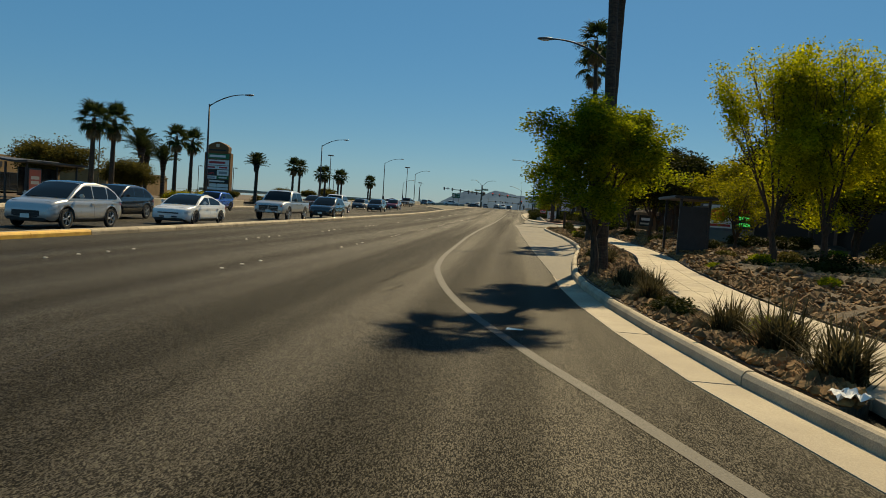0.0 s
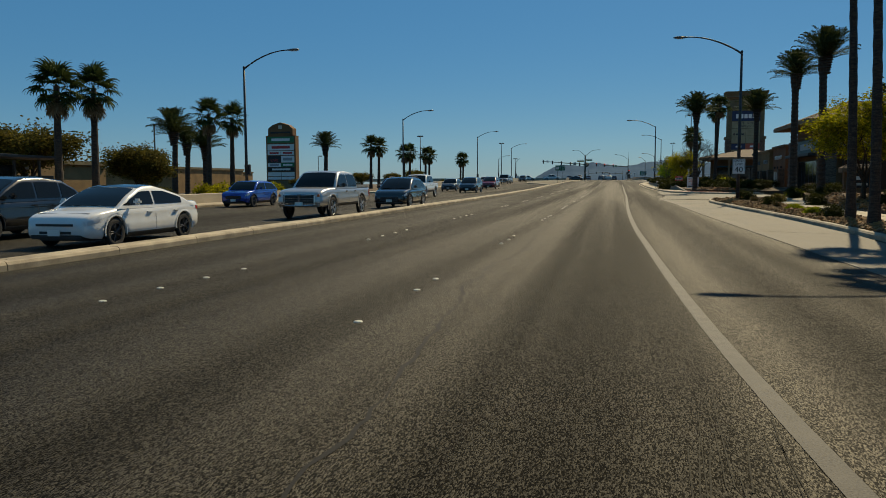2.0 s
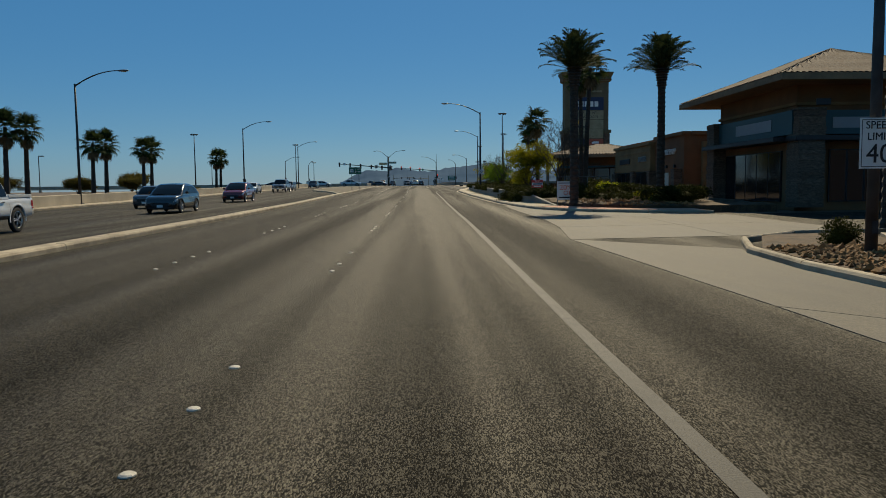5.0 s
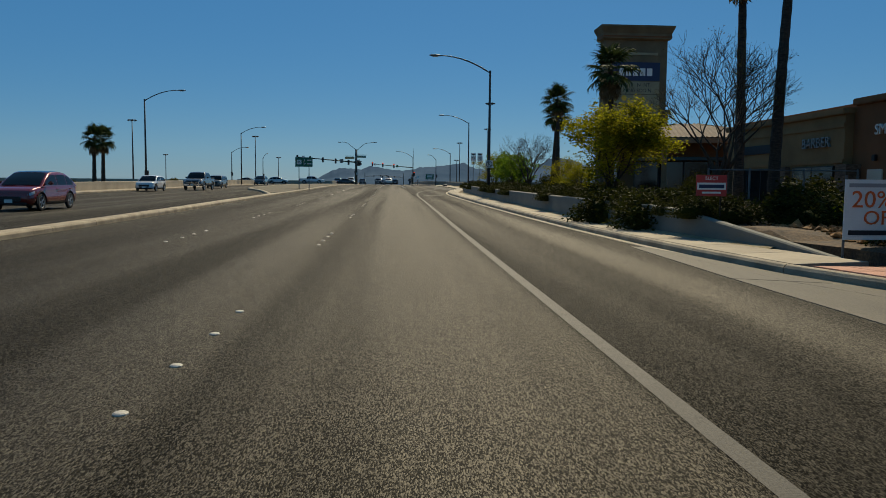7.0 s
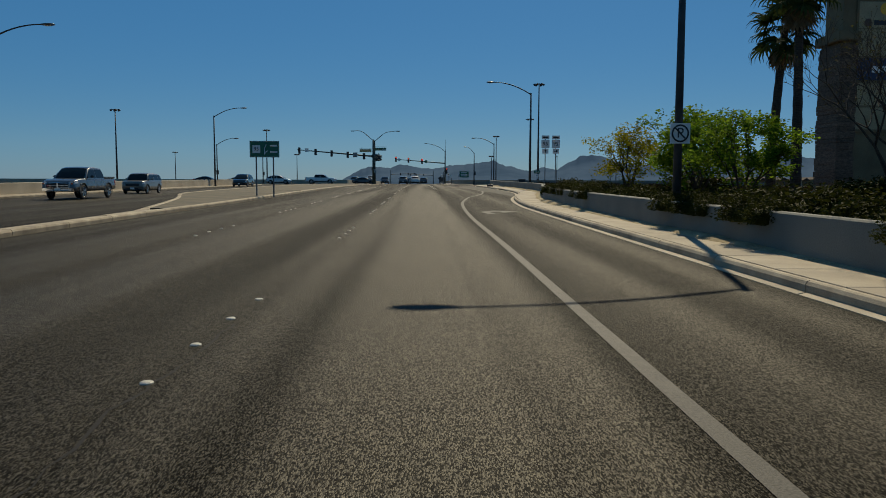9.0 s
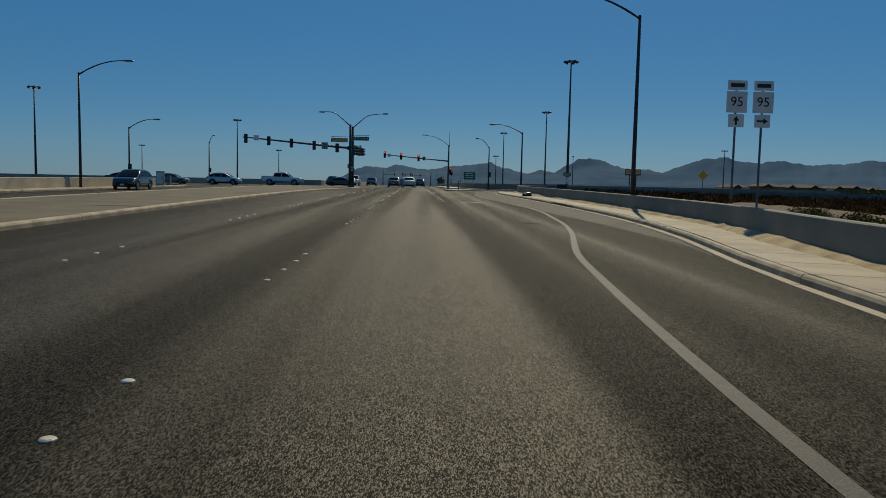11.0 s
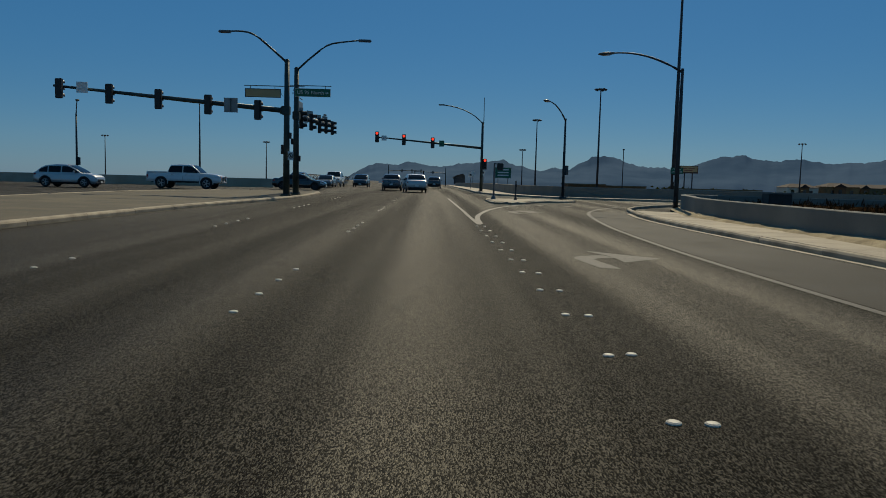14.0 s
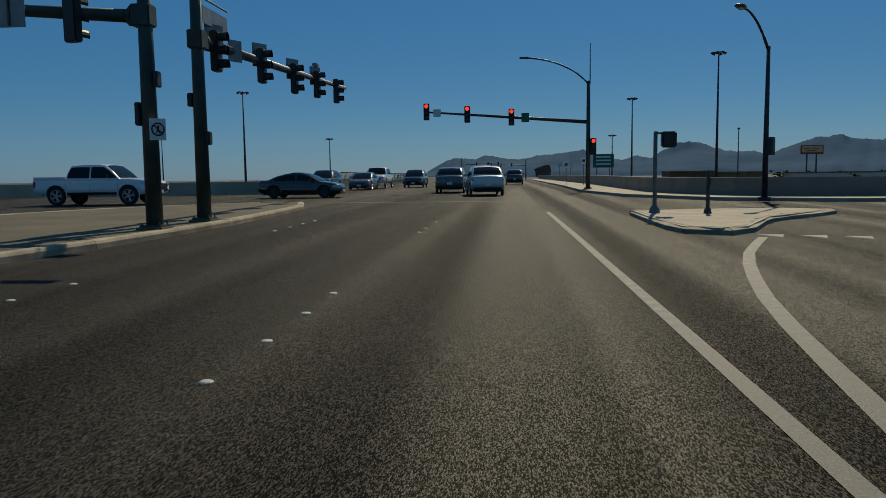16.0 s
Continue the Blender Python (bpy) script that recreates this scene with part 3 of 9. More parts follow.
# walls
wall_run("wall_right", WR, 0.22, [0.05, 0.36, 0.86] + [0.88] * 11 + [0.92, 0.9, 0.86, 0.8, 0.66], WALL, "grey concrete retaining wall beside the pavement")
for a, b in ((53.5, 64.6), (66.2, 75.5)):
    wall_run("wall_left", [(-23.9, a), (-24.3, b)], 0.25, [0.75, 0.75], WALL_TAN, "low tan concrete wall before the shops")
wall_run("wall_left", [(-25.2, 99), (-26.5, 112), (-26.9, 130), (-26.9, 180), (-26.9, 236.2)], 0.25, [0.92] * 5, WALL_TAN, "long low tan concrete wall beside the road")
wall_run("wall_far", [(60, 263.5), (30, 264.6), (13, 266.6), (9.2, 269.5), (7.6, 274), (7.2, 283), (7.2, 330), (7.2, 430)], 0.28, [0.95] * 8, WALL, "grey concrete barrier across the slip road")
wall_run("wall_far", [(-15.5, 430), (-15.5, 330), (-15.7, 290), (-19, 284), (-40, 282.5), (-120, 282.5)], 0.28, [0.9] * 6, WALL_TAN, "tan concrete barrier along the ramp")
raised("pavement", [(4.3, 281), (4.3, 290), (4.6, 430), (7.2, 430), (7.2, 283), (7.6, 274), (9.2, 269.5), (13, 266.6), (30, 264.6), (60, 263.5), (60, 262.3), (30, 263.2), (13, 264.2), (8.6, 266.5), (5.6, 272)], 0.15, CONCRETE, "pale pavement across the slip road", cell=4)
island = raised("traffic_island", [(3.5, 257.0), (3.45, 254), (3.55, 250.6), (4.2, 249.9), (4.9, 250.4), (6.4, 253.6), (8.2, 255.6), (9.3, 257.0), (7.8, 257.9), (5.5, 257.7)], 0.14, CONCRETE, "pale concrete traffic island with a rounded kerb", cell=2)
island_kerb = thing("island_kerb", (0, 0, 0), "rounded pale kerb stones round the traffic island", "kerb", kind="structure")
kerb_run(island_kerb, "kerb_stone", [(3.44, 257.05), (3.38, 254), (3.45, 250.6), (4.2, 249.8), (4.98, 250.35), (6.45, 253.5), (8.25, 255.5), (9.4, 257.0), (7.8, 257.98), (5.5, 257.78), (3.44, 257.05)][::-1], 0.3, 0.15, KERB, step=1.1, slope=0.17)

# ---- road markings ----
edge_line = [(5.9, 3.8), (4.98, 6.7), (4.42, 8.4), (3.5, 11.6), (2.85, 14.6), (2.4, 17.5), (2.1, 20), (1.82, 24.8), (1.66, 31), (1.57, 36), (1.47, 42), (1.45, 52), (1.52, 62), (1.68, 76), (1.77, 85), (1.79, 93), (1.83, 105), (1.9, 118), (1.94, 127), (1.98, 137), (1.98, 150), (2.35, 162), (3.22, 172), (3.76, 175.7), (4.5, 179.6), (5.15, 184), (5.5, 188), (5.95, 194), (6.0, 200), (5.65, 208), (5.3, 217), (5.3, 225), (5.9, 234), (7.4, 243), (10.5, 250)]
tagged(ribbon("edge_line", edge_line, 0.15, 0.005, LINE_WORN), "worn white edge line curving along the kerb", "road marking", kind="structure")
tagged(ribbon("gore_line", [(1.46, 231.5), (1.38, 236), (1.33, 241), (1.1, 259)], 0.14, 0.005, LINE), "white line beside the turn lane", "road marking", kind="structure")
tagged(ribbon("gore_line", [(1.52, 231.8), (1.59, 234.5), (1.69, 236.2), (1.93, 238.3), (2.2, 240), (2.47, 241.7), (3.05, 244.2), (3.75, 246.6), (4.85, 249.3)], 0.18, 0.006, LINE), "curved white line towards the island", "road marking", kind="structure")
tagged(ribbon("stop_line", [(-8.6, 268), (0.9, 268)], 0.4, 0.005, LINE_WORN, smoothed=False), "faint worn stop line", "road marking", kind="structure")


def turn_arrow(x, y, s=1.0):
    """A right-turn arrow: a broad stem that curves over into a long barbed head."""
    bm = bmesh.new()
    outer = [(-0.62, -1.6)] + [(-0.02 - 0.78 * math.cos(a), -0.15 + 0.75 * math.sin(a)) for a in np.linspace(-0.1, 1.5, 12)]
    under = [(-0.28, -1.6)] + [(0.08 - 0.52 * math.cos(a), -0.28 + 0.44 * math.sin(a)) for a in np.linspace(-0.1, 1.5, 12)]
    rows = [[bm.verts.new((p[0] * s, p[1] * s, 0)) for p in pair] for pair in zip(outer, under)]
    for p, q in zip(rows, rows[1:]):
        bm.faces.new((p[0], p[1], q[1], q[0]))
    bm.faces.new([bm.verts.new((p * s, q * s, 0)) for p, q in ((0.04, -0.62), (0.95, 0.2), (-0.3, 1.5), (-0.02, 0.6), (0.04, 0.16))])
    bmesh.ops.recalc_face_normals(bm, faces=bm.faces)
    for v in bm.verts:
        v.co.z = gz(y + v.co.y) - gz(y)
    ob = part("turn_arrow", bm, ARROW_WORN, None)
    ob.location = at(x, y, 0.006)
    tagged(ob, "worn white right-turn arrow on the asphalt", "road marking", "turn arrows", "structure")


for x, y, s in ((3.4, 152.5, 1.0), (3.5, 205.4, 1.0), (3.45, 222.1, 1.0), (4.1, 241.0, 1.0)):
    turn_arrow(x, y, s)
for i in range(4):
    bm = bmesh.new()
    bm.faces.new([bm.verts.new(p) for p in ((-0.28, 0.35, 0), (0.0, -0.35, 0), (0.28, 0.35, 0))])
    ob = part("yield_mark", bm, LINE, None)
    ob.location = at(5.2 + i * 0.75, 249.6 - i * 0.25, 0.006)
    tagged(ob, "white yield triangle painted on the asphalt", "road marking", "yield triangles", "structure")


def dot_mesh():
    bm = bmesh.new()
    rows = [(0.052, 0.0), (0.05, 0.008), (0.038, 0.016), (0.015, 0.02)]
    rings = [[bm.verts.new((r * math.cos(2 * math.pi * k / 10), r * math.sin(2 * math.pi * k / 10), z)) for k in range(10)] for r, z in rows]
    for a, b in zip(rings, rings[1:]):
        for k in range(10):
            bm.faces.new((a[k], a[(k + 1) % 10], b[(k + 1) % 10], b[k]))
    bm.faces.new(rings[-1])
    me = bpy.data.meshes.new("lane_marker")
    bm.to_mesh(me)
    bm.free()
    me.materials.append(DOT)
    return me


DOT_ME = dot_mesh()


def dot(x, y):
    ob = put("lane_marker", DOT_ME, loc=at(x, y, 0.001))
    tagged(ob, "small round white ceramic lane marker", "lane marker", "lane markers")


rng = random.Random(8)
for y in (2.2, 14.2, 25.4, 35.7, 46.2, 57.4, 68.3, 78.6, 90.9, 103.1, 113.9, 126.8, 139.3, 151.0, 160.4, 169.4, 182.3, 193.9, 204.9, 215.8, 227.3, 238.8, 250.9):
    xa = float(np.interp(y, [10, 26, 60, 140, 173, 195, 240], [-2.12, -1.82, -1.82, -1.76, -2.03, -2.15, -2.2]))
    for i in range(4):
        for dx in (0, float(np.interp(y, [20, 60, 140, 186, 197, 241], [-3.65, -3.45, -3.6, -3.84, -3.85, -3.58]))):
            if rng.random() > 0.08:
                dot(xa + dx + rng.uniform(-0.02, 0.02), y + i * 1.22 + (0.7 if dx else 0))
for i in range(15):
    yy = 205.1 + i * 1.82
    for dx in (0, 0.235):
        if rng.random() > 0.06:
            dot(1.51 - 0.0075 * (yy - 205) + dx + rng.uniform(-0.015, 0.015), yy + rng.uniform(-0.05, 0.05))

# cracks wander along the joint between lanes
def crack(pts, w, seed):
    r2 = random.Random(seed)
    q = resample(pts, 0.22)
    out, off = [], 0.0
    for x, y in q:
        off = off * 0.9 + r2.uniform(-0.05, 0.05)
        out.append((x + off, y + r2.uniform(-0.05, 0.05)))
    ns = normals2(out)
    vs, fs = [], []
    for (x, y), (nx, ny) in zip(out, ns):
        ww = w * r2.uniform(0.25, 1.1)
        for s in (-0.5, 0.5):
            vs.append((x + nx * ww * s, y + ny * ww * s, gz(y) + 0.004))
    fs = [(2 * i, 2 * i + 1, 2 * i + 3, 2 * i + 2) for i in range(len(out) - 1)]
    tagged(put("road_crack", mesh_of("road_crack", vs, fs), CRACK), "dark wandering crack in the asphalt", "crack", kind="structure")


crack([(-1.7, 9), (-1.39, 12.4), (-1.28, 14.9), (-1.18, 16.4), (-1.2, 19.3), (-0.75, 20.7), (-0.68, 22), (-0.72, 24), (-0.9, 27), (-1.2, 28.5), (-1.26, 31), (-1.17, 34.5), (-1.28, 40), (-1.3, 46), (-1.38, 52), (-1.27, 58)], 0.049, 1)
crack([(-1.72, 118), (-1.66, 122), (-1.7, 126), (-1.6, 129)], 0.032, 4)
crack([(-3.1, 10), (-2.0, 12.5), (-1.2, 14)], 0.043, 2)
crack([(0.4, 3), (-0.4, 8), (-1.1, 13)], 0.038, 3)


# ---- distant mountains ----
def mountains():
    pa = [-7.2, -6.2, -4.8, -4.1, -1.2, 0.9, 2.1, 3.4, 5.5, 6.6, 8.3, 9.35, 10.3, 11.2, 12.0, 12.9, 13.6, 14.5, 15.3, 17.3, 18.3, 18.9, 19.9, 21.2, 21.8, 22.5, 23.1, 25.0, 25.5, 26.4, 27.1, 28.2, 30.2, 31.4, 33, 36, 45, 52]
    pe = [-.3, .35, 1.22, 1.3, 1.45, 1.26, 1.55, 1.58, 1.84, 1.45, 1.05, 1.42, 1.15, 1.8, 2.2, 2.33, 2.22, 1.9, 1.58, 1.53, 1.26, 1.68, 1.98, 2.41, 2.37, 2.54, 2.31, 2.01, 2.21, 2.26, 2.07, 1.93, 2.06, 2.29, 2.2, 2.0, 1.6, 1.3]
    D = 4300.0
    vs, fs = [], []
    azs = np.arange(-8.5, 52, 0.12)
    rows = 9
    for a in azs:
        el = float(np.interp(a, pa, pe))
        soft = max(-0.3, 0.25 * sum(float(np.interp(a + k, pa, pe)) for k in (-2.2, -0.8, 0.8, 2.2)))
        el += (0.13 * noise.fractal(Vector((a * 0.9, 3.1, 0)), 0.6, 2.1, 7)) * min(1, max(0, (a + 6.5) / 2))
        el = max(el, -0.3)
        for r in range(rows):
            u = r / (rows - 1)
            d = D - 900 * (1 - u) + 40 * noise.noise(Vector((a * 1.3, u * 3, 7)))
            z = 3.0 + (math.tan(radians(soft)) * (1 - u ** 3) + math.tan(radians(el)) * u ** 3) * D * u ** 1.1 + (0 if r in (0, rows - 1) else 2.0 * noise.fractal(Vector((a * 1.7, u * 4, 1)), 1.0, 2.0, 4))
            if r == 0:
                z = -30
            vs.append((d * math.sin(radians(a)), d * math.cos(radians(a)) + 200, z))
    for i in range(len(azs) - 1):
        for r in range(rows - 1):
            fs.append((i * rows + r, (i + 1) * rows + r, (i + 1) * rows + r + 1, i * rows + r + 1))
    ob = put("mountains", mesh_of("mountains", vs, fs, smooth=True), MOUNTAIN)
    tagged(ob, "desert mountains on the horizon, haze painted in as blue-grey", "mountain", kind="structure")


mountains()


# pale tyre scuffs beside the edge line
sc = random.Random(21)
SCUFF = mat("rubbed_asphalt", (0.03, 0.027, 0.02), (0.055, 0.05, 0.037), rough=0.85, scale=4, fine=40, bump=0.2, amount=0.5, spec=0.1)
for i in range(60):
    y0 = sc.uniform(12.5, 22.0)
    x0 = float(np.interp(y0, [13, 18, 24], [1.75, 1.55, 1.45])) + sc.uniform(-0.45, 0.2)
    ln = sc.uniform(0.5, 2.2)
    tagged(ribbon("tyre_scuff", [(x0, y0), (x0 + 0.05, y0 + ln / 2), (x0 + 0.12 + sc.uniform(-0.04, 0.04), y0 + ln)], sc.uniform(0.006, 0.012), 0.0045, SCUFF, step=0.4), "faint pale tyre scuff on the asphalt", "scuff", "tyre scuffs", "structure")


def sand_bank():
    """The sandy strip that has drifted against the base of the low wall."""
    line = [p for p in resample([q for q in WR if 100 < q[1] < 246], 0.4)]
    ns = normals2(line)
    vs, fs = [], []
    for i, ((x, y), (nx, ny)) in enumerate(zip(line, ns)):
        u = 0.55 + 0.7 * noise.noise(Vector((i * 0.06, 4, 0))) + 0.25 * noise.noise(Vector((i * 0.5, 2, 0)))
        u = max(0.12, u) * min(1, max(0.35, (y - 120) / 40))
        for o, z in ((-0.62 * u - 0.06, 0.163), (-0.45 * u - 0.05, 0.17 + 0.07 * u), (-0.2 * u - 0.03, 0.17 + 0.15 * u), (0.02, 0.17 + 0.19 * u)):
            vs.append((x + nx * o, y + ny * o, gz(y) + z + 0.012 * noise.noise(Vector((x * 6, y * 6, o * 9)))))
    for i in range(len(line) - 1):
        for k in range(3):
            fs.append((4 * i + k, 4 * i + k + 1, 4 * i + 5 + k, 4 * i + 4 + k))
    tagged(put("sand_strip", mesh_of("sand_strip", vs, fs, smooth=True), SAND), "sandy strip drifted against the low wall", "ground", kind="structure")


SAND = mat("drifted_sand", (0.24, 0.19, 0.115), (0.4, 0.33, 0.21), rough=0.95, scale=1.4, fine=30, bump=0.5, amount=0.3, spec=0.1)
sand_bank()


# ---- the dry scrub behind the low wall, up to the barrier along the ramp ----
def scrub_bank():
    SCRUB = mat("dry_scrub", (0.01, 0.0056, 0.0025), (0.03, 0.017, 0.0078), rough=1.0, scale=0.35, fine=3.0, bump=0.9, amount=0.45, spec=0.0)
    ys = np.arange(200.5, 249.0, 1.0)
    vs, fs, cols = [], [], 26
    for y in ys:
        x0 = float(np.interp(y, [p[1] for p in WR], [p[0] for p in WR])) + 0.45
        for k in range(cols):
            x = x0 + (110 - x0) * (k / (cols - 1)) ** 1.7
            top = float(np.interp(x, [12, 20, 31, 42, 110], [2.3, 2.5, 2.32, 2.14, 1.9]))
            u = (y - 200) / 48.5
            vs.append((x, float(y), gz(y) + 0.03 + max(0, top - 2.08) * u ** 1.3 + 0.06 * noise.noise(Vector((x * 0.5, y * 0.5, 2)))))
    for i in range(len(ys) - 1):
        for k in range(cols - 1):
            fs.append((i * cols + k, i * cols + k + 1, (i + 1) * cols + k + 1, (i + 1) * cols + k))
    tagged(put("scrub_bank", mesh_of("scrub_bank", vs, fs, smooth=True), SCRUB), "dry brown scrub ground behind the low wall", "ground", kind="structure")
    BRUSH = leafy("dry_brush", (0.012, 0.007, 0.003), (0.05, 0.03, 0.012), through=0.1)
    rng, pts = random.Random(31), []
    for k in range(2600):
        v = vs[rng.randrange(len(vs) - cols)]
        if v[0] < 62:
            pts.append((v[0] + rng.uniform(0.1, 2.0), v[1] + rng.uniform(0, 1.0), v[2] + rng.uniform(0.0, 0.12)))
    rr, P = np.random.RandomState(8), np.repeat(np.array(pts), 14, 0)
    P = P + rr.normal(0, 0.14, P.shape) * (1, 1, 0.3)
    tip = rr.normal(0, 0.1, P.shape) + (0, 0, 0.16)
    side = rr.normal(0, 0.02, P.shape) * (1, 1, 0.2)
    V = np.stack([P - side, P + side, P + tip + side * 0.3, P + tip - side * 0.3], 1).reshape(-1, 3)
    me = bpy.data.meshes.new("dry_brush")
    me.from_pydata(V.tolist(), [], np.arange(len(V)).reshape(-1, 4).tolist())
    me.materials.append(BRUSH)
    tagged(put("dry_brush", me), "low dry brown brush over the bank", "brush", kind="stuff")


scrub_bank()

lp = thing("slim_pole", (52.0, 412.0, -2.0), "slim dark distant pole with a small lamp on top", "pole")
part("pole", tube(bmesh.new(), [(0, 0, 0), (0, 0, 15.3)], [0.16, 0.1], 8), POLE_DARK, lp)
part("lamp_head", boxed(-0.25, 0.25, -0.25, 0.25, 15.3, 15.7, bevel=0.05), POLE_DARK, lp)
uc = thing("utility_cabinet", at(-27.45, 240.0, 0.1), "pale grey upright utility cabinet at the corner", "cabinet")
part("plinth", boxed(-0.45, 0.45, -0.32, 0.32, -0.15, 0.1, bevel=0.02), CONCRETE, uc)
body = part("body", boxed(-0.38, 0.38, -0.26, 0.26, 0.1, 1.45, bevel=0.03), SIGN_BACK, uc)
part("door", boxed(-0.33, 0.33, -0.28, -0.262, 0.18, 1.36, bevel=0.005), SIGN_WHITE, body)
part("handle", boxed(0.22, 0.26, -0.3, -0.28, 0.7, 0.86), BLACK, body)
part("lid", boxed(-0.41, 0.41, -0.29, 0.29, 1.45, 1.5, bevel=0.015), SIGN_BACK, body)

sc2 = thing("utility_cabinet", at(-26.65, 240.3, 0.1), "small grey utility cabinet beside the taller one", "cabinet")
part("plinth", boxed(-0.25, 0.25, -0.25, 0.25, -0.15, 0.08, bevel=0.02), CONCRETE, sc2)
part("body", boxed(-0.2, 0.2, -0.2, 0.2, 0.08, 1.05, bevel=0.03), SIGN_BACK, sc2)
part("lid", boxed(-0.23, 0.23, -0.23, 0.23, 1.05, 1.1, bevel=0.01), STEEL, sc2)


# smoother, darker asphalt between the edge line and the gutter
def shoulder():
    SHOULDER = mat("dark_shoulder_asphalt", (0.013, 0.0117, 0.0084), (0.026, 0.0235, 0.0172), rough=0.75, scale=0.8, fine=60, bump=0.3, amount=0.55, spec=0.16)
    L = [p for p in resample(edge_line, 1.5) if 174 < p[1] < 243]
    ky, kx = [p[1] for p in KR2], [p[0] for p in KR2]
    vs, fs = [], []
    for x, y in L:
        gutter = float(np.interp(y, ky, kx)) - 0.32
        start = gutter + (x + 0.12 - gutter) * min(1, max(0.02, (y - 176) / 18))
        vs += [(start, y, gz(y) + 0.0035), (gutter, y, gz(y) + 0.0035)]
    for i in range(len(L) - 1):
        fs.append((2 * i, 2 * i + 1, 2 * i + 3, 2 * i + 2))
    tagged(put("shoulder", mesh_of("shoulder", vs, fs), SHOULDER), "smoother dark asphalt shoulder along the gutter", "road", kind="structure")


shoulder()


# on the street name sign this tan stands in for sun glowing through
SIGN_TAN = paint("sign_tan", (0.5, 0.36, 0.17), 0.5)
# ---- street lamps ----
def lamp_post(x, y, height, arm, rz, label="tall grey street lamp with a curved arm", base_h=0.15, box_at=0.0, rise=1.05):
    """Tapered pole on a bolted base; the arm reaches along the thing's -x, up and out to a flat head."""
    t = thing("street_lamp", at(x, y, base_h), label, "street lamp", "street lamps", rz)
    bm = boxed(-0.2, 0.2, -0.2, 0.2, -0.1, 0.06, bevel=0.02)
    part("base_plate", bm, POLE_DARK, t)
    pole = part("pole", tube(bmesh.new(), [(0, 0, 0.05), (0, 0, height * 0.5), (0, 0, height)], [0.115, 0.095, 0.07], 12), POLE_DARK, t, smooth=True)
    part("pole_cap", tube(bmesh.new(), [(0, 0, height), (0, 0, height + 0.08)], [0.085, 0.06], 12), POLE_DARK, pole)
    part("arm", tube(bmesh.new(), bezier((0, 0, height - 0.1), (-arm * 0.5, 0, height + 1.08), (-arm, 0, height + rise), 10), [0.06 - 0.0025 * i for i in range(11)], 8), POLE_DARK, t, smooth=True)
    bm = bmesh.new()
    hs = [(-arm + 0.12, 0.06, 0.05), (-arm - 0.05, 0.12, 0.07), (-arm - 0.35, 0.19, 0.09), (-arm - 0.6, 0.16, 0.07), (-arm - 0.72, 0.06, 0.03)]
    rings = []
    for hx, w, h in hs:
        rings.append([bm.verts.new((hx, w * math.cos(k * math.pi / 4), height + rise + h * math.sin(k * math.pi / 4))) for k in range(8)])
    for a, b in zip(rings, rings[1:]):
        for k in range(8):
            bm.faces.new((a[k], a[(k + 1) % 8], b[(k + 1) % 8], b[k]))
    bm.faces.new(rings[0][::-1])
    bm.faces.new(rings[-1])
    head = part("lamp_head", bm, STEEL, t, "flat grey lamp head", smooth=True)
    part("lens", boxed(-arm - 0.5, -arm - 0.12, -0.11, 0.11, height + rise - 0.09, height + rise - 0.06, bevel=0.01), SIGN_WHITE, head)
    part("hand_hole", boxed(-0.06, 0.06, -0.125, -0.1, 0.4, 0.65, bevel=0.01), POLE_DARK, pole)
    if box_at:
        part("cabinet", boxed(-0.2, 0.2, -0.3, -0.08, box_at, box_at + 0.7, bevel=0.02), POLE_DARK, t, "dark metal cabinet on the pole")
    return t


lamp_post(8.35, 39.2, 9.3, 3.1, 0.0)
lamp_post(8.4, 68.5, 9.2, 3.4, 0.0)
lamp_post(6.85, 141.0, 9.1, 3.7, 0.05)
lamp_post(10.8, 195.8, 9.4, 3.7, 0.05)
lamp_post(11.75, 244.0, 6.65, 3.55, -0.6)
lamp_post(9.95, 264.9, 5.85, 3.0, 0.97, box_at=1.7)
lamp_post(-24.3, 66.2, 9.15, 3.4, math.pi, box_at=1.8)
lamp_post(-26.4, 113.5, 9.1, 3.4, math.pi)
lamp_post(-26.5, 168.7, 9.35, 3.6, math.pi, box_at=1.2)
lamp_post(-26.3, 218.4, 8.8, 3.5, math.pi)
lamp_post(-34.7, 250.5, 6.6, 3.0, math.pi, box_at=1.6)
lamp_post(-32.8, 278.1, 6.15, 3.2, 2.04, box_at=1.6)


def lot_lamp(x, y, h):
    t = thing("lot_lamp", at(x, y, -0.3), "slim dark car park lamp with a square head", "street lamp", "car park lamps")
    part("base", tube(bmesh.new(), [(0, 0, 0), (0, 0, 0.7)], [0.3, 0.3], 12), CONCRETE, t)
    part("pole", boxed(-0.07, 0.07, -0.07, 0.07, 0.7, h, bevel=0.01), POLE_DARK, t)
    part("arm", boxed(0.0, 0.45, -0.04, 0.04, h - 0.16, h - 0.06), POLE_DARK, t)
    part("lamp_head", boxed(0.35, 1.1, -0.28, 0.28, h - 0.22, h, bevel=0.03), POLE_DARK, t)


for x, y in ((-54.7, 75.8), (-57.5, 105.2), (-90.9, 215.6), (-128.6, 220.7), (-80.5, 216.5)):
    lot_lamp(x, y, 9.3 - gz(y) + 0.3)


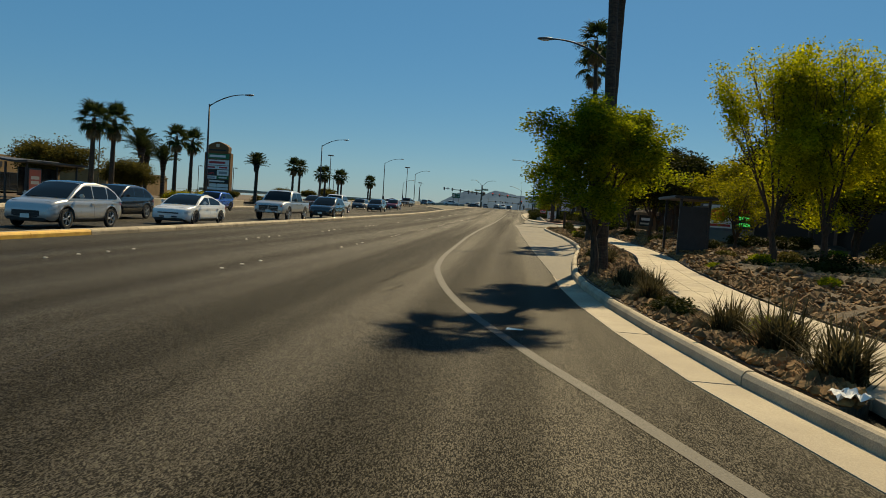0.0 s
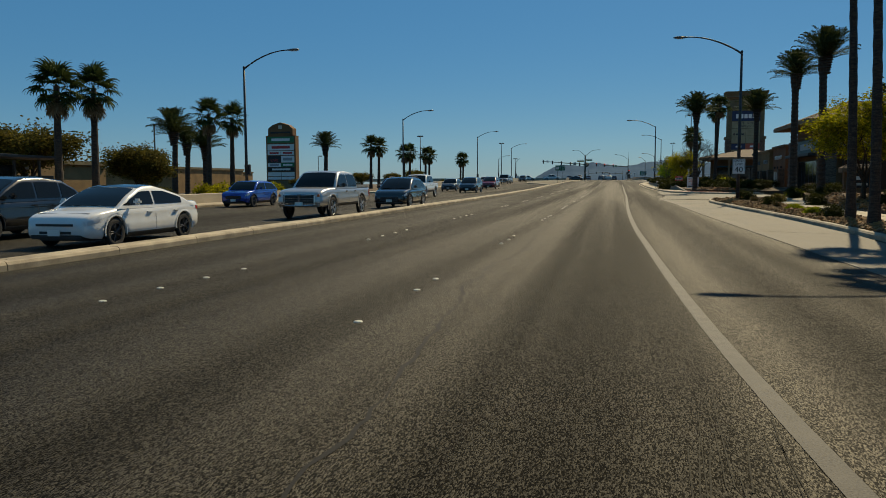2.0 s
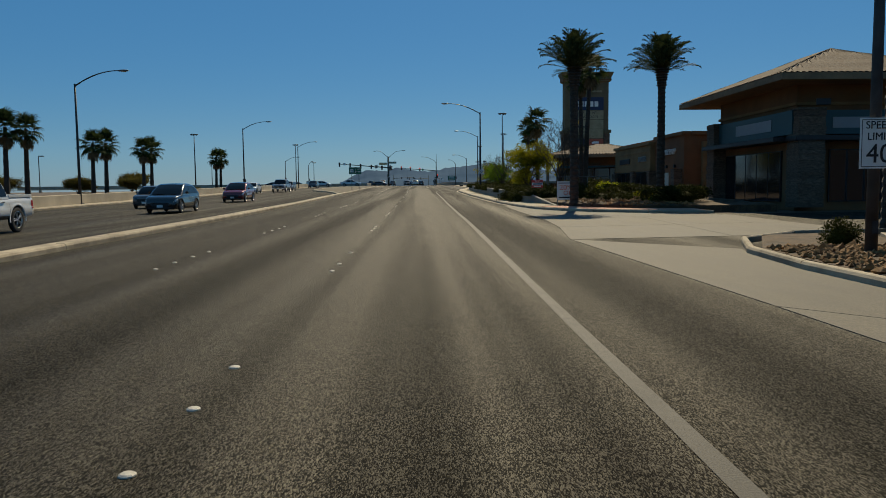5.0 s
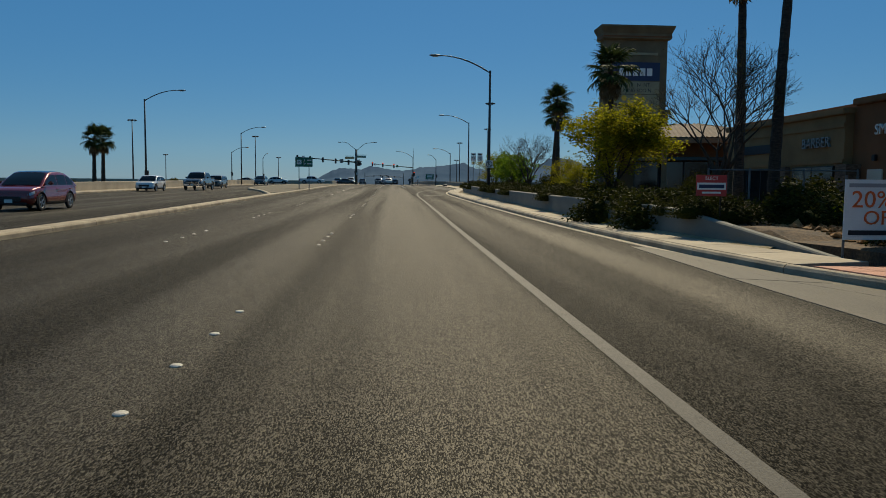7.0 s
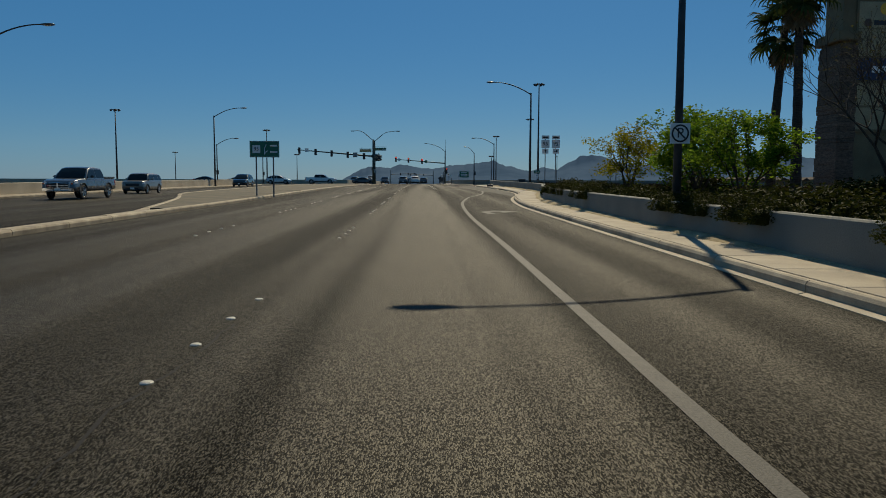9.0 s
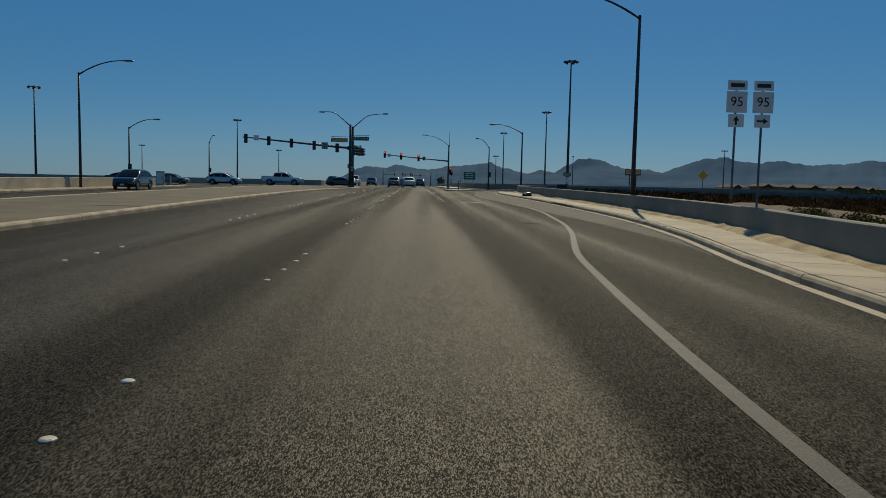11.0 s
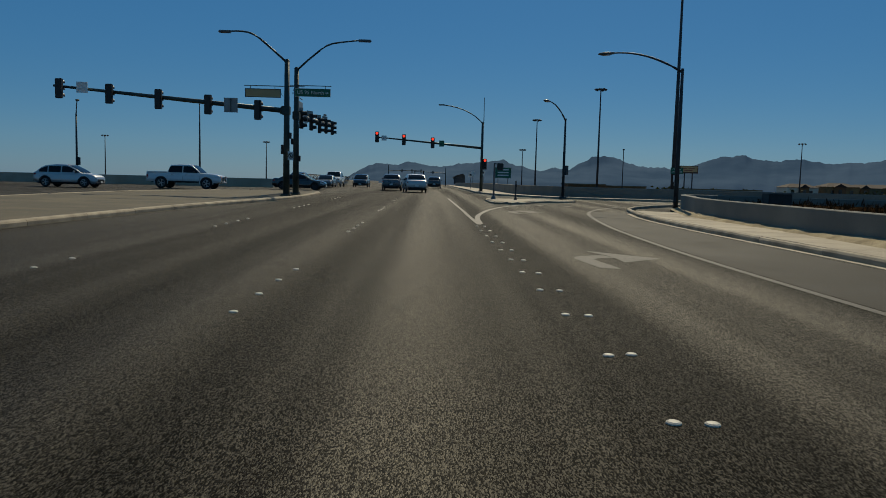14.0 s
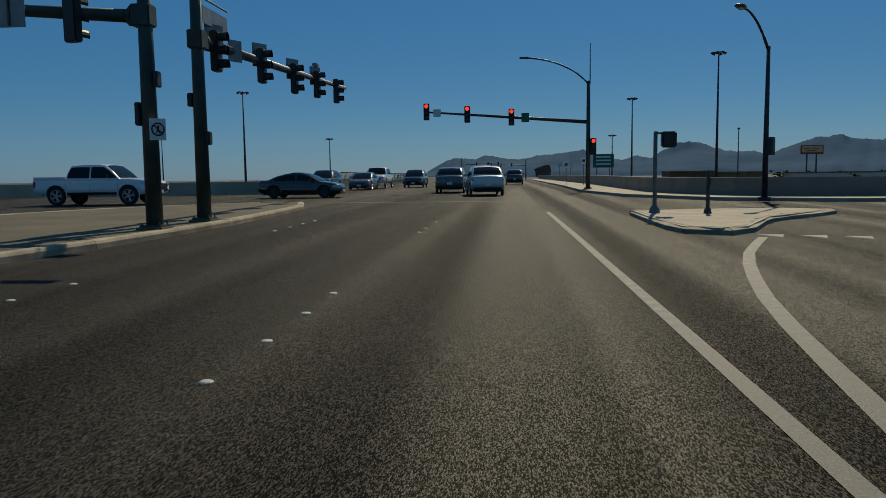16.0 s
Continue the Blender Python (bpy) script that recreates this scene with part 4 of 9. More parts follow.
# ---- high mast lights ----
def high_mast(x, y, h, base=-2.0):
    t = thing("high_mast_light", (x, y, base), "very tall steel mast with a ring of floodlights", "mast light", "freeway masts")
    H = gz(y) + h - base
    part("mast", tube(bmesh.new(), [(0, 0, 0), (0, 0, H)], [0.28, 0.11], 10), POLE_DARK, t, smooth=True)
    ring = bmesh.new()
    pts = [(0.7 * math.cos(a), 0.7 * math.sin(a), H - 0.15) for a in np.linspace(0, 2 * math.pi, 17)]
    tube(ring, pts, [0.05] * 17, 6, cap=False)
    tube(ring, [(-0.7, 0, H - 0.15), (0.7, 0, H - 0.15)], [0.04, 0.04], 6)
    tube(ring, [(0, -0.7, H - 0.15), (0, 0.7, H - 0.15)], [0.04, 0.04], 6)
    part("ring", ring, POLE_DARK, t)
    for i in range(6):
        a = i * math.pi / 3
        c, s = math.cos(a), math.sin(a)
        bm = bmesh.new()
        tube(bm, [(0.75 * c, 0.75 * s, H - 0.1), (1.0 * c, 1.0 * s, H - 0.2), (1.15 * c, 1.15 * s, H - 0.42)], [0.1, 0.2, 0.28], 8)
        part("floodlight", bm, POLE_DARK, t)


for x, y, h in ((25.6, 287.4, 22.05), (34.7, 365, 21.15), (28.9, 417, 18.95), (-75, 309, 18), (-53.5, 383, 18.5), (-59.3, 480, 14.6), (33, 482, 14.3), (-115, 476, 15.2), (118, 447, 16.5)):
    high_mast(x, y, h)


# ---- traffic signals ----
LIT_RED = bpy.data.materials.new("lit_red_lens")
LIT_RED.use_nodes = True
_b = LIT_RED.node_tree.nodes["Principled BSDF"]
_b.inputs["Base Color"].default_value = (0.5, 0.02, 0.01, 1)
_b.inputs["Emission Color"].default_value = (1.0, 0.05, 0.02, 1)
_b.inputs["Emission Strength"].default_value = 2.2
DARK_LENS = paint("dark_lens", (0.02, 0.025, 0.02), 0.25)


def signal_head(parent, x, z, y=0.0, rz=0.0, lit=False, n=3):
    """A black housing with hooded lenses towards the thing's -y turned by rz."""
    m = Matrix.Translation((x, y, z)) @ Matrix.Rotation(rz, 4, "Z")
    h = 0.36 * n
    bm = boxed(-0.19, 0.19, -0.1, 0.12, -h / 2, h / 2, bevel=0.03)
    bmesh.ops.transform(bm, matrix=m, verts=bm.verts)
    head = part("signal_head", bm, BLACK, parent)
    for i in range(n):
        zz = h / 2 - 0.18 - 0.36 * i
        bm = bmesh.new()
        bmesh.ops.create_circle(bm, cap_ends=True, segments=14, radius=0.13)
        bmesh.ops.rotate(bm, verts=bm.verts, matrix=Matrix.Rotation(radians(90), 3, "X"))
        bmesh.ops.translate(bm, verts=bm.verts, vec=(0, -0.115, zz))
        bmesh.ops.transform(bm, matrix=m, verts=bm.verts)
        part("lens", bm, LIT_RED if lit and i == 0 else DARK_LENS, head, "glowing red lens" if lit and i == 0 else "")
        bm = bmesh.new()
        arc = [(0.15 * math.cos(a), 0.15 * math.sin(a)) for a in np.linspace(radians(-25), radians(205), 10)]
        rows = [[bm.verts.new((cx, yy, zz + cz)) for cx, cz in arc] for yy in (-0.1, -0.32)]
        for k in range(9):
            bm.faces.new((rows[0][k], rows[0][k + 1], rows[1][k + 1], rows[1][k]))
        r = bmesh.ops.extrude_face_region(bm, geom=bm.faces[:])
        for v in [g for g in r["geom"] if isinstance(g, bmesh.types.BMVert)]:
            v.co.x *= 0.93
            v.co.z = zz + (v.co.z - zz) * 0.93
        bmesh.ops.transform(bm, matrix=m, verts=bm.verts)
        part("visor", bm, BLACK, head)


def plate(parent, name, x, z, w, h, material, y=0.0, rz=0.0, t=0.012, label=""):
    bm = boxed(-w / 2, w / 2, -t / 2, t / 2, -h / 2, h / 2)
    bmesh.ops.transform(bm, matrix=Matrix.Translation((x, y, z)) @ Matrix.Rotation(rz, 4, "Z"), verts=bm.verts)
    return part(name, bm, material, parent, label)


def mast_pole(t, H, r=0.19, drop=0.0):
    bm = bmesh.new()
    lo = [bm.verts.new((a * 0.34, b * 0.34, -0.3 - drop)) for a, b in ((-1, -1), (1, -1), (1, 1), (-1, 1))]
    hi = [bm.verts.new((a * 0.3, b * 0.3, -0.01 - drop)) for a, b in ((-1, -1), (1, -1), (1, 1), (-1, 1))]
    for k in range(4):
        bm.faces.new((lo[k], lo[(k + 1) % 4], hi[(k + 1) % 4], hi[k]))
    bm.faces.new(hi)
    part("footing", bm, MEDIAN, t, "rough concrete footing")
    plate_me = part("base_plate", boxed(-0.25, 0.25, -0.25, 0.25, -0.01 - drop, 0.035 - drop, bevel=0.008), SIGNAL_STEEL, t)
    for a, b in ((-1, -1), (1, -1), (1, 1), (-1, 1)):
        part("anchor_bolt", tube(bmesh.new(), [(a * 0.2, b * 0.2, 0.03 - drop), (a * 0.2, b * 0.2, 0.09 - drop)], [0.025, 0.02], 6), STEEL, plate_me)
    p = part("pole", tube(bmesh.new(), [(0, 0, 0.02 - drop), (0, 0, H)], [r, r * 0.72], 14), SIGNAL_STEEL, t, smooth=True)
    part("pole_cap", tube(bmesh.new(), [(0, 0, H), (0, 0, H + 0.1)], [r * 0.8, r * 0.4], 14), SIGNAL_STEEL, p)
    return p


# near pole: a long arm over the oncoming lanes
sg = thing("traffic_signal", at(-8.25, 250.5, 0.4), "grey-green steel signal mast with a long arm of black heads", "traffic signal", "junction signals")
p = mast_pole(sg, 7.25, drop=0.18)
part("push_button", boxed(0.17, 0.27, -0.12, 0.12, 2.95, 3.3, bevel=0.02), BLACK, p)
part("push_button", boxed(-0.3, -0.18, -0.12, 0.12, 2.1, 2.62, bevel=0.02), BLACK, p)
part("arm", tube(bmesh.new(), [(0, 0, 4.5), (-6, 0, 4.98), (-12.9, 0, 5.55)], [0.15, 0.12, 0.07], 10), SIGNAL_STEEL, sg, smooth=True)
cl = part("arm_clamp", boxed(-0.27, 0.19, -0.2, 0.2, 4.28, 4.76, bevel=0.03), SIGNAL_STEEL, sg)
part("flange", tube(bmesh.new(), [(-0.26, 0, 4.52), (-0.34, 0, 4.53)], [0.22, 0.22], 12), SIGNAL_STEEL, cl)
part("luminaire_arm", tube(bmesh.new(), [(0, 0, 7.15), (-0.75, 0, 7.8), (-1.5, 0, 8.42), (-1.85, 0, 8.64), (-2.15, 0, 8.75), (-2.45, 0, 8.79), (-2.8, 0, 8.8), (-3.0, 0, 8.79), (-3.2, 0, 8.78)], [0.06, 0.06, 0.055, 0.055, 0.05, 0.05, 0.045, 0.045, 0.04], 8), SIGNAL_STEEL, sg, smooth=True)
part("lamp_head", boxed(-3.8, -3.1, -0.14, 0.14, 8.68, 8.82, bevel=0.05), STEEL, sg)
for i, fx in enumerate((-12.5, -9.76, -7.05, -4.32, -1.56)):
    signal_head(sg, fx, 4.5 + 1.05 * (-fx) / 12.9 - 0.14, y=-0.22, rz=math.pi * 0.97 if i != 4 else math.pi * 0.9)
plate(sg, "sign", -11.26, 5.47, 0.62, 0.6, SIGN_WHITE, y=-0.2, label="pale square regulatory sign")
bs = plate(sg, "sign", -3.06, 4.72, 0.75, 0.8, SIGN_BACK, y=-0.2, label="bare metal back of a square sign")
part("brace", boxed(-3.08, -3.04, -0.24, -0.205, 4.36, 5.08), SIGNAL_STEEL, bs)
tan = plate(sg, "street_name_sign", -1.31, 5.44, 1.95, 0.44, SIGN_TAN, y=-0.1, label="street name sign tinted tan as if backlit, in a dark frame")
for a, b, c, d in ((-2.3, -0.32, 5.2, 5.235), (-2.3, -0.32, 5.645, 5.68), (-2.3, -2.265, 5.2, 5.68), (-0.355, -0.32, 5.2, 5.68)):
    part("frame_bar", boxed(a, b, -0.125, -0.07, c, d), SIGNAL_STEEL, tan)
part("sign_bracket", tube(bmesh.new(), [(-2.35, -0.1, 5.84), (1.0, -0.1, 5.84)], [0.025, 0.025], 6), SIGNAL_STEEL, sg)
for a in (-2.0, -0.65):
    part("hanger", tube(bmesh.new(), [(a, -0.1, 5.66), (a, -0.1, 5.84)], [0.018, 0.018], 5), SIGNAL_STEEL, tan)
part("cable", tube(bmesh.new(), bezier((-0.32, -0.1, 5.5), (-0.15, -0.12, 5.05), (0.0, -0.1, 5.6), 8), [0.012] * 9, 5), BLACK, sg)
turn = Matrix.Translation((0.27, -0.2, 2.0)) @ Matrix.Rotation(0.75, 4, "Z")
bm = boxed(-0.18, 0.18, -0.006, 0.006, -0.24, 0.24)
bmesh.ops.transform(bm, matrix=turn, verts=bm.verts)
ns = part("no_walking_sign", bm, SIGN_WHITE, sg, "white no-pedestrians sign with a slashed ring")
bm = bmesh.new()
tube(bm, [(0.135 * math.cos(a), -0.012, 0.135 * math.sin(a)) for a in np.linspace(0, 2 * math.pi, 19)], [0.018] * 19, 5, cap=False)
tube(bm, [(-0.095, -0.012, 0.095), (0.095, -0.012, -0.095)], [0.015, 0.015], 5)
bmesh.ops.transform(bm, matrix=turn, verts=bm.verts)
part("ring", bm, INK, ns)
bm = bmesh.new()
tube(bm, [(0.0, -0.01, 0.01), (0.01, -0.01, 0.08)], [0.025, 0.025], 6)
tube(bm, [(0.0, -0.01, 0.01), (-0.04, -0.01, -0.09)], [0.015, 0.012], 5)
tube(bm, [(0.0, -0.01, 0.01), (0.04, -0.01, -0.09)], [0.015, 0.012], 5)
bmesh.ops.transform(bm, matrix=turn, verts=bm.verts)
part("symbol", bm, INK, ns)

# its neighbour: a street name sign and an arm along the road
sg = thing("traffic_signal", at(-8.2, 253.2, 0.4), "steel signal mast with a street name sign and a pale arm", "traffic signal", "junction signals")
p = mast_pole(sg, 7.2, drop=0.18)
part("push_button", boxed(-0.3, -0.17, -0.1, 0.1, 2.75, 3.1, bevel=0.02), BLACK, p)
part("push_button", boxed(0.15, 0.27, -0.1, 0.1, 1.75, 2.1, bevel=0.02), BLACK, p)
part("arm", tube(bmesh.new(), [(0, 0, 4.45), (0.0, 9, 4.83), (0.0, 17.8, 5.25)], [0.15, 0.12, 0.07], 10), STEEL, sg, smooth=True)
cl = part("arm_clamp", boxed(-0.2, 0.2, -0.2, 0.3, 4.22, 4.7, bevel=0.03), SIGNAL_STEEL, sg)
part("flange", tube(bmesh.new(), [(0, 0.29, 4.46), (0, 0.37, 4.465)], [0.22, 0.22], 12), SIGNAL_STEEL, cl)
part("luminaire_arm", tube(bmesh.new(), [(0, 0, 7.1), (0.7, 0, 7.75), (1.4, 0, 8.34), (1.75, 0, 8.58), (2.1, 0, 8.72), (2.45, 0, 8.79), (2.9, 0, 8.85), (3.3, 0, 8.9), (3.7, 0, 8.95)], [0.06, 0.06, 0.055, 0.055, 0.05, 0.05, 0.045, 0.045, 0.04], 8), SIGNAL_STEEL, sg, smooth=True)
part("lamp_head", boxed(3.6, 4.4, -0.14, 0.14, 8.86, 9.0, bevel=0.05), STEEL, sg)
for i, (fy, fz) in enumerate(((0.9, 4.3), (4.7, 4.45), (8.4, 4.52), (11.7, 4.7), (15.2, 4.82))):
    signal_head(sg, 0.16, fz, y=fy, rz=math.pi / 2)
    if i < 4:
        plate(sg, "backplate", 0.02, fz + 0.38, 0.62, 0.75, SIGN_BACK, y=fy + 0.2, rz=math.pi / 2 - 0.5)
plate(sg, "sign", 0.12, 4.55, 0.5, 0.62, SIGN_BACK, y=2.4, rz=math.pi / 2 - 0.5, label="bare metal back of a small sign")
part("camera_box", boxed(-0.1, 0.1, 11.9, 12.3, 5.5, 5.62, bevel=0.02), SIGN_BACK, sg)
part("camera_stem", tube(bmesh.new(), [(0, 12.1, 4.95), (0, 12.1, 5.52)], [0.025, 0.025], 6), SIGNAL_STEEL, sg)
gs = plate(sg, "street_name_sign", 1.0, 5.8, 2.1, 0.48, SIGN_GREEN, y=-0.25, label="green street name sign with white letters")
lettering("US 95 North", 0.3, SIGN_WHITE, gs, Matrix.Translation((0.87, -0.26, 5.8)))
bm = bmesh.new()
bm.faces.new([bm.verts.new(q) for q in ((1.83, -0.262, 5.72), (1.96, -0.262, 5.8), (1.83, -0.262, 5.88))])
box(bm, 1.73, 1.84, -0.264, -0.26, 5.775, 5.825)
part("arrow", bm, SIGN_WHITE, gs)
for a, b, c, d in ((-0.05, 2.05, 5.56, 5.575), (-0.05, 2.05, 6.025, 6.04), (-0.05, -0.035, 5.56, 6.04), (2.035, 2.05, 5.56, 6.04)):
    part("border", boxed(a, b, -0.262, -0.24, c, d), SIGN_WHITE, gs)
part("sign_bracket", tube(bmesh.new(), [(-0.4, -0.25, 6.2), (2.1, -0.25, 6.2)], [0.025, 0.025], 6), SIGNAL_STEEL, sg)
for a in (0.15, 1.75):
    part("hanger", tube(bmesh.new(), [(a, -0.25, 6.02), (a, -0.25, 6.2)], [0.018, 0.018], 5), SIGNAL_STEEL, gs)
part("cable", tube(bmesh.new(), bezier((-0.05, -0.25, 5.9), (-0.3, -0.2, 5.4), (-0.12, -0.1, 6.1), 8), [0.012] * 9, 5), BLACK, sg)
bs = plate(sg, "street_name_sign", 0.0, 5.2, 1.75, 0.45, SIGN_BACK, y=1.3, rz=math.pi / 2, label="bare metal back of a street name sign")
part("sign_bracket", tube(bmesh.new(), [(0, 0.1, 5.62), (0, 2.2, 5.62)], [0.025, 0.025], 6), SIGNAL_STEEL, bs)

# far signal: three red heads over the through lanes
sg = thing("traffic_signal", at(5.0, 284.2, 0.15), "slim dark signal mast with red lights on its arm", "traffic signal", "junction signals")
p = mast_pole(sg, 6.9, r=0.16)
part("antenna", tube(bmesh.new(), [(0.1, 0, 6.8), (0.1, 0, 9.4)], [0.04, 0.025], 8), SIGNAL_STEEL, sg)
part("arm", tube(bmesh.new(), [(0, 0, 4.35), (-5, 0, 4.75), (-10.8, 0, 5.2)], [0.13, 0.1, 0.06], 10), SIGNAL_STEEL, sg, smooth=True)
part("luminaire_arm", tube(bmesh.new(), bezier((0, 0, 6.8), (-1.3, 0, 8.3), (-3.9, 0, 8.55), 8), [0.05] * 9, 8), SIGNAL_STEEL, sg, smooth=True)
part("lamp_head", boxed(-4.5, -3.85, -0.13, 0.13, 8.5, 8.62, bevel=0.05), STEEL, sg)
for fx in (-10.6, -7.9, -5.0):
    signal_head(sg, fx, 4.4 + 0.85 * (-fx) / 10.8 - 0.05, y=-0.2, lit=True)
signal_head(sg, 0.32, 2.75, y=-0.1, lit=True)
plate(sg, "sign", -9.9, 5.1, 0.5, 0.5, SIGN_WHITE, y=-0.16, label="white no-turn sign")
plate(sg, "sign", -4.1, 4.7, 0.5, 0.6, SIGN_GREEN, y=-0.16, label="small green route sign")

# far signals beyond the bridge
for x, y, arm in ((5, 470, -11), (-14, 455, 11)):
    sg = thing("traffic_signal", at(x, y), "distant dark signal mast", "traffic signal", "far signals")
    mast_pole(sg, 6.5)
    part("arm", tube(bmesh.new(), [(0, 0, 4.6), (arm, 0, 5.1)], [0.12, 0.07], 8), SIGNAL_STEEL, sg)
    for k in (0.4, 0.7, 0.97):
        signal_head(sg, arm * k, 4.75, y=-0.2)

# two small white signs on the pavement beyond the junction
for x, z in ((4.75, 1.75), (6.25, 2.05)):
    q = thing("small_sign", at(x, 300.0, 0.15), "small white regulatory sign on a thin post", "sign", "small white signs")
    part("post", tube(bmesh.new(), [(0, 0, -0.1), (0, 0, z + 0.2)], [0.03, 0.03], 6), STEEL, q)
    f = plate(q, "panel", 0, z, 0.5, 0.6, SIGN_WHITE, y=-0.04)
    part("symbol_bar", boxed(-0.12, 0.12, -0.052, -0.047, z - 0.1, z + 0.12), INK, f)

# crossing post and push-button post on the island
sg = thing("crossing_signal", at(3.9, 255.5, 0.16), "grey post with a walk signal box at its top", "traffic signal")
p = part("pole", tube(bmesh.new(), [(0, 0, -0.1), (0, 0, 2.25)], [0.06, 0.055], 10), STEEL, sg)
part("base_plate", tube(bmesh.new(), [(0, 0, -0.05), (0, 0, 0.12), (0, 0, 0.2)], [0.16, 0.13, 0.07], 10), STEEL, sg)
part("bracket", tube(bmesh.new(), [(0, 0, 2.2), (0.3, 0, 2.2)], [0.03, 0.03], 6), STEEL, sg)
part("signal_box", boxed(0.16, 0.56, -0.14, 0.14, 1.8, 2.24, bevel=0.04), BLACK, sg, "dark walk signal box")
sg = thing("push_button_post", at(5.25, 255.1, 0.16), "short dark post with a crossing button", "post")
part("pole", tube(bmesh.new(), [(0, 0, -0.1), (0, 0, 1.15)], [0.055, 0.045], 10), POLE_DARK, sg)
part("base_plate", tube(bmesh.new(), [(0, 0, -0.05), (0, 0, 0.12)], [0.12, 0.08], 10), POLE_DARK, sg)
part("push_button", boxed(-0.06, 0.06, -0.1, -0.03, 0.75, 0.95, bevel=0.02), BLACK, sg)


# ---- road signs ----
def sign_panel(t, w, h, z, back=SIGN_WHITE, y=-0.14, border=True, name="panel"):
    p = plate(t, name, 0, z, w, h, back, y=y)
    if border:
        bm = bmesh.new()
        e, k = 0.012, 0.03
        for x0, x1, z0, z1 in ((-w / 2 + k, w / 2 - k, h / 2 - k - e, h / 2 - k), (-w / 2 + k, w / 2 - k, -h / 2 + k, -h / 2 + k + e), (-w / 2 + k, -w / 2 + k + e, -h / 2 + k, h / 2 - k), (w / 2 - k - e, w / 2 - k, -h / 2 + k, h / 2 - k)):
            box(bm, x0, x1, y - 0.0095, y - 0.0065, z + z0, z + z1)
        part("border", bm, INK if back is SIGN_WHITE else SIGN_WHITE, p)
    return p


sp = thing("speed_sign", at(8.4, 68.5, 0.15), "white speed limit sign strapped to the lamp pole", "road sign")
p = sign_panel(sp, 0.74, 0.94, 2.1)
lettering("SPEED", 0.2, INK, p, Matrix.Translation((0, -0.15, 2.43)))
lettering("LIMIT", 0.2, INK, p, Matrix.Translation((0, -0.15, 2.22)))
lettering("40", 0.5, INK, p, Matrix.Translation((0, -0.15, 1.89)))
part("strap", boxed(-0.12, 0.12, -0.13, 0.02, 2.2, 2.24), STEEL, sp)
part("strap", boxed(-0.12, 0.12, -0.13, 0.02, 1.9, 1.94), STEEL, sp)


def no_parking(x, y, z, size):
    t = thing("no_parking_sign", at(x, y, 0.15), "white square no-parking sign with a slashed ring", "road sign", "no parking signs")
    p = sign_panel(t, size, size, z, border=False)
    bm = bmesh.new()
    r = size * 0.4
    tube(bm, [(r * math.cos(a), -0.15, z + r * math.sin(a)) for a in np.linspace(0, 2 * math.pi, 25)], [size * 0.045] * 25, 5, cap=False)
    tube(bm, [(-r * 0.7, -0.15, z + r * 0.7), (r * 0.7, -0.15, z - r * 0.7)], [size * 0.04] * 2, 5)
    part("ring", bm, INK, p)
    lettering("P", size * 0.7, INK, p, Matrix.Translation((0, -0.148, z)))
    part("strap", boxed(-0.1, 0.1, -0.13, 0.02, z, z + 0.04), STEEL, t)


no_parking(6.85, 141.0, 2.45, 0.52)
no_parking(8.35, 39.2, 1.95, 0.5)

# route 95 assembly on two posts
rt = thing("route_sign", at(10.5, 182.2, 0.1), "pair of white route 95 signs with arrows on posts", "road sign")
for k, x in enumerate((-0.42, 0.42)):
    part("post", tube(bmesh.new(), [(x, 0.03, -0.1), (x, 0.03, 4.6)], [0.035, 0.035], 6), STEEL, rt)
    for nm, z, w, h in (("direction_plate", 4.5, 0.62, 0.3), ("shield_plate", 3.98, 0.66, 0.66), ("arrow_plate", 3.4, 0.5, 0.4)):
        q = plate(rt, nm, x, z, w, h, SIGN_WHITE, y=-0.03)
        if nm == "shield_plate":
            lettering("95", 0.42, INK, q, Matrix.Translation((x, -0.04, z)))
        elif nm == "arrow_plate":
            bm = bmesh.new()
            if k == 0:
                bm.faces.new([bm.verts.new(v) for v in ((x - 0.1, -0.04, z), (x + 0.1, -0.04, z), (x, -0.04, z + 0.15))])
                box(bm, x - 0.03, x + 0.03, -0.042, -0.038, z - 0.14, z + 0.01)
            else:
                bm.faces.new([bm.verts.new(v) for v in ((x + 0.03, -0.04, z - 0.1), (x + 0.18, -0.04, z), (x + 0.03, -0.04, z + 0.1))])
                box(bm, x - 0.17, x + 0.04, -0.042, -0.038, z - 0.03, z + 0.03)
            part("arrow", bm, INK, q)
        else:
            bm = boxed(x - 0.22, x + 0.22, -0.042, -0.037, z - 0.06, z + 0.06)
            part("word_bar", bm, INK, q)

# green guide sign on the median
gd = thing("guide_sign", at(-10.0, 170.5, 0.15), "green freeway guide sign on two steel posts", "road sign")
for x in (-0.55, 0.55):
    part("post", boxed(x - 0.04, x + 0.04, 0.02, 0.09, -0.1, 3.4), STEEL, gd)
p = sign_panel(gd, 1.9, 1.05, 3.0, SIGN_GREEN, y=0.0)
q = plate(p, "shield", -0.52, 3.0, 0.5, 0.5, SIGN_WHITE, y=-0.014)
lettering("95", 0.34, INK, q, Matrix.Translation((-0.52, -0.024, 3.0)))
bm = bmesh.new()
tube(bm, [(0.0, -0.012, 2.65), (0.0, -0.012, 3.05), (0.12, -0.012, 3.3)], [0.025] * 3, 6)
tube(bm, [(0.0, -0.012, 2.65), (0.06, -0.012, 2.8), (0.2, -0.012, 2.9)], [0.025] * 3, 6)
part("arrow", bm, SIGN_WHITE, p)
for z in (3.22, 2.82):
    part("word_bar", boxed(0.36, 0.82, -0.012, -0.008, z - 0.05, z + 0.05), SIGN_WHITE, p)

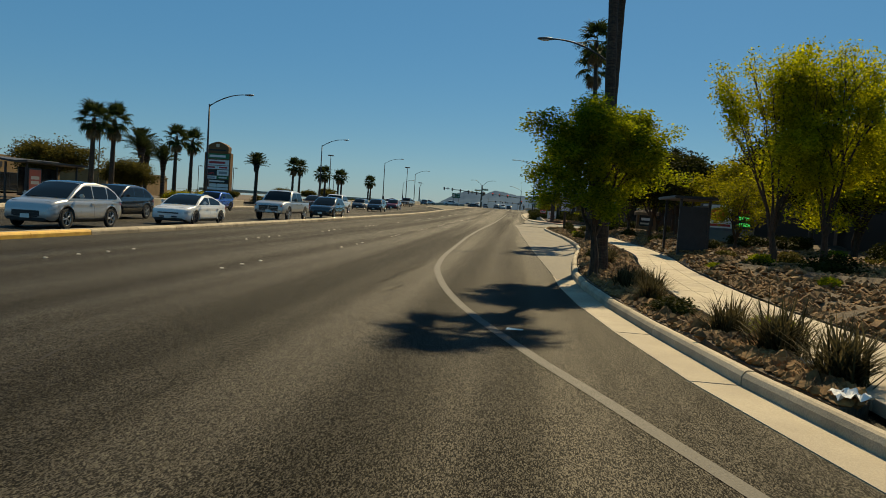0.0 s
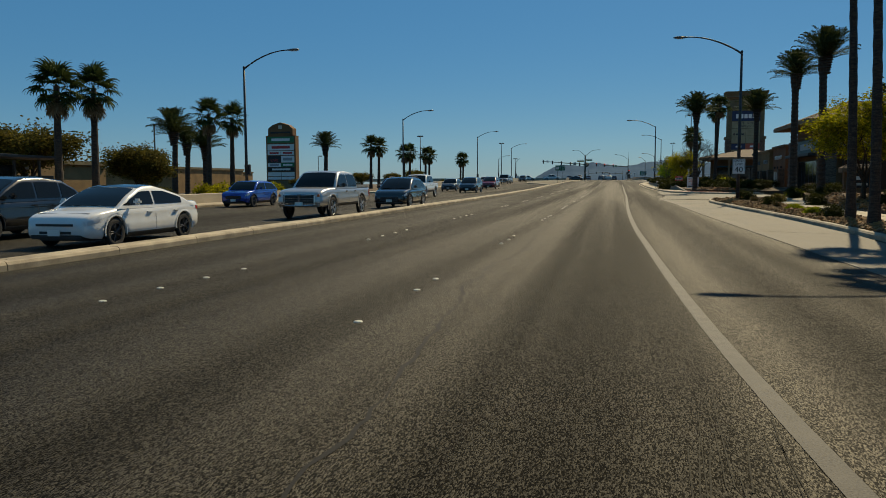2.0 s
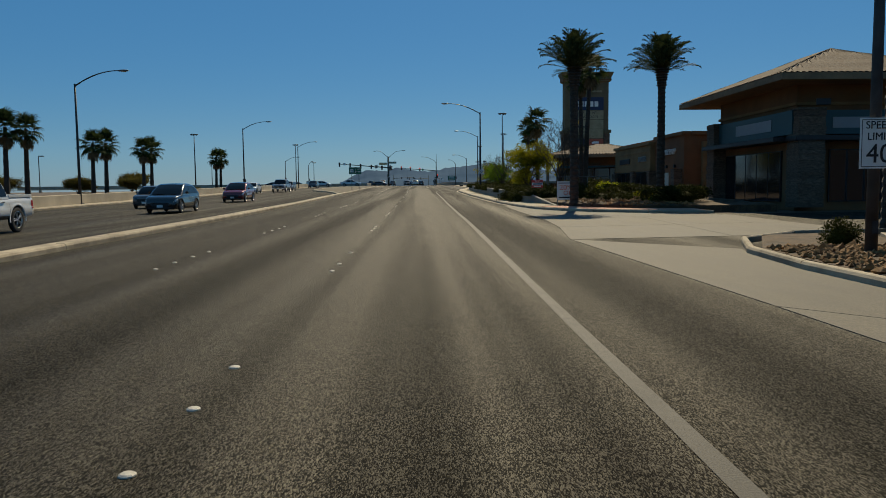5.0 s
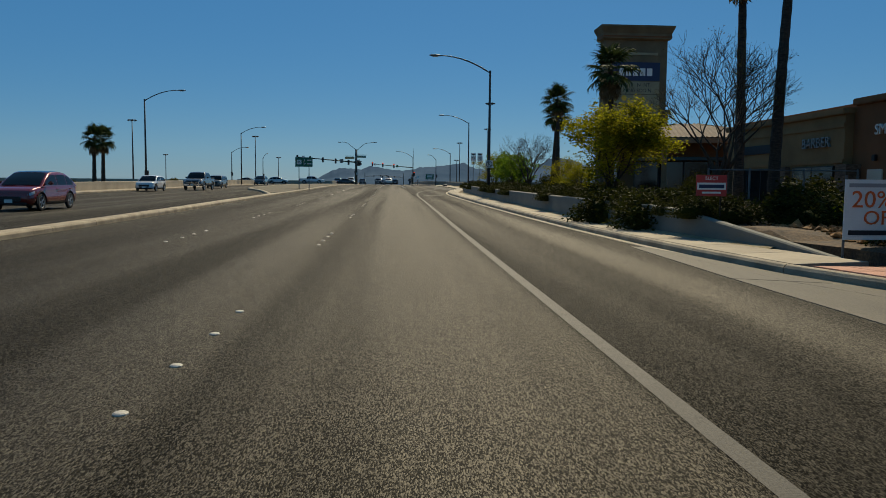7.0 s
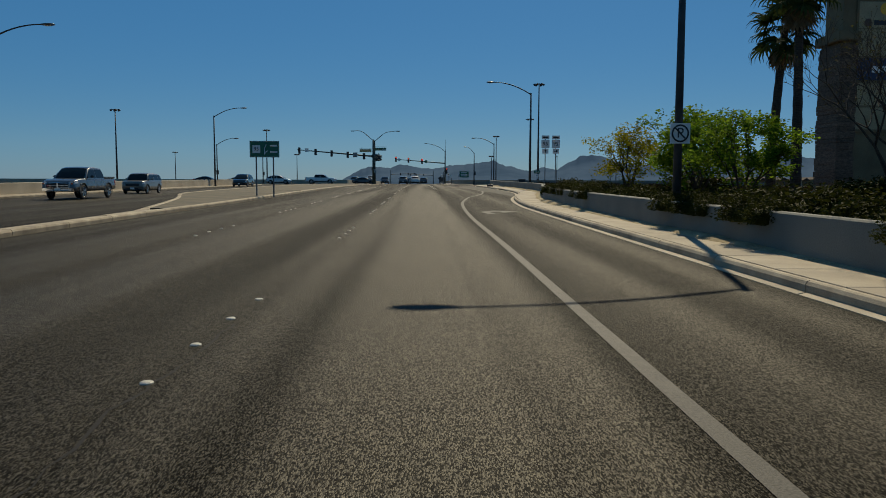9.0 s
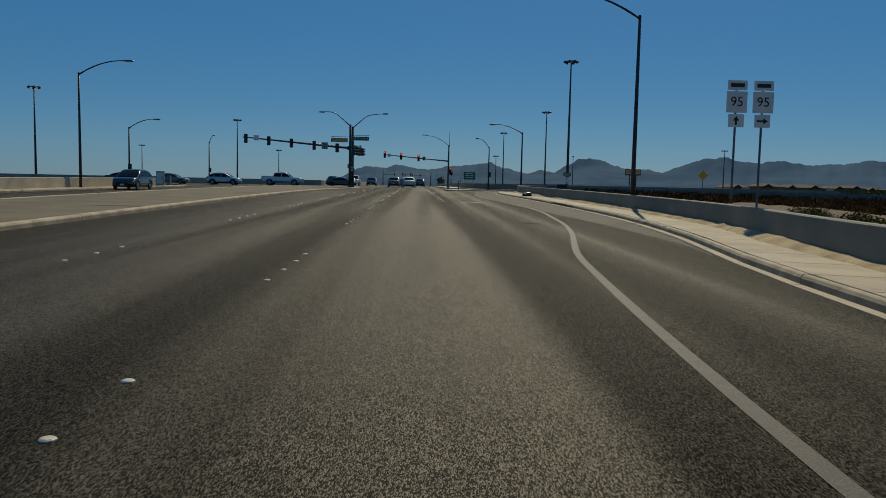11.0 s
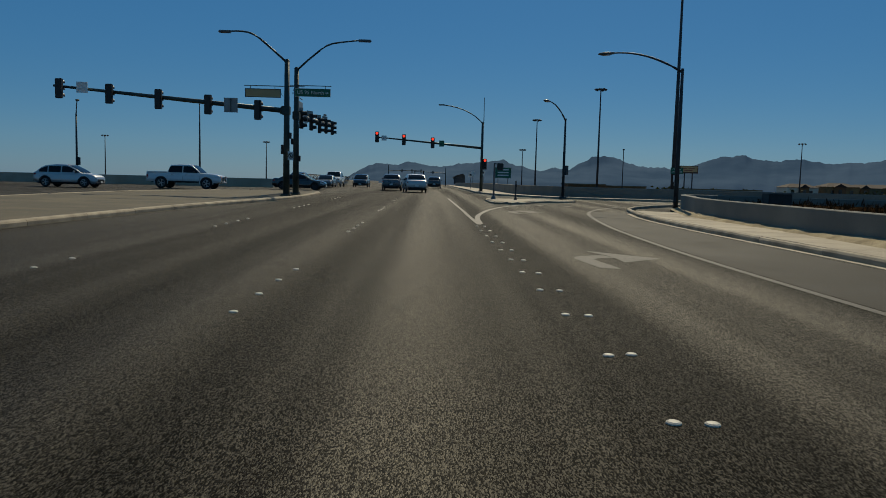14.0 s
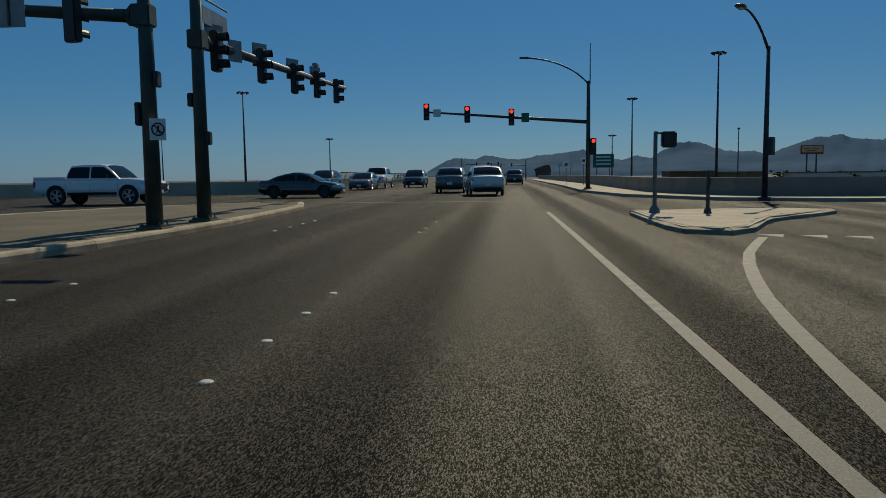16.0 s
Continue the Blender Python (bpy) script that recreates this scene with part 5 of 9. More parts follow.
# freeway entrance signs
fe = thing("freeway_sign", (25.0, 284.5, gz(284.5) - 0.4), "green freeway entrance sign above a white route plate", "road sign")
part("post", tube(bmesh.new(), [(0, 0.04, -0.3), (0, 0.04, 3.4)], [0.05, 0.05], 6), STEEL, fe)
p = plate(fe, "panel", 0, 3.15, 1.3, 0.62, SIGN_GREEN, y=-0.02)
lettering("FREEWAY", 0.2, SIGN_WHITE, p, Matrix.Translation((0, -0.03, 3.28)))
lettering("ENTRANCE", 0.2, SIGN_WHITE, p, Matrix.Translation((0, -0.03, 3.03)))
p = plate(fe, "shield_plate", 0, 2.35, 0.66, 0.66, SIGN_WHITE, y=-0.02)
lettering("95", 0.4, INK, p, Matrix.Translation((0, -0.03, 2.35)))
p = plate(fe, "arrow_plate", 0, 1.8, 0.5, 0.36, SIGN_WHITE, y=-0.02)
bm = bmesh.new()
tube(bm, [(-0.12, -0.03, 1.9), (0.12, -0.03, 1.7)], [0.03, 0.03], 5)
part("arrow", bm, INK, p)
gsn = thing("guide_sign", at(11.6, 330, 0.0), "green guide sign on two posts beyond the junction", "road sign")
for x in (-0.8, 0.8):
    part("post", boxed(x - 0.05, x + 0.05, 0.02, 0.1, -0.3, 2.4), STEEL, gsn)
p = sign_panel(gsn, 2.6, 1.7, 2.7, SIGN_GREEN, y=0.0)
for z in (3.2, 2.75, 2.3):
    part("word_bar", boxed(-0.9, 0.9, -0.012, -0.008, z - 0.1, z + 0.1), SIGN_WHITE, p)
for x, y, w, h, m_, lab in ((9.5, 380, 0.8, 0.9, SIGN_WHITE, "small white sign on a post"), (14, 410, 0.8, 0.9, SIGN_WHITE, "small white sign on a post")):
    t = thing("road_sign", at(x, y, -0.2), lab, "road sign", "far signs")
    part("post", tube(bmesh.new(), [(0, 0.05, -0.6), (0, 0.05, 3.6)], [0.06, 0.06], 6), STEEL, t)
    plate(t, "panel", 0, 3.3, w, h, m_)
dia = thing("warning_sign", at(36.1, 253.0, 0.15), "yellow diamond warning sign on a post", "road sign")
part("post", tube(bmesh.new(), [(0, 0.05, -0.6), (0, 0.05, 2.9)], [0.04, 0.04], 6), STEEL, dia)
bm = boxed(-0.45, 0.45, -0.01, 0.01, -0.45, 0.45)
bmesh.ops.rotate(bm, verts=bm.verts, matrix=Matrix.Rotation(radians(45), 3, "Y"))
bmesh.ops.translate(bm, verts=bm.verts, vec=(0, 0, 2.45))
part("panel", bm, SIGN_YELLOW, dia)

FASCIA_DARK = paint("brown_frame_paint", (0.09, 0.05, 0.03), 0.6)
RED_BROWN = paint("faded_letter_red", (0.25, 0.1, 0.06), 0.6)
bb = thing("billboard", (85.3, 456.3, 2.0), "distant faded tan roadside billboard on two dark posts", "billboard")
for a in (-1.3, 1.3):
    part("post", tube(bmesh.new(), [(a, 0.3, -6), (a, 0.3, 7.0)], [0.2, 0.2], 8), POLE_DARK, bb)
part("frame", boxed(-3.1, 3.1, 0.0, 0.35, 6.5, 9.0, bevel=0.04), FASCIA_DARK, bb)
part("panel", boxed(-2.8, 2.8, -0.06, 0.0, 7.0, 8.8), SIGN_TAN, bb)
for x0, x1, z in ((-2.2, -0.6, 8.1), (-0.2, 1.9, 8.1), (-1.6, 1.2, 7.5)):
    part("word_bar", boxed(x0, x1, -0.08, -0.065, z - 0.15, z + 0.15), RED_BROWN, bb)


from mathutils.bvhtree import BVHTree

# ---- plants ----
BARK = mat("palm_bark", (0.026, 0.018, 0.012), (0.07, 0.05, 0.033), rough=0.95, scale=5, fine=22, bump=0.8, amount=0.4, stretch=(1, 1, 5))
WOOD = mat("tree_bark", (0.03, 0.02, 0.012), (0.075, 0.05, 0.03), rough=0.95, scale=8, fine=40, bump=0.7, amount=0.35, stretch=(3, 3, 0.6))
FROND = leafy("palm_frond", (0.016, 0.028, 0.008), (0.05, 0.068, 0.02), through=0.2)
DATE_FROND = leafy("date_frond", (0.028, 0.04, 0.014), (0.075, 0.092, 0.035), through=0.22)
DEAD = leafy("dead_frond", (0.12, 0.085, 0.045), (0.2, 0.15, 0.085), through=0.15)
LEAF = leafy("green_leaf", (0.07, 0.11, 0.005), (0.34, 0.36, 0.014), through=0.6)
LEAF_FRESH = leafy("fresh_leaf", (0.14, 0.17, 0.006), (0.5, 0.48, 0.018), through=0.62)
LEAF_YELLOW = leafy("spring_leaf", (0.1, 0.105, 0.005), (0.34, 0.31, 0.014), through=0.55)
LEAF_DARK = leafy("dark_leaf", (0.01, 0.014, 0.003), (0.046, 0.05, 0.009), through=0.3)
LEAF_GREEN = leafy("clear_green_leaf", (0.045, 0.1, 0.006), (0.2, 0.29, 0.02), through=0.55)
LEAF_OLIVE = leafy("olive_leaf", (0.045, 0.042, 0.01), (0.15, 0.125, 0.026), through=0.4)
LEAF_RUST = leafy("rust_leaf", (0.17, 0.085, 0.025), (0.3, 0.16, 0.05), through=0.35)
STRAW = leafy("dry_grass", (0.035, 0.032, 0.014), (0.13, 0.105, 0.05), through=0.3)


def fan_leaf(seed):
    """A fan palm leaf: a stalk and a pleated, split fan with drooping tips; it grows along +x."""
    r = random.Random(seed)
    vs, fs = [], []
    L = 0.75
    vs += [(0, -0.015, 0), (0, 0.015, 0), (L, 0.012, 0.1), (L, -0.012, 0.1)]
    fs.append((0, 1, 2, 3))
    n = 17
    for i in range(n):
        a = radians(-115 + 230 * i / (n - 1))
        ln = (0.62 + 0.16 * math.cos(a)) * r.uniform(0.88, 1.08)
        w = 0.05
        ca, sa = math.cos(a), math.sin(a)
        b = len(vs)
        z0 = 0.1
        for d, hw, dz in ((0.02, 0.012, 0), (ln * 0.55, w, 0.03), (ln * 0.85, w * 0.6, -0.04), (ln, 0.004, -0.16 - r.uniform(0, 0.1))):
            for s in (-1, 1):
                vs.append((L + ca * d - sa * hw * s, sa * d + ca * hw * s, z0 + dz + (0.012 if (i + (s > 0)) % 2 else -0.012)))
        fs += [(b + 2 * k, b + 2 * k + 1, b + 2 * k + 3, b + 2 * k + 2) for k in range(3)]
    return mesh_of("fan_leaf", vs, fs)


def feather_leaf(seed, L=2.6):
    """A date palm frond: an arching midrib with two rows of narrow leaflets, along +x."""
    r = random.Random(seed)
    vs, fs = [], []
    n = 26
    pts = [Vector((L * (t - 0.12 * t ** 3), 0, 0.6 * t * L * 0.35 - 0.62 * t ** 2.6 * L * 0.35)) for t in (i / n for i in range(n + 1))]
    for i in range(n):
        a, b = pts[i], pts[i + 1]
        w0, w1 = 0.03 * (1 - i / n) + 0.006, 0.03 * (1 - (i + 1) / n) + 0.006
        k = len(vs)
        vs += [(a.x, -w0, a.z), (a.x, w0, a.z), (b.x, w1, b.z), (b.x, -w1, b.z)]
        fs.append((k, k + 1, k + 2, k + 3))
        if i >= 2:
            for s in (-1, 1):
                for half in (0, 0.5):
                    p = a.lerp(b, half)
                    ln = 0.5 * math.sin(math.pi * min(1, (i + half) / n * 0.86 + 0.14)) * r.uniform(0.85, 1.1) + 0.06
                    k = len(vs)
                    tip = p + Vector((ln * 0.75, s * ln * 0.72, ln * 0.25 - r.uniform(0.02, 0.16)))
                    mid = p.lerp(tip, 0.5) + Vector((0, 0, 0.03))
                    vs += [tuple(p), (mid.x + 0.03, mid.y, mid.z), tuple(tip), (mid.x - 0.03, mid.y - s * 0.012, mid.z)]
                    fs.append((k, k + 1, k + 2, k + 3))
    return mesh_of("frond", vs, fs)


FANS = [fan_leaf(i) for i in range(4)]
FEATHERS = [feather_leaf(i) for i in range(4)]
for me in FANS:
    me.materials.append(FROND)
for me in FEATHERS:
    me.materials.append(DATE_FROND)
DEAD_FANS = []
for me in FANS[:2]:
    c = me.copy()
    c.materials.clear()
    c.materials.append(DEAD)
    DEAD_FANS.append(c)


def leaf_at(me, name, parent, base, az, el, size, roll=0.0, label=""):
    ob = put(name, me, parent=parent, label=label)
    ob.matrix_basis = Matrix.Translation(base) @ Matrix.Rotation(az, 4, "Z") @ Matrix.Rotation(-el, 4, "Y") @ Matrix.Rotation(roll, 4, "X") @ Matrix.Diagonal((size, size, size, 1))
    return ob


def trunk_mesh(h, r0, r1, lean, rings, rough, seed, swell=0.0):
    r = random.Random(seed)
    bm = bmesh.new()
    pts, rad = [], []
    for i in range(rings + 1):
        t = i / rings
        pts.append((lean[0] * t ** 1.6, lean[1] * t ** 1.6, h * t))
        w = r0 + (r1 - r0) * t + swell * math.exp(-((t - 0.95) / 0.06) ** 2)
        if i < 2:
            w *= 1.25 - 0.12 * i
        rad.append(w * (1 + (rough if i % 2 else -rough) + r.uniform(-rough, rough) * 0.4))
    tube(bm, pts, rad, 12)
    return bm


def fan_palm(x, y, h, lean=(0, 0), seed=0, size=1.0, thick=0.2, base=0.15, count=34):
    r = random.Random(seed)
    t = thing("fan_palm", at(x, y, base), "tall fan palm with a slender dark trunk and a shaggy crown", "palm tree", "fan palms", r.uniform(0, 6.28))
    c, s = math.cos(-t.rotation_euler[2]), math.sin(-t.rotation_euler[2])
    lean = (lean[0] * c - lean[1] * s, lean[0] * s + lean[1] * c)
    part("trunk", trunk_mesh(h, thick, thick * 0.62, lean, max(10, int(h * 3)), 0.045, seed), BARK, t, smooth=False)
    top = Vector((lean[0], lean[1], h))
    for i in range(count):
        u = i / (count - 1)
        el = radians(78 - 125 * u + r.uniform(-10, 10))
        leaf_at(r.choice(FANS), "fan_leaf", t, top + Vector((0, 0, -0.25 * u)), i * 2.399 + r.uniform(-0.2, 0.2), el, size * r.uniform(0.85, 1.1), r.uniform(-0.3, 0.3))
    for i in range(9):
        leaf_at(r.choice(DEAD_FANS), "dead_leaf", t, top + Vector((0, 0, -0.35 - 0.03 * i)), i * 2.399, radians(-72 + r.uniform(-8, 8)), size * r.uniform(0.7, 0.9), label="dry brown hanging leaf")
    return t


def date_palm(x, y, h, seed=0, size=1.0, thick=0.27, base=0.2):
    r = random.Random(seed)
    t = thing("date_palm", at(x, y, base), "date palm with a thick scaly trunk and arching feathery fronds", "palm tree", "date palms", r.uniform(0, 6.28))
    part("trunk", trunk_mesh(h, thick, thick * 0.86, (r.uniform(-0.2, 0.2), r.uniform(-0.2, 0.2)), max(14, int(h * 7)), 0.07, seed, swell=0.1), BARK, t)
    top = Vector((0, 0, h))
    boots = trunk_mesh(1.1, thick * 0.95, thick * 1.75, (0, 0), 14, 0.14, seed + 5)
    bmesh.ops.translate(boots, verts=boots.verts, vec=(0, 0, h - 1.05))
    part("frond_base", boots, BARK, t, "dark stubs of cut fronds under the crown")
    for i in range(84):
        u = i / 83
        el = radians(88 - 84 * u ** 1.3 + r.uniform(-9, 9))
        leaf_at(r.choice(FEATHERS), "frond", t, top + Vector((0, 0, -0.2 * u)), i * 2.399 + r.uniform(-0.2, 0.2), el, size * (0.74 + 0.14 * math.sin(u * 2.4)) * r.uniform(0.9, 1.08), r.uniform(-0.4, 0.4))
    return t


# fan palms beside the near pavement, and further on
for i, (x, y, h, lean) in enumerate(((6.95, 25.2, 10.2, (0.1, -0.1)), (6.45, 20.5, 10.2, (-0.3, 0.1)), (8.05, 41.5, 10.9, (-0.3, 0.2)), (8.35, 44.8, 10.3, (-0.3, 0.1)))):
    fan_palm(x, y, h, lean, seed=10 + i, size=0.95 if i < 2 else 0.85, thick=0.17 if i < 2 else 0.15, count=17 if i < 2 else 22)
for i, (x, y, h) in enumerate(((12.5, 113.0, 9.1), (12.0, 109.5, 9.3), (10.6, 122.8, 6.6), (13.5, 150.0, 6.7), (13.5, 148.0, 7.7))):
    fan_palm(x, y, h, ((-0.15, 0.35)[i % 2], 0), seed=30 + i, size=0.95, base=0.4, count=26)
for i, (x, y, h) in enumerate(((-25.0, 48.8, 5.9), (-25.0, 51.4, 6.1), (-28.0, 67.6, 6.2), (-28.0, 71.0, 6.2), (-29.2, 108.4, 5.6), (-28.8, 110.4, 5.6), (-28.3, 120.4, 5.0), (-28.0, 122.4, 5.1), (-27.9, 131.2, 5.0), (-27.8, 133.2, 5.0), (-27.9, 158.3, 4.8), (-27.8, 160.2, 4.9))):
    fan_palm(x, y, h, (0.1, 0), seed=50 + i, size=0.9, thick=0.21, count=26)
for i, (x, y, h, s) in enumerate(((13.05, 75.2, 8.5, 0.95), (13.7, 70.4, 8.9, 1.05), (8.6, 97.0, 7.7, 1.15), (14.9, 101.2, 8.2, 1.15), (-34.0, 72.6, 5.2, 1.1), (-36.5, 78.5, 4.6, 0.9), (-33.5, 76.5, 4.2, 0.9), (-30.4, 96.2, 5.0, 0.9))):
    date_palm(x, y, h, seed=90 + i, size=s, thick=0.25 if x > 0 else 0.24)


def leaves(pts, per, spread, size, seed, up=0.4):
    """Small bent leaves in clumps round points; vertex and face arrays."""
    rr = np.random.RandomState(seed)
    P = np.repeat(np.array(pts, float), per, 0)
    n = len(P)
    P = P + np.clip(rr.normal(0, spread, (n, 3)), -1.5 * spread, 1.5 * spread) * (1, 1, 0.8)
    a = rr.uniform(0, 2 * np.pi, n)
    d = np.stack([np.cos(a), np.sin(a), rr.uniform(-0.7, up, n)], 1)
    d /= np.linalg.norm(d, axis=1)[:, None]
    side = np.cross(d, rr.normal(0, 1, (n, 3)))
    side /= np.linalg.norm(side, axis=1)[:, None]
    L = size * rr.uniform(0.6, 1.25, n)[:, None]
    V = np.stack([P, P + d * L * 0.5 + side * L * 0.27, P + d * L, P + d * L * 0.5 - side * L * 0.27], 1).reshape(-1, 3)
    F = np.arange(4 * n).reshape(-1, 4)
    return V, F


def from_arrays(name, V, F, material):
    me = bpy.data.meshes.new(name)
    me.vertices.add(len(V))
    me.vertices.foreach_set("co", V.astype(np.float32).ravel())
    me.loops.add(F.size)
    me.loops.foreach_set("vertex_index", F.astype(np.int32).ravel())
    me.polygons.add(len(F))
    me.polygons.foreach_set("loop_start", np.arange(0, F.size, F.shape[1], dtype=np.int32))
    me.update()
    me.materials.append(material)
    return me


def tree_meshes(seed, height, radius, fork, limbs, per, leaf, spread, material, bare=False, low=0.55):
    """Trunk with forking limbs as one mesh, and a crown of leaf clumps set on the twigs as another."""
    r = random.Random(seed)
    bm = bmesh.new()
    tips = []

    def grow(p, d, ln, rad, depth):
        q = p + d * ln
        mid = p.lerp(q, 0.5) + Vector((r.uniform(-1, 1), r.uniform(-1, 1), 0)) * ln * 0.08
        tube(bm, [p, mid, q], [rad, rad * 0.82, rad * 0.62], 7 if depth < 2 else 5, cap=depth == 0)
        if depth >= 2:
            tips.append(tuple(mid))
        if depth >= (6 if bare else 4):
            tips.append(tuple(q))
            return
        for k in range((3 if bare and depth > 2 else r.choice((2, 3))) if depth else limbs):
            az = 2 * math.pi * (k / (limbs if depth == 0 else 2.6)) + r.uniform(-0.6, 0.6)
            tilt = r.uniform(0.35, 0.75) if depth == 0 else r.uniform(0.3, 0.85)
            side = Vector((math.cos(az), math.sin(az), 0))
            nd = (d * math.cos(tilt) + side * math.sin(tilt) + Vector((0, 0, 0.12))).normalized()
            grow(q, nd, ln * (r.uniform(0.62, 0.85) if depth else r.uniform(0.55, 0.75) * (height - fork) / fork * 0.72), rad * (0.6 if bare else 0.6), depth + 1)
    grow(Vector((0, 0, -0.1)), Vector((r.uniform(-0.06, 0.06), r.uniform(-0.06, 0.06), 1)).normalized(), fork, 0.025 * height + 0.02, 0)
    z = [t[2] for t in tips]
    w = max(math.hypot(t[0], t[1]) for t in tips)
    sx, sz = radius / w * 0.95, (height - spread - fork) / (max(z) - fork)
    for v in bm.verts:
        k = min(1, max(0, (v.co.z - fork * 0.8) / fork))
        v.co.x *= 1 + (sx - 1) * k
        v.co.y *= 1 + (sx - 1) * k
        if v.co.z > fork:
            v.co.z = fork + (v.co.z - fork) * sz
    me = bpy.data.meshes.new("trunk")
    bm.to_mesh(me)
    bm.free()
    me.materials.append(WOOD)
    tips = [(a * sx, b * sx, fork + (c - fork) * sz if c > fork else c) for a, b, c in tips]
    tips = [t for t in tips if t[2] > height * low * 0.6]
    rr = random.Random(seed + 1)
    tips = [t for t in tips if rr.random() > 0.12]
    if not bare:
        # lumps of foliage round the limbs, with sprigs standing out of them
        c, hz = (fork * 1.25 + height) / 2, (height - fork * 1.25) / 2
        lumps = []
        for k in range(17):
            d = Vector((rr.gauss(0, 1), rr.gauss(0, 1), rr.gauss(0.15, 0.9))).normalized()
            u, size = rr.uniform(0.4, 0.78), rr.uniform(0.2, 0.38)
            lumps.append((d * u, size))
        want = int(len(tips) * 1.7)
        for k in range(want):
            q0, size = lumps[k % len(lumps)]
            d = Vector((rr.gauss(0, 1), rr.gauss(0, 1), rr.gauss(0, 1))).normalized()
            q = q0 + d * size * rr.uniform(0.1, 1.0) ** 0.45
            tips.append((q.x * radius, q.y * radius, c + q.z * hz))
        for k in range(26):
            q0, size = lumps[rr.randrange(len(lumps))]
            d = (q0.normalized() + Vector((rr.gauss(0, 0.45), rr.gauss(0, 0.45), abs(rr.gauss(0.35, 0.3))))).normalized()
            for u in (0.7, 0.95, 1.15, 1.35):
                q = q0 + d * size * u * rr.uniform(0.95, 1.1)
                tips.append((q.x * radius, q.y * radius, c + q.z * hz))
    V, F = leaves(tips, max(1, per), spread, leaf, seed)
    return me, from_arrays("crown", V, F, material)


TREES = {
    "green": tree_meshes(1, 5.15, 2.1, 1.2, 5, 95, 0.088, 0.15, LEAF),
    "tall_green": tree_meshes(2, 8.3, 3.6, 1.35, 6, 56, 0.14, 0.26, LEAF_FRESH),
    "lime": tree_meshes(3, 5.6, 2.3, 1.2, 5, 34, 0.14, 0.23, LEAF_YELLOW),
    "airy": tree_meshes(4, 4.6, 2.35, 0.9, 6, 10, 0.13, 0.15, LEAF_YELLOW),
    "golden": tree_meshes(10, 4.7, 2.4, 0.9, 6, 30, 0.12, 0.17, LEAF_YELLOW),
    "open_green": tree_meshes(9, 4.6, 2.4, 0.9, 6, 16, 0.15, 0.14, LEAF_GREEN),
    "dark": tree_meshes(5, 5.6, 2.5, 1.7, 5, 22, 0.2, 0.3, LEAF_DARK),
    "rust": tree_meshes(6, 4.2, 2.2, 1.3, 5, 28, 0.15, 0.22, LEAF_RUST),
    "olive": tree_meshes(7, 3.8, 2.3, 1.0, 6, 26, 0.15, 0.24, LEAF_OLIVE),
    "bare": tree_meshes(8, 5.0, 2.5, 1.2, 6, 1, 0.04, 0.08, LEAF_OLIVE, bare=True),
}
TREE_WORDS = {"green": "small round tree in fresh green leaf", "tall_green": "young tree with airy bright green foliage", "lime": "bushy tree in yellow-green spring leaf", "airy": "open tree with sparse yellow spring leaves", "golden": "full round tree in golden-green spring leaf", "open_green": "open tree with sparse bright green leaves",
              "dark": "dense dark green shade tree", "rust": "small tree with rusty orange leaves", "olive": "broad olive-brown bushy tree", "bare": "bare branching tree with hardly a leaf"}


def tree(kind, x, y, scale=1.0, rz=0.0, base=0.2, squash=1.0):
    t = thing("tree", at(x, y, base), TREE_WORDS[kind], "tree", "street trees", rz)
    t.scale = (scale, scale, scale * squash)
    put("trunk", TREES[kind][0], parent=t)
    put("crown", TREES[kind][1], parent=t)
    return t


for i, (k, x, y, s) in enumerate((
        ("green", 6.05, 18.4, 0.85), ("tall_green", 13.4, 28.2, 0.74), ("tall_green", 15.0, 27.7, 0.74), ("airy", 14.5, 36.6, 0.85), ("lime", 16.7, 45.7, 0.95), ("dark", 12.3, 46.5, 0.95), ("dark", 15.0, 53.0, 1.1), ("tall_green", 20.5, 38.0, 0.85),
        ("lime", 12.6, 58.0, 1.0), ("lime", 15.2, 61.0, 0.95), ("dark", 18.5, 58.0, 1.0), ("tall_green", 21.0, 26.0, 0.9), ("dark", 24.0, 46.0, 1.1), ("dark", 19.5, 41.0, 1.15), ("dark", 23.0, 37.5, 1.3), ("dark", 21.0, 52.0, 1.3), ("dark", 25.0, 31.0, 1.25), ("dark", 17.0, 64.0, 1.2),
        ("golden", 8.75, 116.4, 1.0), ("bare", 10.1, 109.0, 1.22), ("airy", 9.6, 125.0, 0.5), ("airy", 9.8, 129.0, 0.58), ("bare", 8.7, 134.6, 0.9),
        ("open_green", 9.0, 142.0, 0.68), ("open_green", 9.2, 146.0, 0.78), ("airy", 8.9, 153.0, 0.78),
        ("rust", -33.0, 46.5, 1.0), ("olive", -30.5, 53.0, 1.25), ("olive", -28.2, 59.5, 1.0), ("olive", -30.0, 62.5, 0.8), ("rust", -36.5, 44.0, 0.9), ("olive", -31.5, 111.5, 0.62), ("olive", -31.0, 123.5, 0.6), ("olive", -30.5, 135.0, 0.6), ("olive", -32.0, 140.0, 0.75), ("olive", -31.0, 90.0, 0.4))):
    tree(k, x, y, s, rz=i * 1.7, squash=1.27 if k == "tall_green" and s < 0.8 else 1.0)


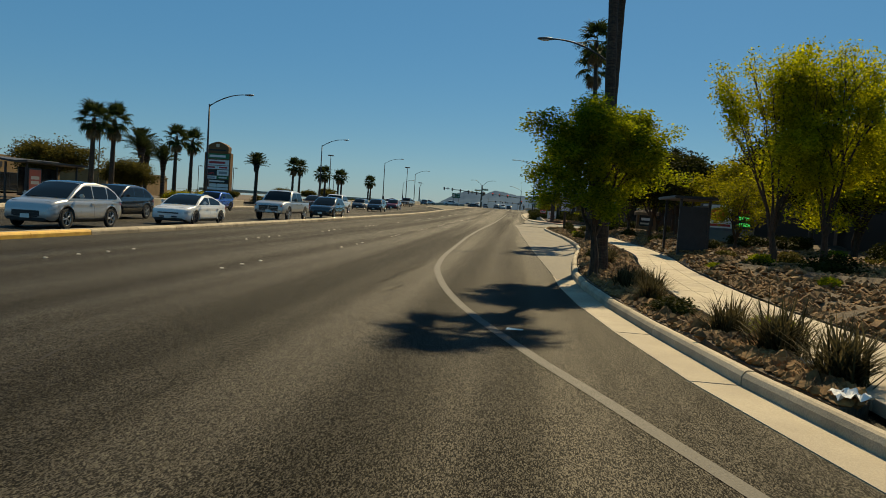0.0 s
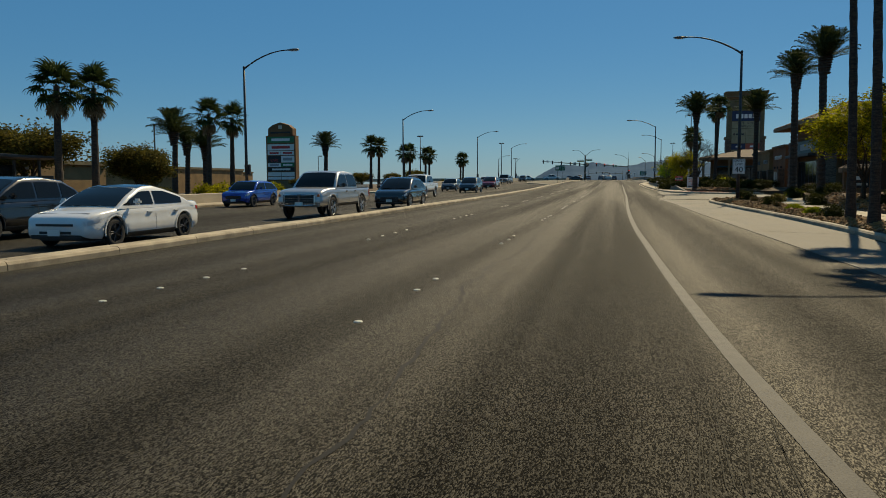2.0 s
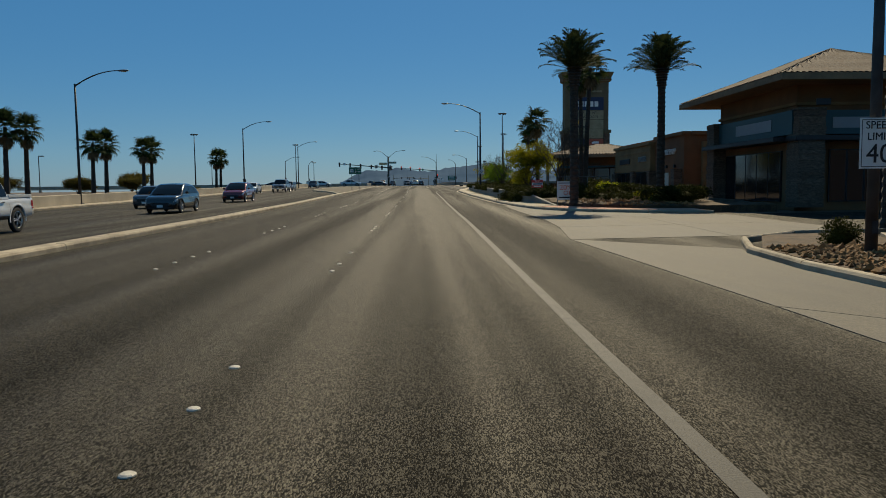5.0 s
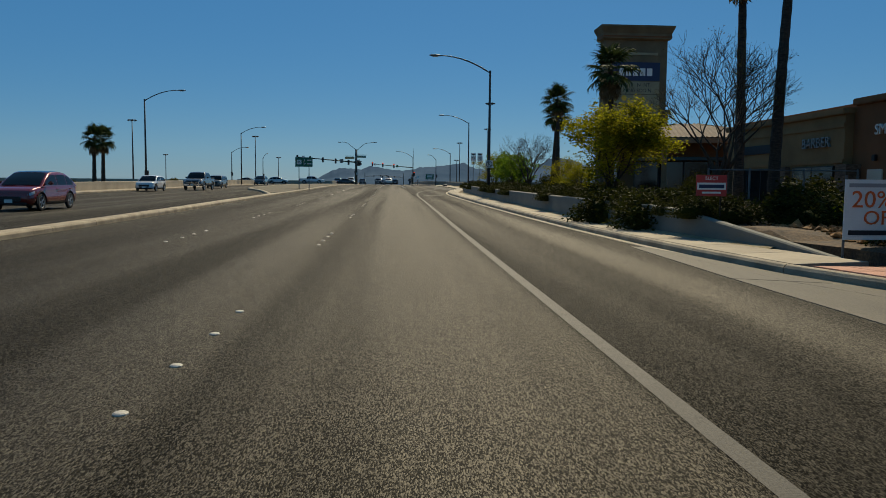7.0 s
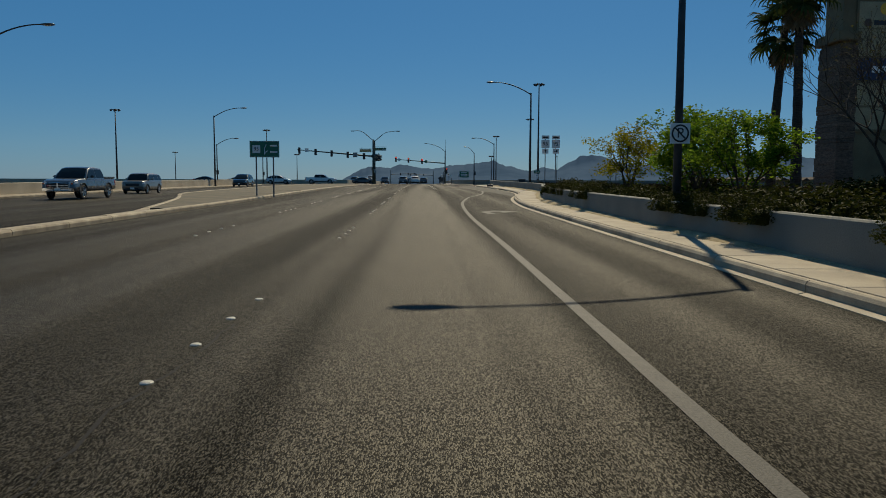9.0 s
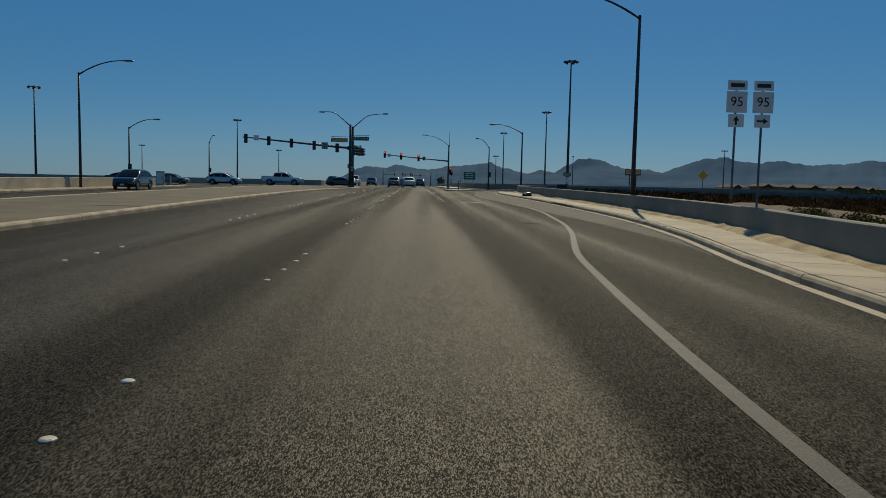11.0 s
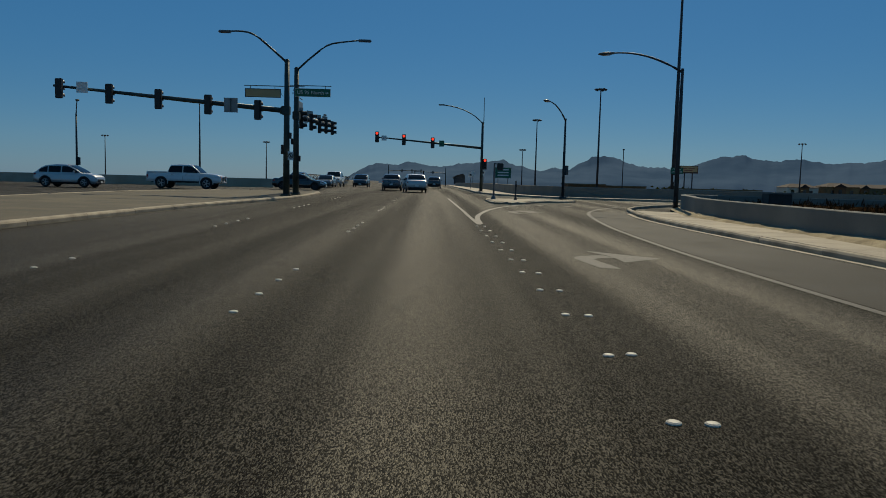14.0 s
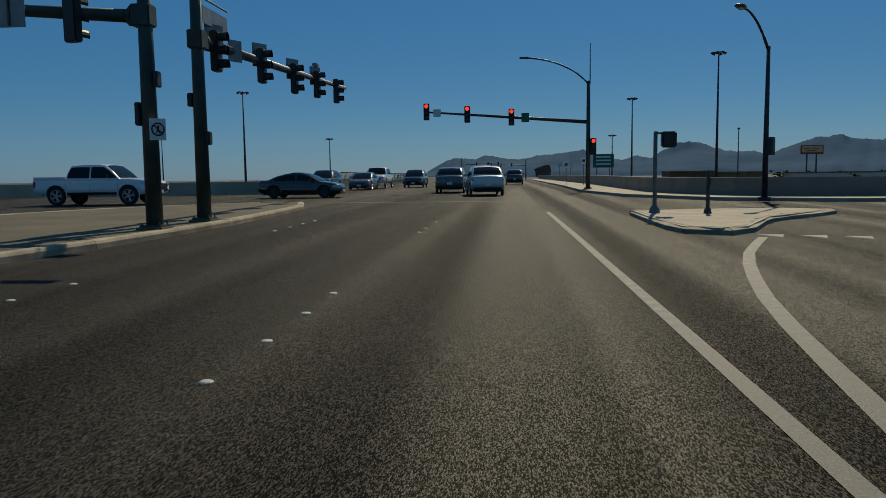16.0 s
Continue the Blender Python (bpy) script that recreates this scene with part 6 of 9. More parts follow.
def shrub_mesh(seed, material, n=60, per=12, leaf=0.08, flat=0.75, boxy=False):
    rr = np.random.RandomState(seed)
    P = rr.normal(0, 1, (n * 2, 3))
    P /= np.linalg.norm(P, axis=1)[:, None]
    if boxy:
        P = np.sign(P) * np.abs(P) ** 0.5
        P /= np.abs(P).max(1)[:, None] * 0.5 + 0.5
    P = P[P[:, 2] > -0.25][:n] * rr.uniform(0.72, 1.0, (min(n, (P[:, 2] > -0.25).sum()), 1))
    P[:, 2] = (P[:, 2] + 0.25) * flat
    P[:, :2] *= 0.9
    V, F = leaves(P, per, 0.13, leaf * 1.6, seed, up=0.8)
    V[:, 2] = np.maximum(V[:, 2], -0.02)
    return from_arrays("foliage", V, F, material)


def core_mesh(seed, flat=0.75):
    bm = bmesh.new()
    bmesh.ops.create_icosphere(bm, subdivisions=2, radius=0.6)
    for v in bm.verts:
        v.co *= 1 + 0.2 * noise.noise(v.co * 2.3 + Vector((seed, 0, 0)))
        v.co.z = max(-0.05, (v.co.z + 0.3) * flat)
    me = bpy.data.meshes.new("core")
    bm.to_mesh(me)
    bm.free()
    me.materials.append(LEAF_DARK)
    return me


SHRUBS = {"dark": shrub_mesh(1, LEAF_DARK, 160, 15, 0.066), "green": shrub_mesh(2, LEAF, 130, 22, 0.085), "olive": shrub_mesh(3, LEAF_OLIVE, 110, 20, 0.08), "lime": shrub_mesh(4, LEAF_YELLOW, 110, 20, 0.08), "hedge": shrub_mesh(5, LEAF_DARK, 170, 16, 0.08, boxy=True)}
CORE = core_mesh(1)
SHRUB_WORDS = {"dark": "dense dark green shrub in the gravel bed", "green": "low bright green shrub in the gravel bed", "olive": "low grey-olive desert shrub in gravel", "lime": "low yellow-green shrub in gravel", "hedge": "clipped dark green hedge bush"}


def shrub(kind, x, y, r, h, rz=0.0, base=0.17):
    t = thing("shrub", at(x, y, base), SHRUB_WORDS[kind], "shrub", "shrubs", rz)
    t.scale = (r, r, h)
    put("foliage", SHRUBS[kind], parent=t)
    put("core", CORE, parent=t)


sr = random.Random(5)
for k, x, y, r, h in (("dark", 8.7, 66.4, 0.5, 0.65), ("dark", 9.0, 70.6, 0.45, 0.6), ("olive", 9.7, 63.0, 0.5, 0.5), ("dark", 10.6, 58.5, 0.55, 0.6), ("dark", 8.3, 58.0, 0.4, 0.5), ("green", 8.2, 52.0, 0.4, 0.3), ("dark", 11.8, 52.5, 0.6, 0.6),
                      ("dark", 12.0, 64.0, 0.7, 0.7), ("dark", 13.2, 66.0, 0.8, 0.9), ("dark", 11.6, 68.0, 0.6, 0.7), ("green", 12.4, 71.5, 0.6, 0.5), ("hedge", 14.0, 73.0, 0.8, 0.8), ("hedge", 15.6, 73.0, 0.8, 0.85), ("dark", 16.8, 66.0, 0.8, 0.8),
                      ("green", 10.4, 24.0, 0.35, 0.28), ("green", 7.6, 10.2, 0.4, 0.28), ("dark", 6.65, 12.0, 0.42, 0.3), ("dark", 13.0, 22.0, 0.9, 0.75), ("dark", 15.5, 20.5, 1.0, 0.9), ("dark", 17.5, 23.0, 1.1, 1.0), ("olive", 12.0, 29.0, 0.5, 0.4), ("dark", 13.4, 37.0, 0.7, 0.6),
                      ("dark", 18.5, 30.0, 1.2, 1.1), ("olive", 16.5, 27.0, 0.6, 0.5), ("green", 11.6, 18.5, 0.3, 0.25), ("dark", 6.9, 25.6, 0.45, 0.45), ("dark", 7.4, 29.5, 0.45, 0.4), ("dark", 8.0, 45.5, 0.5, 0.5), ("green", 8.1, 48.5, 0.4, 0.3), ("dark", 11.6, 40.5, 0.6, 0.6),
                      ("hedge", 19.0, 27.5, 1.1, 1.1), ("hedge", 20.8, 29.2, 1.2, 1.3), ("hedge", 16.2, 40.6, 0.9, 0.8), ("hedge", 18.0, 39.6, 1.0, 0.9), ("green", 18.4, 35.0, 0.6, 0.5), ("dark", 11.2, 22.6, 0.55, 0.4), ("green", 12.4, 26.2, 0.5, 0.45), ("olive", 14.2, 28.8, 0.6, 0.5), ("hedge", 10.6, 98.6, 1.0, 1.0), ("hedge", 12.0, 100.2, 1.0, 1.1), ("dark", 9.6, 99.6, 0.8, 0.8), ("hedge", 12.6, 94.0, 1.0, 0.9), ("hedge", 14.2, 95.0, 1.0, 1.0), ("hedge", 10.9, 96.2, 0.8, 0.75), ("lime", 12.4, 94.2, 0.7, 0.45), ("hedge", 13.9, 96.6, 1.0, 0.9), ("hedge", 15.4, 97.4, 1.0, 0.9),
                      ("dark", 9.9, 104.0, 1.1, 1.1), ("dark", 8.4, 105.5, 1.0, 1.0), ("dark", 11.0, 106.0, 1.3, 1.3), ("hedge", 13.4, 102.0, 1.1, 1.0), ("lime", 13.2, 99.0, 0.9, 0.7), ("green", 12.6, 105.0, 1.2, 1.2)):
    shrub(k, x, y, r, h, sr.uniform(0, 6.28), base=0.3 if x > 11 else 0.17)
# a dark hedge behind the low wall, with clumps that hang over its top
y = 104.5
while y < 178:
    wx = float(np.interp(y, [p[1] for p in WR], [p[0] for p in WR]))
    r = sr.uniform(0.75, 1.1) * (1 if y < 165 else 0.65)
    shrub("dark", wx + 0.35 + r + sr.uniform(-0.1, 0.3), y, r, r * sr.uniform(0.75, 1.0), sr.uniform(0, 6.28), base=0.42)
    if y < 170 and sr.random() < 0.45:
        q = sr.uniform(0.4, 0.62) * (1 if y < 165 else 0.7)
        shrub("dark", wx + 0.12, y + sr.uniform(-0.5, 0.5), q, q * 0.9, sr.uniform(0, 6.28), base=0.62 if y < 165 else 0.4)
    y += sr.uniform(0.9, 1.4) * (1 if y < 165 else 1.6)
for i in range(16):
    shrub("dark", sr.uniform(9.5, 14.5), 106 + i * 2.8, sr.uniform(0.8, 1.4), sr.uniform(0.8, 1.5), sr.uniform(0, 6.28), base=0.5)
# two that lean out over the pavement
shrub("dark", 6.85, 110.2, 1.25, 1.25, 0.3, base=0.1)
shrub("dark", 7.15, 106.9, 1.25, 1.25, 2.0, base=0.1)
for i in range(10):
    shrub(sr.choice(("olive", "dark")), sr.uniform(-33, -28.5), 98 + i * 13 + sr.uniform(-3, 3), sr.uniform(0.7, 1.2), sr.uniform(0.6, 1.1), sr.uniform(0, 6.28))
for i in range(9):
    shrub("lime", -26.3 - sr.uniform(0, 0.8), 64.5 + i * 1.3, sr.uniform(0.7, 1.0), sr.uniform(0.9, 1.3), sr.uniform(0, 6.28))
for x, y in ((-29.5, 70.0), (-31, 66), (-33, 60), (-30.5, 74.5), (-35, 68)):
    shrub("olive", x, y, sr.uniform(0.8, 1.3), sr.uniform(0.7, 1.2), sr.uniform(0, 6.28))


def tuft_mesh(seed):
    r = random.Random(seed)
    vs, fs = [], []
    for i in range(420):
        a, t = r.uniform(0, 6.283), r.uniform(0.0, 1.0) ** 0.7 * 1.05
        ln = r.uniform(0.5, 1.0) * (1 - 0.22 * t)
        bx, by = r.gauss(0, 0.12), r.gauss(0, 0.12)
        d = Vector((math.cos(a) * math.sin(t), math.sin(a) * math.sin(t), math.cos(t)))
        s = Vector((-math.sin(a), math.cos(a), 0)) * 0.011
        p0 = Vector((bx, by, 0))
        p1, p2 = p0 + d * ln * 0.55, p0 + d * ln + Vector((math.cos(a), math.sin(a), -0.6)) * 0.12
        k = len(vs)
        vs += [p0 - s, p0 + s, p1 + s, p1 - s, p2]
        fs += [(k, k + 1, k + 2, k + 3), (k + 3, k + 2, k + 4)]
    me = mesh_of("grass_blades", vs, fs)
    me.materials.append(STRAW)
    return me


TUFTS = [tuft_mesh(i) for i in range(3)]
for i, (x, y, s) in enumerate(((6.95, 10.0, 0.75), (7.2, 8.8, 0.9), (7.35, 7.5, 0.85), (6.5, 16.0, 0.7), (6.75, 14.4, 0.75), (6.6, 13.6, 0.65), (6.9, 16.9, 0.6), (7.0, 23.5, 0.6), (7.5, 26.5, 0.6), (8.4, 62.5, 0.55), (8.1, 55.0, 0.5))):
    ob = put("grass_tuft", TUFTS[i % 3], loc=at(x, y, 0.17), rz=i * 1.1)
    ob.scale = (s, s, s)
    tagged(ob, "dry tuft of ornamental grass in gravel", "grass", "grass tufts")


# loose rocks over the beds
def rocks(name, count, area, seed, lo=0.03, hi=0.11, base=0.17):
    rr = random.Random(seed)
    bv = np.array([(1, 0, 0), (0, 1, 0), (-1, 0, 0), (0, -1, 0), (0.3, 0.2, 1), (0, 0, -1), (-0.5, 0.3, 0.75)], float)
    bf = np.array([(0, 1, 4), (1, 6, 4), (1, 2, 6), (2, 3, 6), (6, 3, 4), (3, 0, 4), (1, 0, 5), (2, 1, 5), (3, 2, 5), (0, 3, 5)])
    V, F, off = [], [], 0
    nr = np.random.RandomState(seed)
    beds = [BVHTree.FromPolygons([v.co[:] for v in o.data.vertices], [p.vertices[:] for p in o.data.polygons]) for o in scene.objects if o.name.split(".")[0] == "planter"]
    for i in range(count):
        x, y = area(rr)
        tops = [h[0].z for h in (b.ray_cast(Vector((x, y, 20)), Vector((0, 0, -1))) for b in beds) if h[0]]
        if not tops:
            continue
        base = max(tops) - gz(y)
        s = rr.uniform(lo, hi) * (1.7 if rr.random() < 0.06 else 1)
        c, sn = math.cos(i), math.sin(i)
        w = bv * (1 + nr.uniform(-0.3, 0.35, (len(bv), 3))) * (s * rr.uniform(0.8, 1.4), s, s * rr.uniform(0.55, 0.95))
        V.append(np.stack([w[:, 0] * c - w[:, 1] * sn + x, w[:, 0] * sn + w[:, 1] * c + y, w[:, 2] + gz(y) + base + s * 0.28], 1))
        F.append(bf + off)
        off += len(bv)
    me = from_arrays(name, np.concatenate(V), np.concatenate(F), ROCK)
    me.shade_flat()
    ob = put(name, me)
    tagged(ob, "loose brown landscaping rocks over the bed", "rocks", kind="stuff")


def strip_area(rr):
    y = rr.uniform(5.5, 70)
    x0 = float(np.interp(y, [6.4, 9.4, 12.8, 17.8, 21.5, 28, 34, 39, 46, 51, 55.5, 61, 66.5, 70], [6.95, 6.52, 6.12, 5.85, 6.0, 6.5, 7.12, 7.38, 7.41, 7.28, 7.03, 6.88, 6.78, 7.05]))
    x1 = float(np.interp(y, [7, 10, 14, 19, 25, 31, 38, 50, 58, 70], [7.25, 7.15, 7.15, 7.45, 8.05, 8.85, 9.05, 9.05, 9.25, 10.3]))
    return rr.uniform(x0, max(x0 + 0.05, x1)), y


def bed_area(rr):
    y = 10 + 55 * rr.random() ** 1.4
    x0 = float(np.interp(y, [2, 10, 14, 19, 25, 31, 38, 50, 58, 68], [9.95, 9.35, 9.15, 9.35, 9.85, 10.55, 10.85, 10.85, 11.05, 12.1]))
    return x0 + 8 * rr.random() ** 1.3, y


rocks("gravel", 13000, strip_area, 1, 0.03, 0.075, 0.16)
rocks("gravel", 21000, bed_area, 2, 0.035, 0.085, 0.3)
rocks("gravel", 3000, lambda rr: (rr.uniform(8.9, 14), rr.uniform(92, 104)), 3, 0.03, 0.1, 0.36)


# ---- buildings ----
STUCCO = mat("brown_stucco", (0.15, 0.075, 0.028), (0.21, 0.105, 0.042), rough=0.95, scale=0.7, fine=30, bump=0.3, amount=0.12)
STUCCO_TAN = mat("tan_stucco", (0.19, 0.115, 0.045), (0.27, 0.165, 0.068), rough=0.95, scale=0.7, fine=30, bump=0.3, amount=0.12)
STUCCO_RED = mat("rust_stucco", (0.15, 0.062, 0.022), (0.21, 0.088, 0.032), rough=0.95, scale=0.7, fine=30, bump=0.3, amount=0.12)
STONE = mat("ledge_stone", (0.07, 0.047, 0.03), (0.165, 0.115, 0.075), rough=0.9, scale=5, fine=25, bump=0.6, amount=0.3, stretch=(1, 1, 3), vary=0.2)
TILE = mat("clay_tile", (0.05, 0.027, 0.014), (0.105, 0.06, 0.032), rough=0.85, scale=3, fine=40, bump=0.3, amount=0.2)
FASCIA = mat("timber_fascia", (0.2, 0.12, 0.06), (0.28, 0.17, 0.085), rough=0.8, scale=2, fine=40, bump=0.2, amount=0.15)
DARK_GLASS = paint("dark_glass", (0.012, 0.015, 0.018), 0.06, spec=0.6)
PANEL_CREAM = paint("cream_panel", (0.6, 0.54, 0.42), 0.5)
PANEL_GREEN = paint("green_panel", (0.02, 0.17, 0.06), 0.45)
# tower panel cream, darkened in the colour for its backlit, shaded face
PANEL_SHADED = mat("shaded_sign_panel", (0.26, 0.22, 0.115), (0.35, 0.3, 0.165), rough=0.55, scale=1.2, fine=20, bump=0.03, amount=0.15)
TEAL = paint("teal_panel", (0.02, 0.07, 0.075), 0.5)
POSTER_RED = paint("poster_red", (0.42, 0.09, 0.045), 0.5)


def hip_roof(t, x0, x1, y0, y1, z0, z1, pitch=0.28, rib=0.3, amp=0.05):
    """Four tiled slopes with rolled ribs running down them, a timber fascia and a soffit below."""
    half = min(x1 - x0, y1 - y0) / 2
    ins = half
    cx0, cx1, cy0, cy1 = x0 + ins, x1 - ins, y0 + ins, y1 - ins
    sides = [((x0, y0), (x1, y0), (cx0, cy0), (cx1, cy0)), ((x1, y1), (x0, y1), (cx1, cy1), (cx0, cy1)), ((x0, y1), (x0, y0), (cx0, cy1), (cx0, cy0)), ((x1, y0), (x1, y1), (cx1, cy0), (cx1, cy1))]
    for a, b, c, d in sides:
        bm = bmesh.new()
        L = math.dist(a, b)
        nu, nv = max(4, int(L / rib) * 2), 6
        grid = []
        for j in range(nv + 1):
            v = j / nv
            row = []
            for i in range(nu + 1):
                u = i / nu
                lo = (a[0] + (b[0] - a[0]) * u, a[1] + (b[1] - a[1]) * u)
                w0, w1 = v * half / L, 1 - v * half / L
                uu = min(max(u, w0), w1)
                k0 = (a[0] + (b[0] - a[0]) * uu, a[1] + (b[1] - a[1]) * uu)
                nx, ny = (c[0] - a[0] + d[0] - b[0]) / 2, (c[1] - a[1] + d[1] - b[1]) / 2
                ln = math.hypot(nx, ny) or 1
                px, py = k0[0] + nx / ln * half * v, k0[1] + ny / ln * half * v
                row.append(bm.verts.new((px, py, z0 + (z1 - z0) * v + (amp if i % 2 else 0) + 0.02 * ((j + 1) % 2))))
            grid.append(row)
        for j in range(nv):
            for i in range(nu):
                try:
                    bm.faces.new((grid[j][i], grid[j][i + 1], grid[j + 1][i + 1], grid[j + 1][i]))
                except ValueError:
                    pass
        bmesh.ops.remove_doubles(bm, verts=bm.verts, dist=0.001)
        part("roof_slope", bm, TILE, t, "ribbed clay tile roof")
    bm = bmesh.new()
    for q in ((x0, x1, y0, y0 + 0.1), (x0, x1, y1 - 0.1, y1), (x0, x0 + 0.1, y0 + 0.1, y1 - 0.1), (x1 - 0.1, x1, y0 + 0.1, y1 - 0.1)):
        box(bm, *q, z0 - 0.32, z0 + 0.0)
    part("fascia", bm, FASCIA, t)
    part("soffit", boxed(x0 + 0.1, x1 - 0.1, y0 + 0.1, y1 - 0.1, z0 - 0.26, z0 - 0.2), FASCIA, t)


def storefront(t, axis, fixed, a, b, z0, z1, n, out):
    """Dark panes in slim frames along a wall; axis 'x' runs along x on the plane y = fixed, out is the way it faces."""
    w = (b - a) / n
    for i in range(n):
        u0, u1 = a + w * i + 0.06, a + w * (i + 1) - 0.06
        f = sorted((fixed, fixed + out * 0.05))
        fr = sorted((fixed, fixed + out * 0.09))
        if axis == "x":
            wd = part("window", boxed(u0 - 0.05, u1 + 0.05, fr[0], fr[1], z0 - 0.05, z1 + 0.05), BLACK, t)
            g = sorted((fixed + out * 0.085, fixed + out * 0.1))
            part("pane", boxed(u0, u1, g[0], g[1], z0, z1), DARK_GLASS, wd)
        else:
            wd = part("window", boxed(fr[0], fr[1], u0 - 0.05, u1 + 0.05, z0 - 0.05, z1 + 0.05), BLACK, t)
            g = sorted((fixed + out * 0.085, fixed + out * 0.1))
            part("pane", boxed(g[0], g[1], u0, u1, z0, z1), DARK_GLASS, wd)


def stone_pier(t, x0, x1, y0, y1, z1):
    """A pier core with courses of ledge stone laid round it."""
    r = random.Random(int(x0 * 7 + y0 * 3))
    core = part("stone_pier", boxed(x0 + 0.03, x1 - 0.03, y0 + 0.03, y1 - 0.03, 0.0, z1 - 0.01), STONE, t, "stacked ledge stone pier")
    z = 0.0
    while z < z1 - 0.05:
        h = min(r.uniform(0.18, 0.34), z1 - z)
        o = r.uniform(0, 0.05)
        part("stone", boxed(x0 - o, x1 + o, y0 - o, y1 + o, z, z + h - 0.015), STONE, core)
        z += h


# corner shop with a tiled hip roof
B = thing("corner_shop", (0, 0, gz(97) + 0.1), "brown stucco shop with tiled hip roof and stone piers", "building")
part("wall", boxed(19.2, 26.0, 92.8, 102.6, -0.3, 6.3), STUCCO, B)
hip_roof(B, 17.2, 27.6, 90.4, 104.6, 6.5, 8.5)
part("sign_band", boxed(18.9, 26.2, 92.3, 92.8, 3.7, 4.9), TEAL, B, "dark teal sign band")
part("sign_band", boxed(18.7, 19.2, 92.3, 102.6, 3.7, 4.9), TEAL, B, "dark teal sign band")
part("word_bar", boxed(20.8, 24.8, 92.27, 92.3, 4.0, 4.55), GREY_BAR, B)
part("word_bar", boxed(18.67, 18.7, 94.5, 99.0, 4.0, 4.6), GREY_BAR, B)
part("canopy", boxed(18.6, 26.4, 91.6, 92.8, 3.35, 3.6, bevel=0.03), BLACK, B)
part("canopy", boxed(18.0, 19.2, 92.8, 102.6, 3.35, 3.6, bevel=0.03), BLACK, B)
part("trim_band", boxed(19.1, 26.1, 92.7, 92.8, 5.2, 5.35), STUCCO_TAN, B)
part("trim_band", boxed(19.1, 19.2, 92.8, 102.7, 5.2, 5.35), STUCCO_TAN, B)
storefront(B, "x", 92.8, 20.9, 24.6, 0.3, 2.9, 4, -1)
storefront(B, "y", 19.2, 94.2, 101.4, 0.3, 2.9, 5, -1)
for q in ((18.8, 20.1, 91.7, 92.9), (24.9, 26.1, 91.7, 92.9), (18.4, 19.3, 101.6, 102.7)):
    stone_pier(B, *q, 5.0)
part("number_plate", boxed(19.6, 20.3, 91.6, 91.7, 5.1, 5.4), INK, B)

# the next block of shops, behind the corner shop
N = thing("shop_block", (0, 0, gz(102) + 0.1), "brown stucco shop block with a stepped parapet", "building")
part("wall", boxed(28.6, 44.0, 99.0, 112.0, -0.5, 6.2), STUCCO, N)
part("facade_bay", boxed(29.4, 36.0, 98.4, 99.0, -0.4, 7.3), STUCCO_TAN, N, "taller tan facade bay")
part("cornice", boxed(29.2, 36.2, 98.2, 99.1, 7.2, 7.5, bevel=0.04), STUCCO_TAN, N)
part("cornice", boxed(36.2, 44.2, 98.8, 99.2, 6.1, 6.35, bevel=0.04), STUCCO_TAN, N)
stone_pier(N, 29.0, 29.9, 98.0, 98.7, 4.6)
storefront(N, "x", 98.4, 30.4, 35.4, 0.2, 2.8, 3, -1)

# strip of shops with their backs to the corner
S = thing("shop_strip", (0, 0, gz(119)), "brown stucco strip of shops with flat parapets", "building")
part("wall", boxed(19.7, 38.0, 110.6, 129.0, -0.8, 4.9), STUCCO_RED, S)
part("cornice", boxed(19.5, 20.2, 110.5, 117.5, 4.8, 5.08, bevel=0.04), STUCCO, S)
part("cornice", boxed(20.2, 38.2, 110.4, 110.9, 4.8, 5.08, bevel=0.04), STUCCO, S)
part("end_bay", boxed(21.0, 32.0, 110.2, 110.6, -0.6, 4.3), STUCCO_TAN, S, "tan banded end wall")
for z in (2.2, 3.3):
    part("trim_band", boxed(20.9, 32.1, 110.13, 110.2, z, z + 0.16), STUCCO_TAN, S)
part("facade_bay", boxed(19.3, 20.1, 117.6, 128.9, -0.4, 4.55), STUCCO_TAN, S, "projecting tan facade bay")
part("cornice", boxed(19.12, 20.2, 117.5, 129.0, 4.45, 4.72, bevel=0.04), STUCCO_TAN, S)
for z in (2.35, 3.9):
    part("trim_band", boxed(19.24, 19.3, 117.6, 128.9, z, z + 0.18), STUCCO_TAN, S)
for y in (111.0, 117.0, 122.0, 128.2):
    stone_pier(S, 19.08, 19.75, y, y + 0.7, 2.3)
storefront(S, "y", 19.3, 118.2, 121.6, 0.1, 2.2, 2, -1)
storefront(S, "y", 19.3, 123.2, 127.8, 0.1, 2.2, 3, -1)
for y in (112.0, 113.9, 115.5):
    d = part("door", boxed(19.63, 19.7, y, y + 0.95, -0.2, 2.05), PANEL_CREAM, S, "plain cream service door")
    part("door_handle", boxed(19.58, 19.63, y + 0.8, y + 0.85, 0.95, 1.15), STEEL, d)
    part("wall_lamp", boxed(19.55, 19.7, y + 0.4, y + 0.6, 2.4, 2.65, bevel=0.02), BLACK, S)
lettering("SMOKE SHOP", 0.62, SIGN_WHITE, S, Matrix.Translation((19.64, 114.2, 3.65)) @ Matrix.Rotation(radians(-90), 4, "Z"), "white channel letters", depth=0.05)
lettering("BARBER", 0.66, SIGN_BACK, S, Matrix.Translation((19.24, 119.7, 3.3)) @ Matrix.Rotation(radians(-90), 4, "Z"), "dull metal channel letters", depth=0.05)
part("word_bar", boxed(19.22, 19.3, 123.6, 127.0, 3.05, 3.5), INK, S)

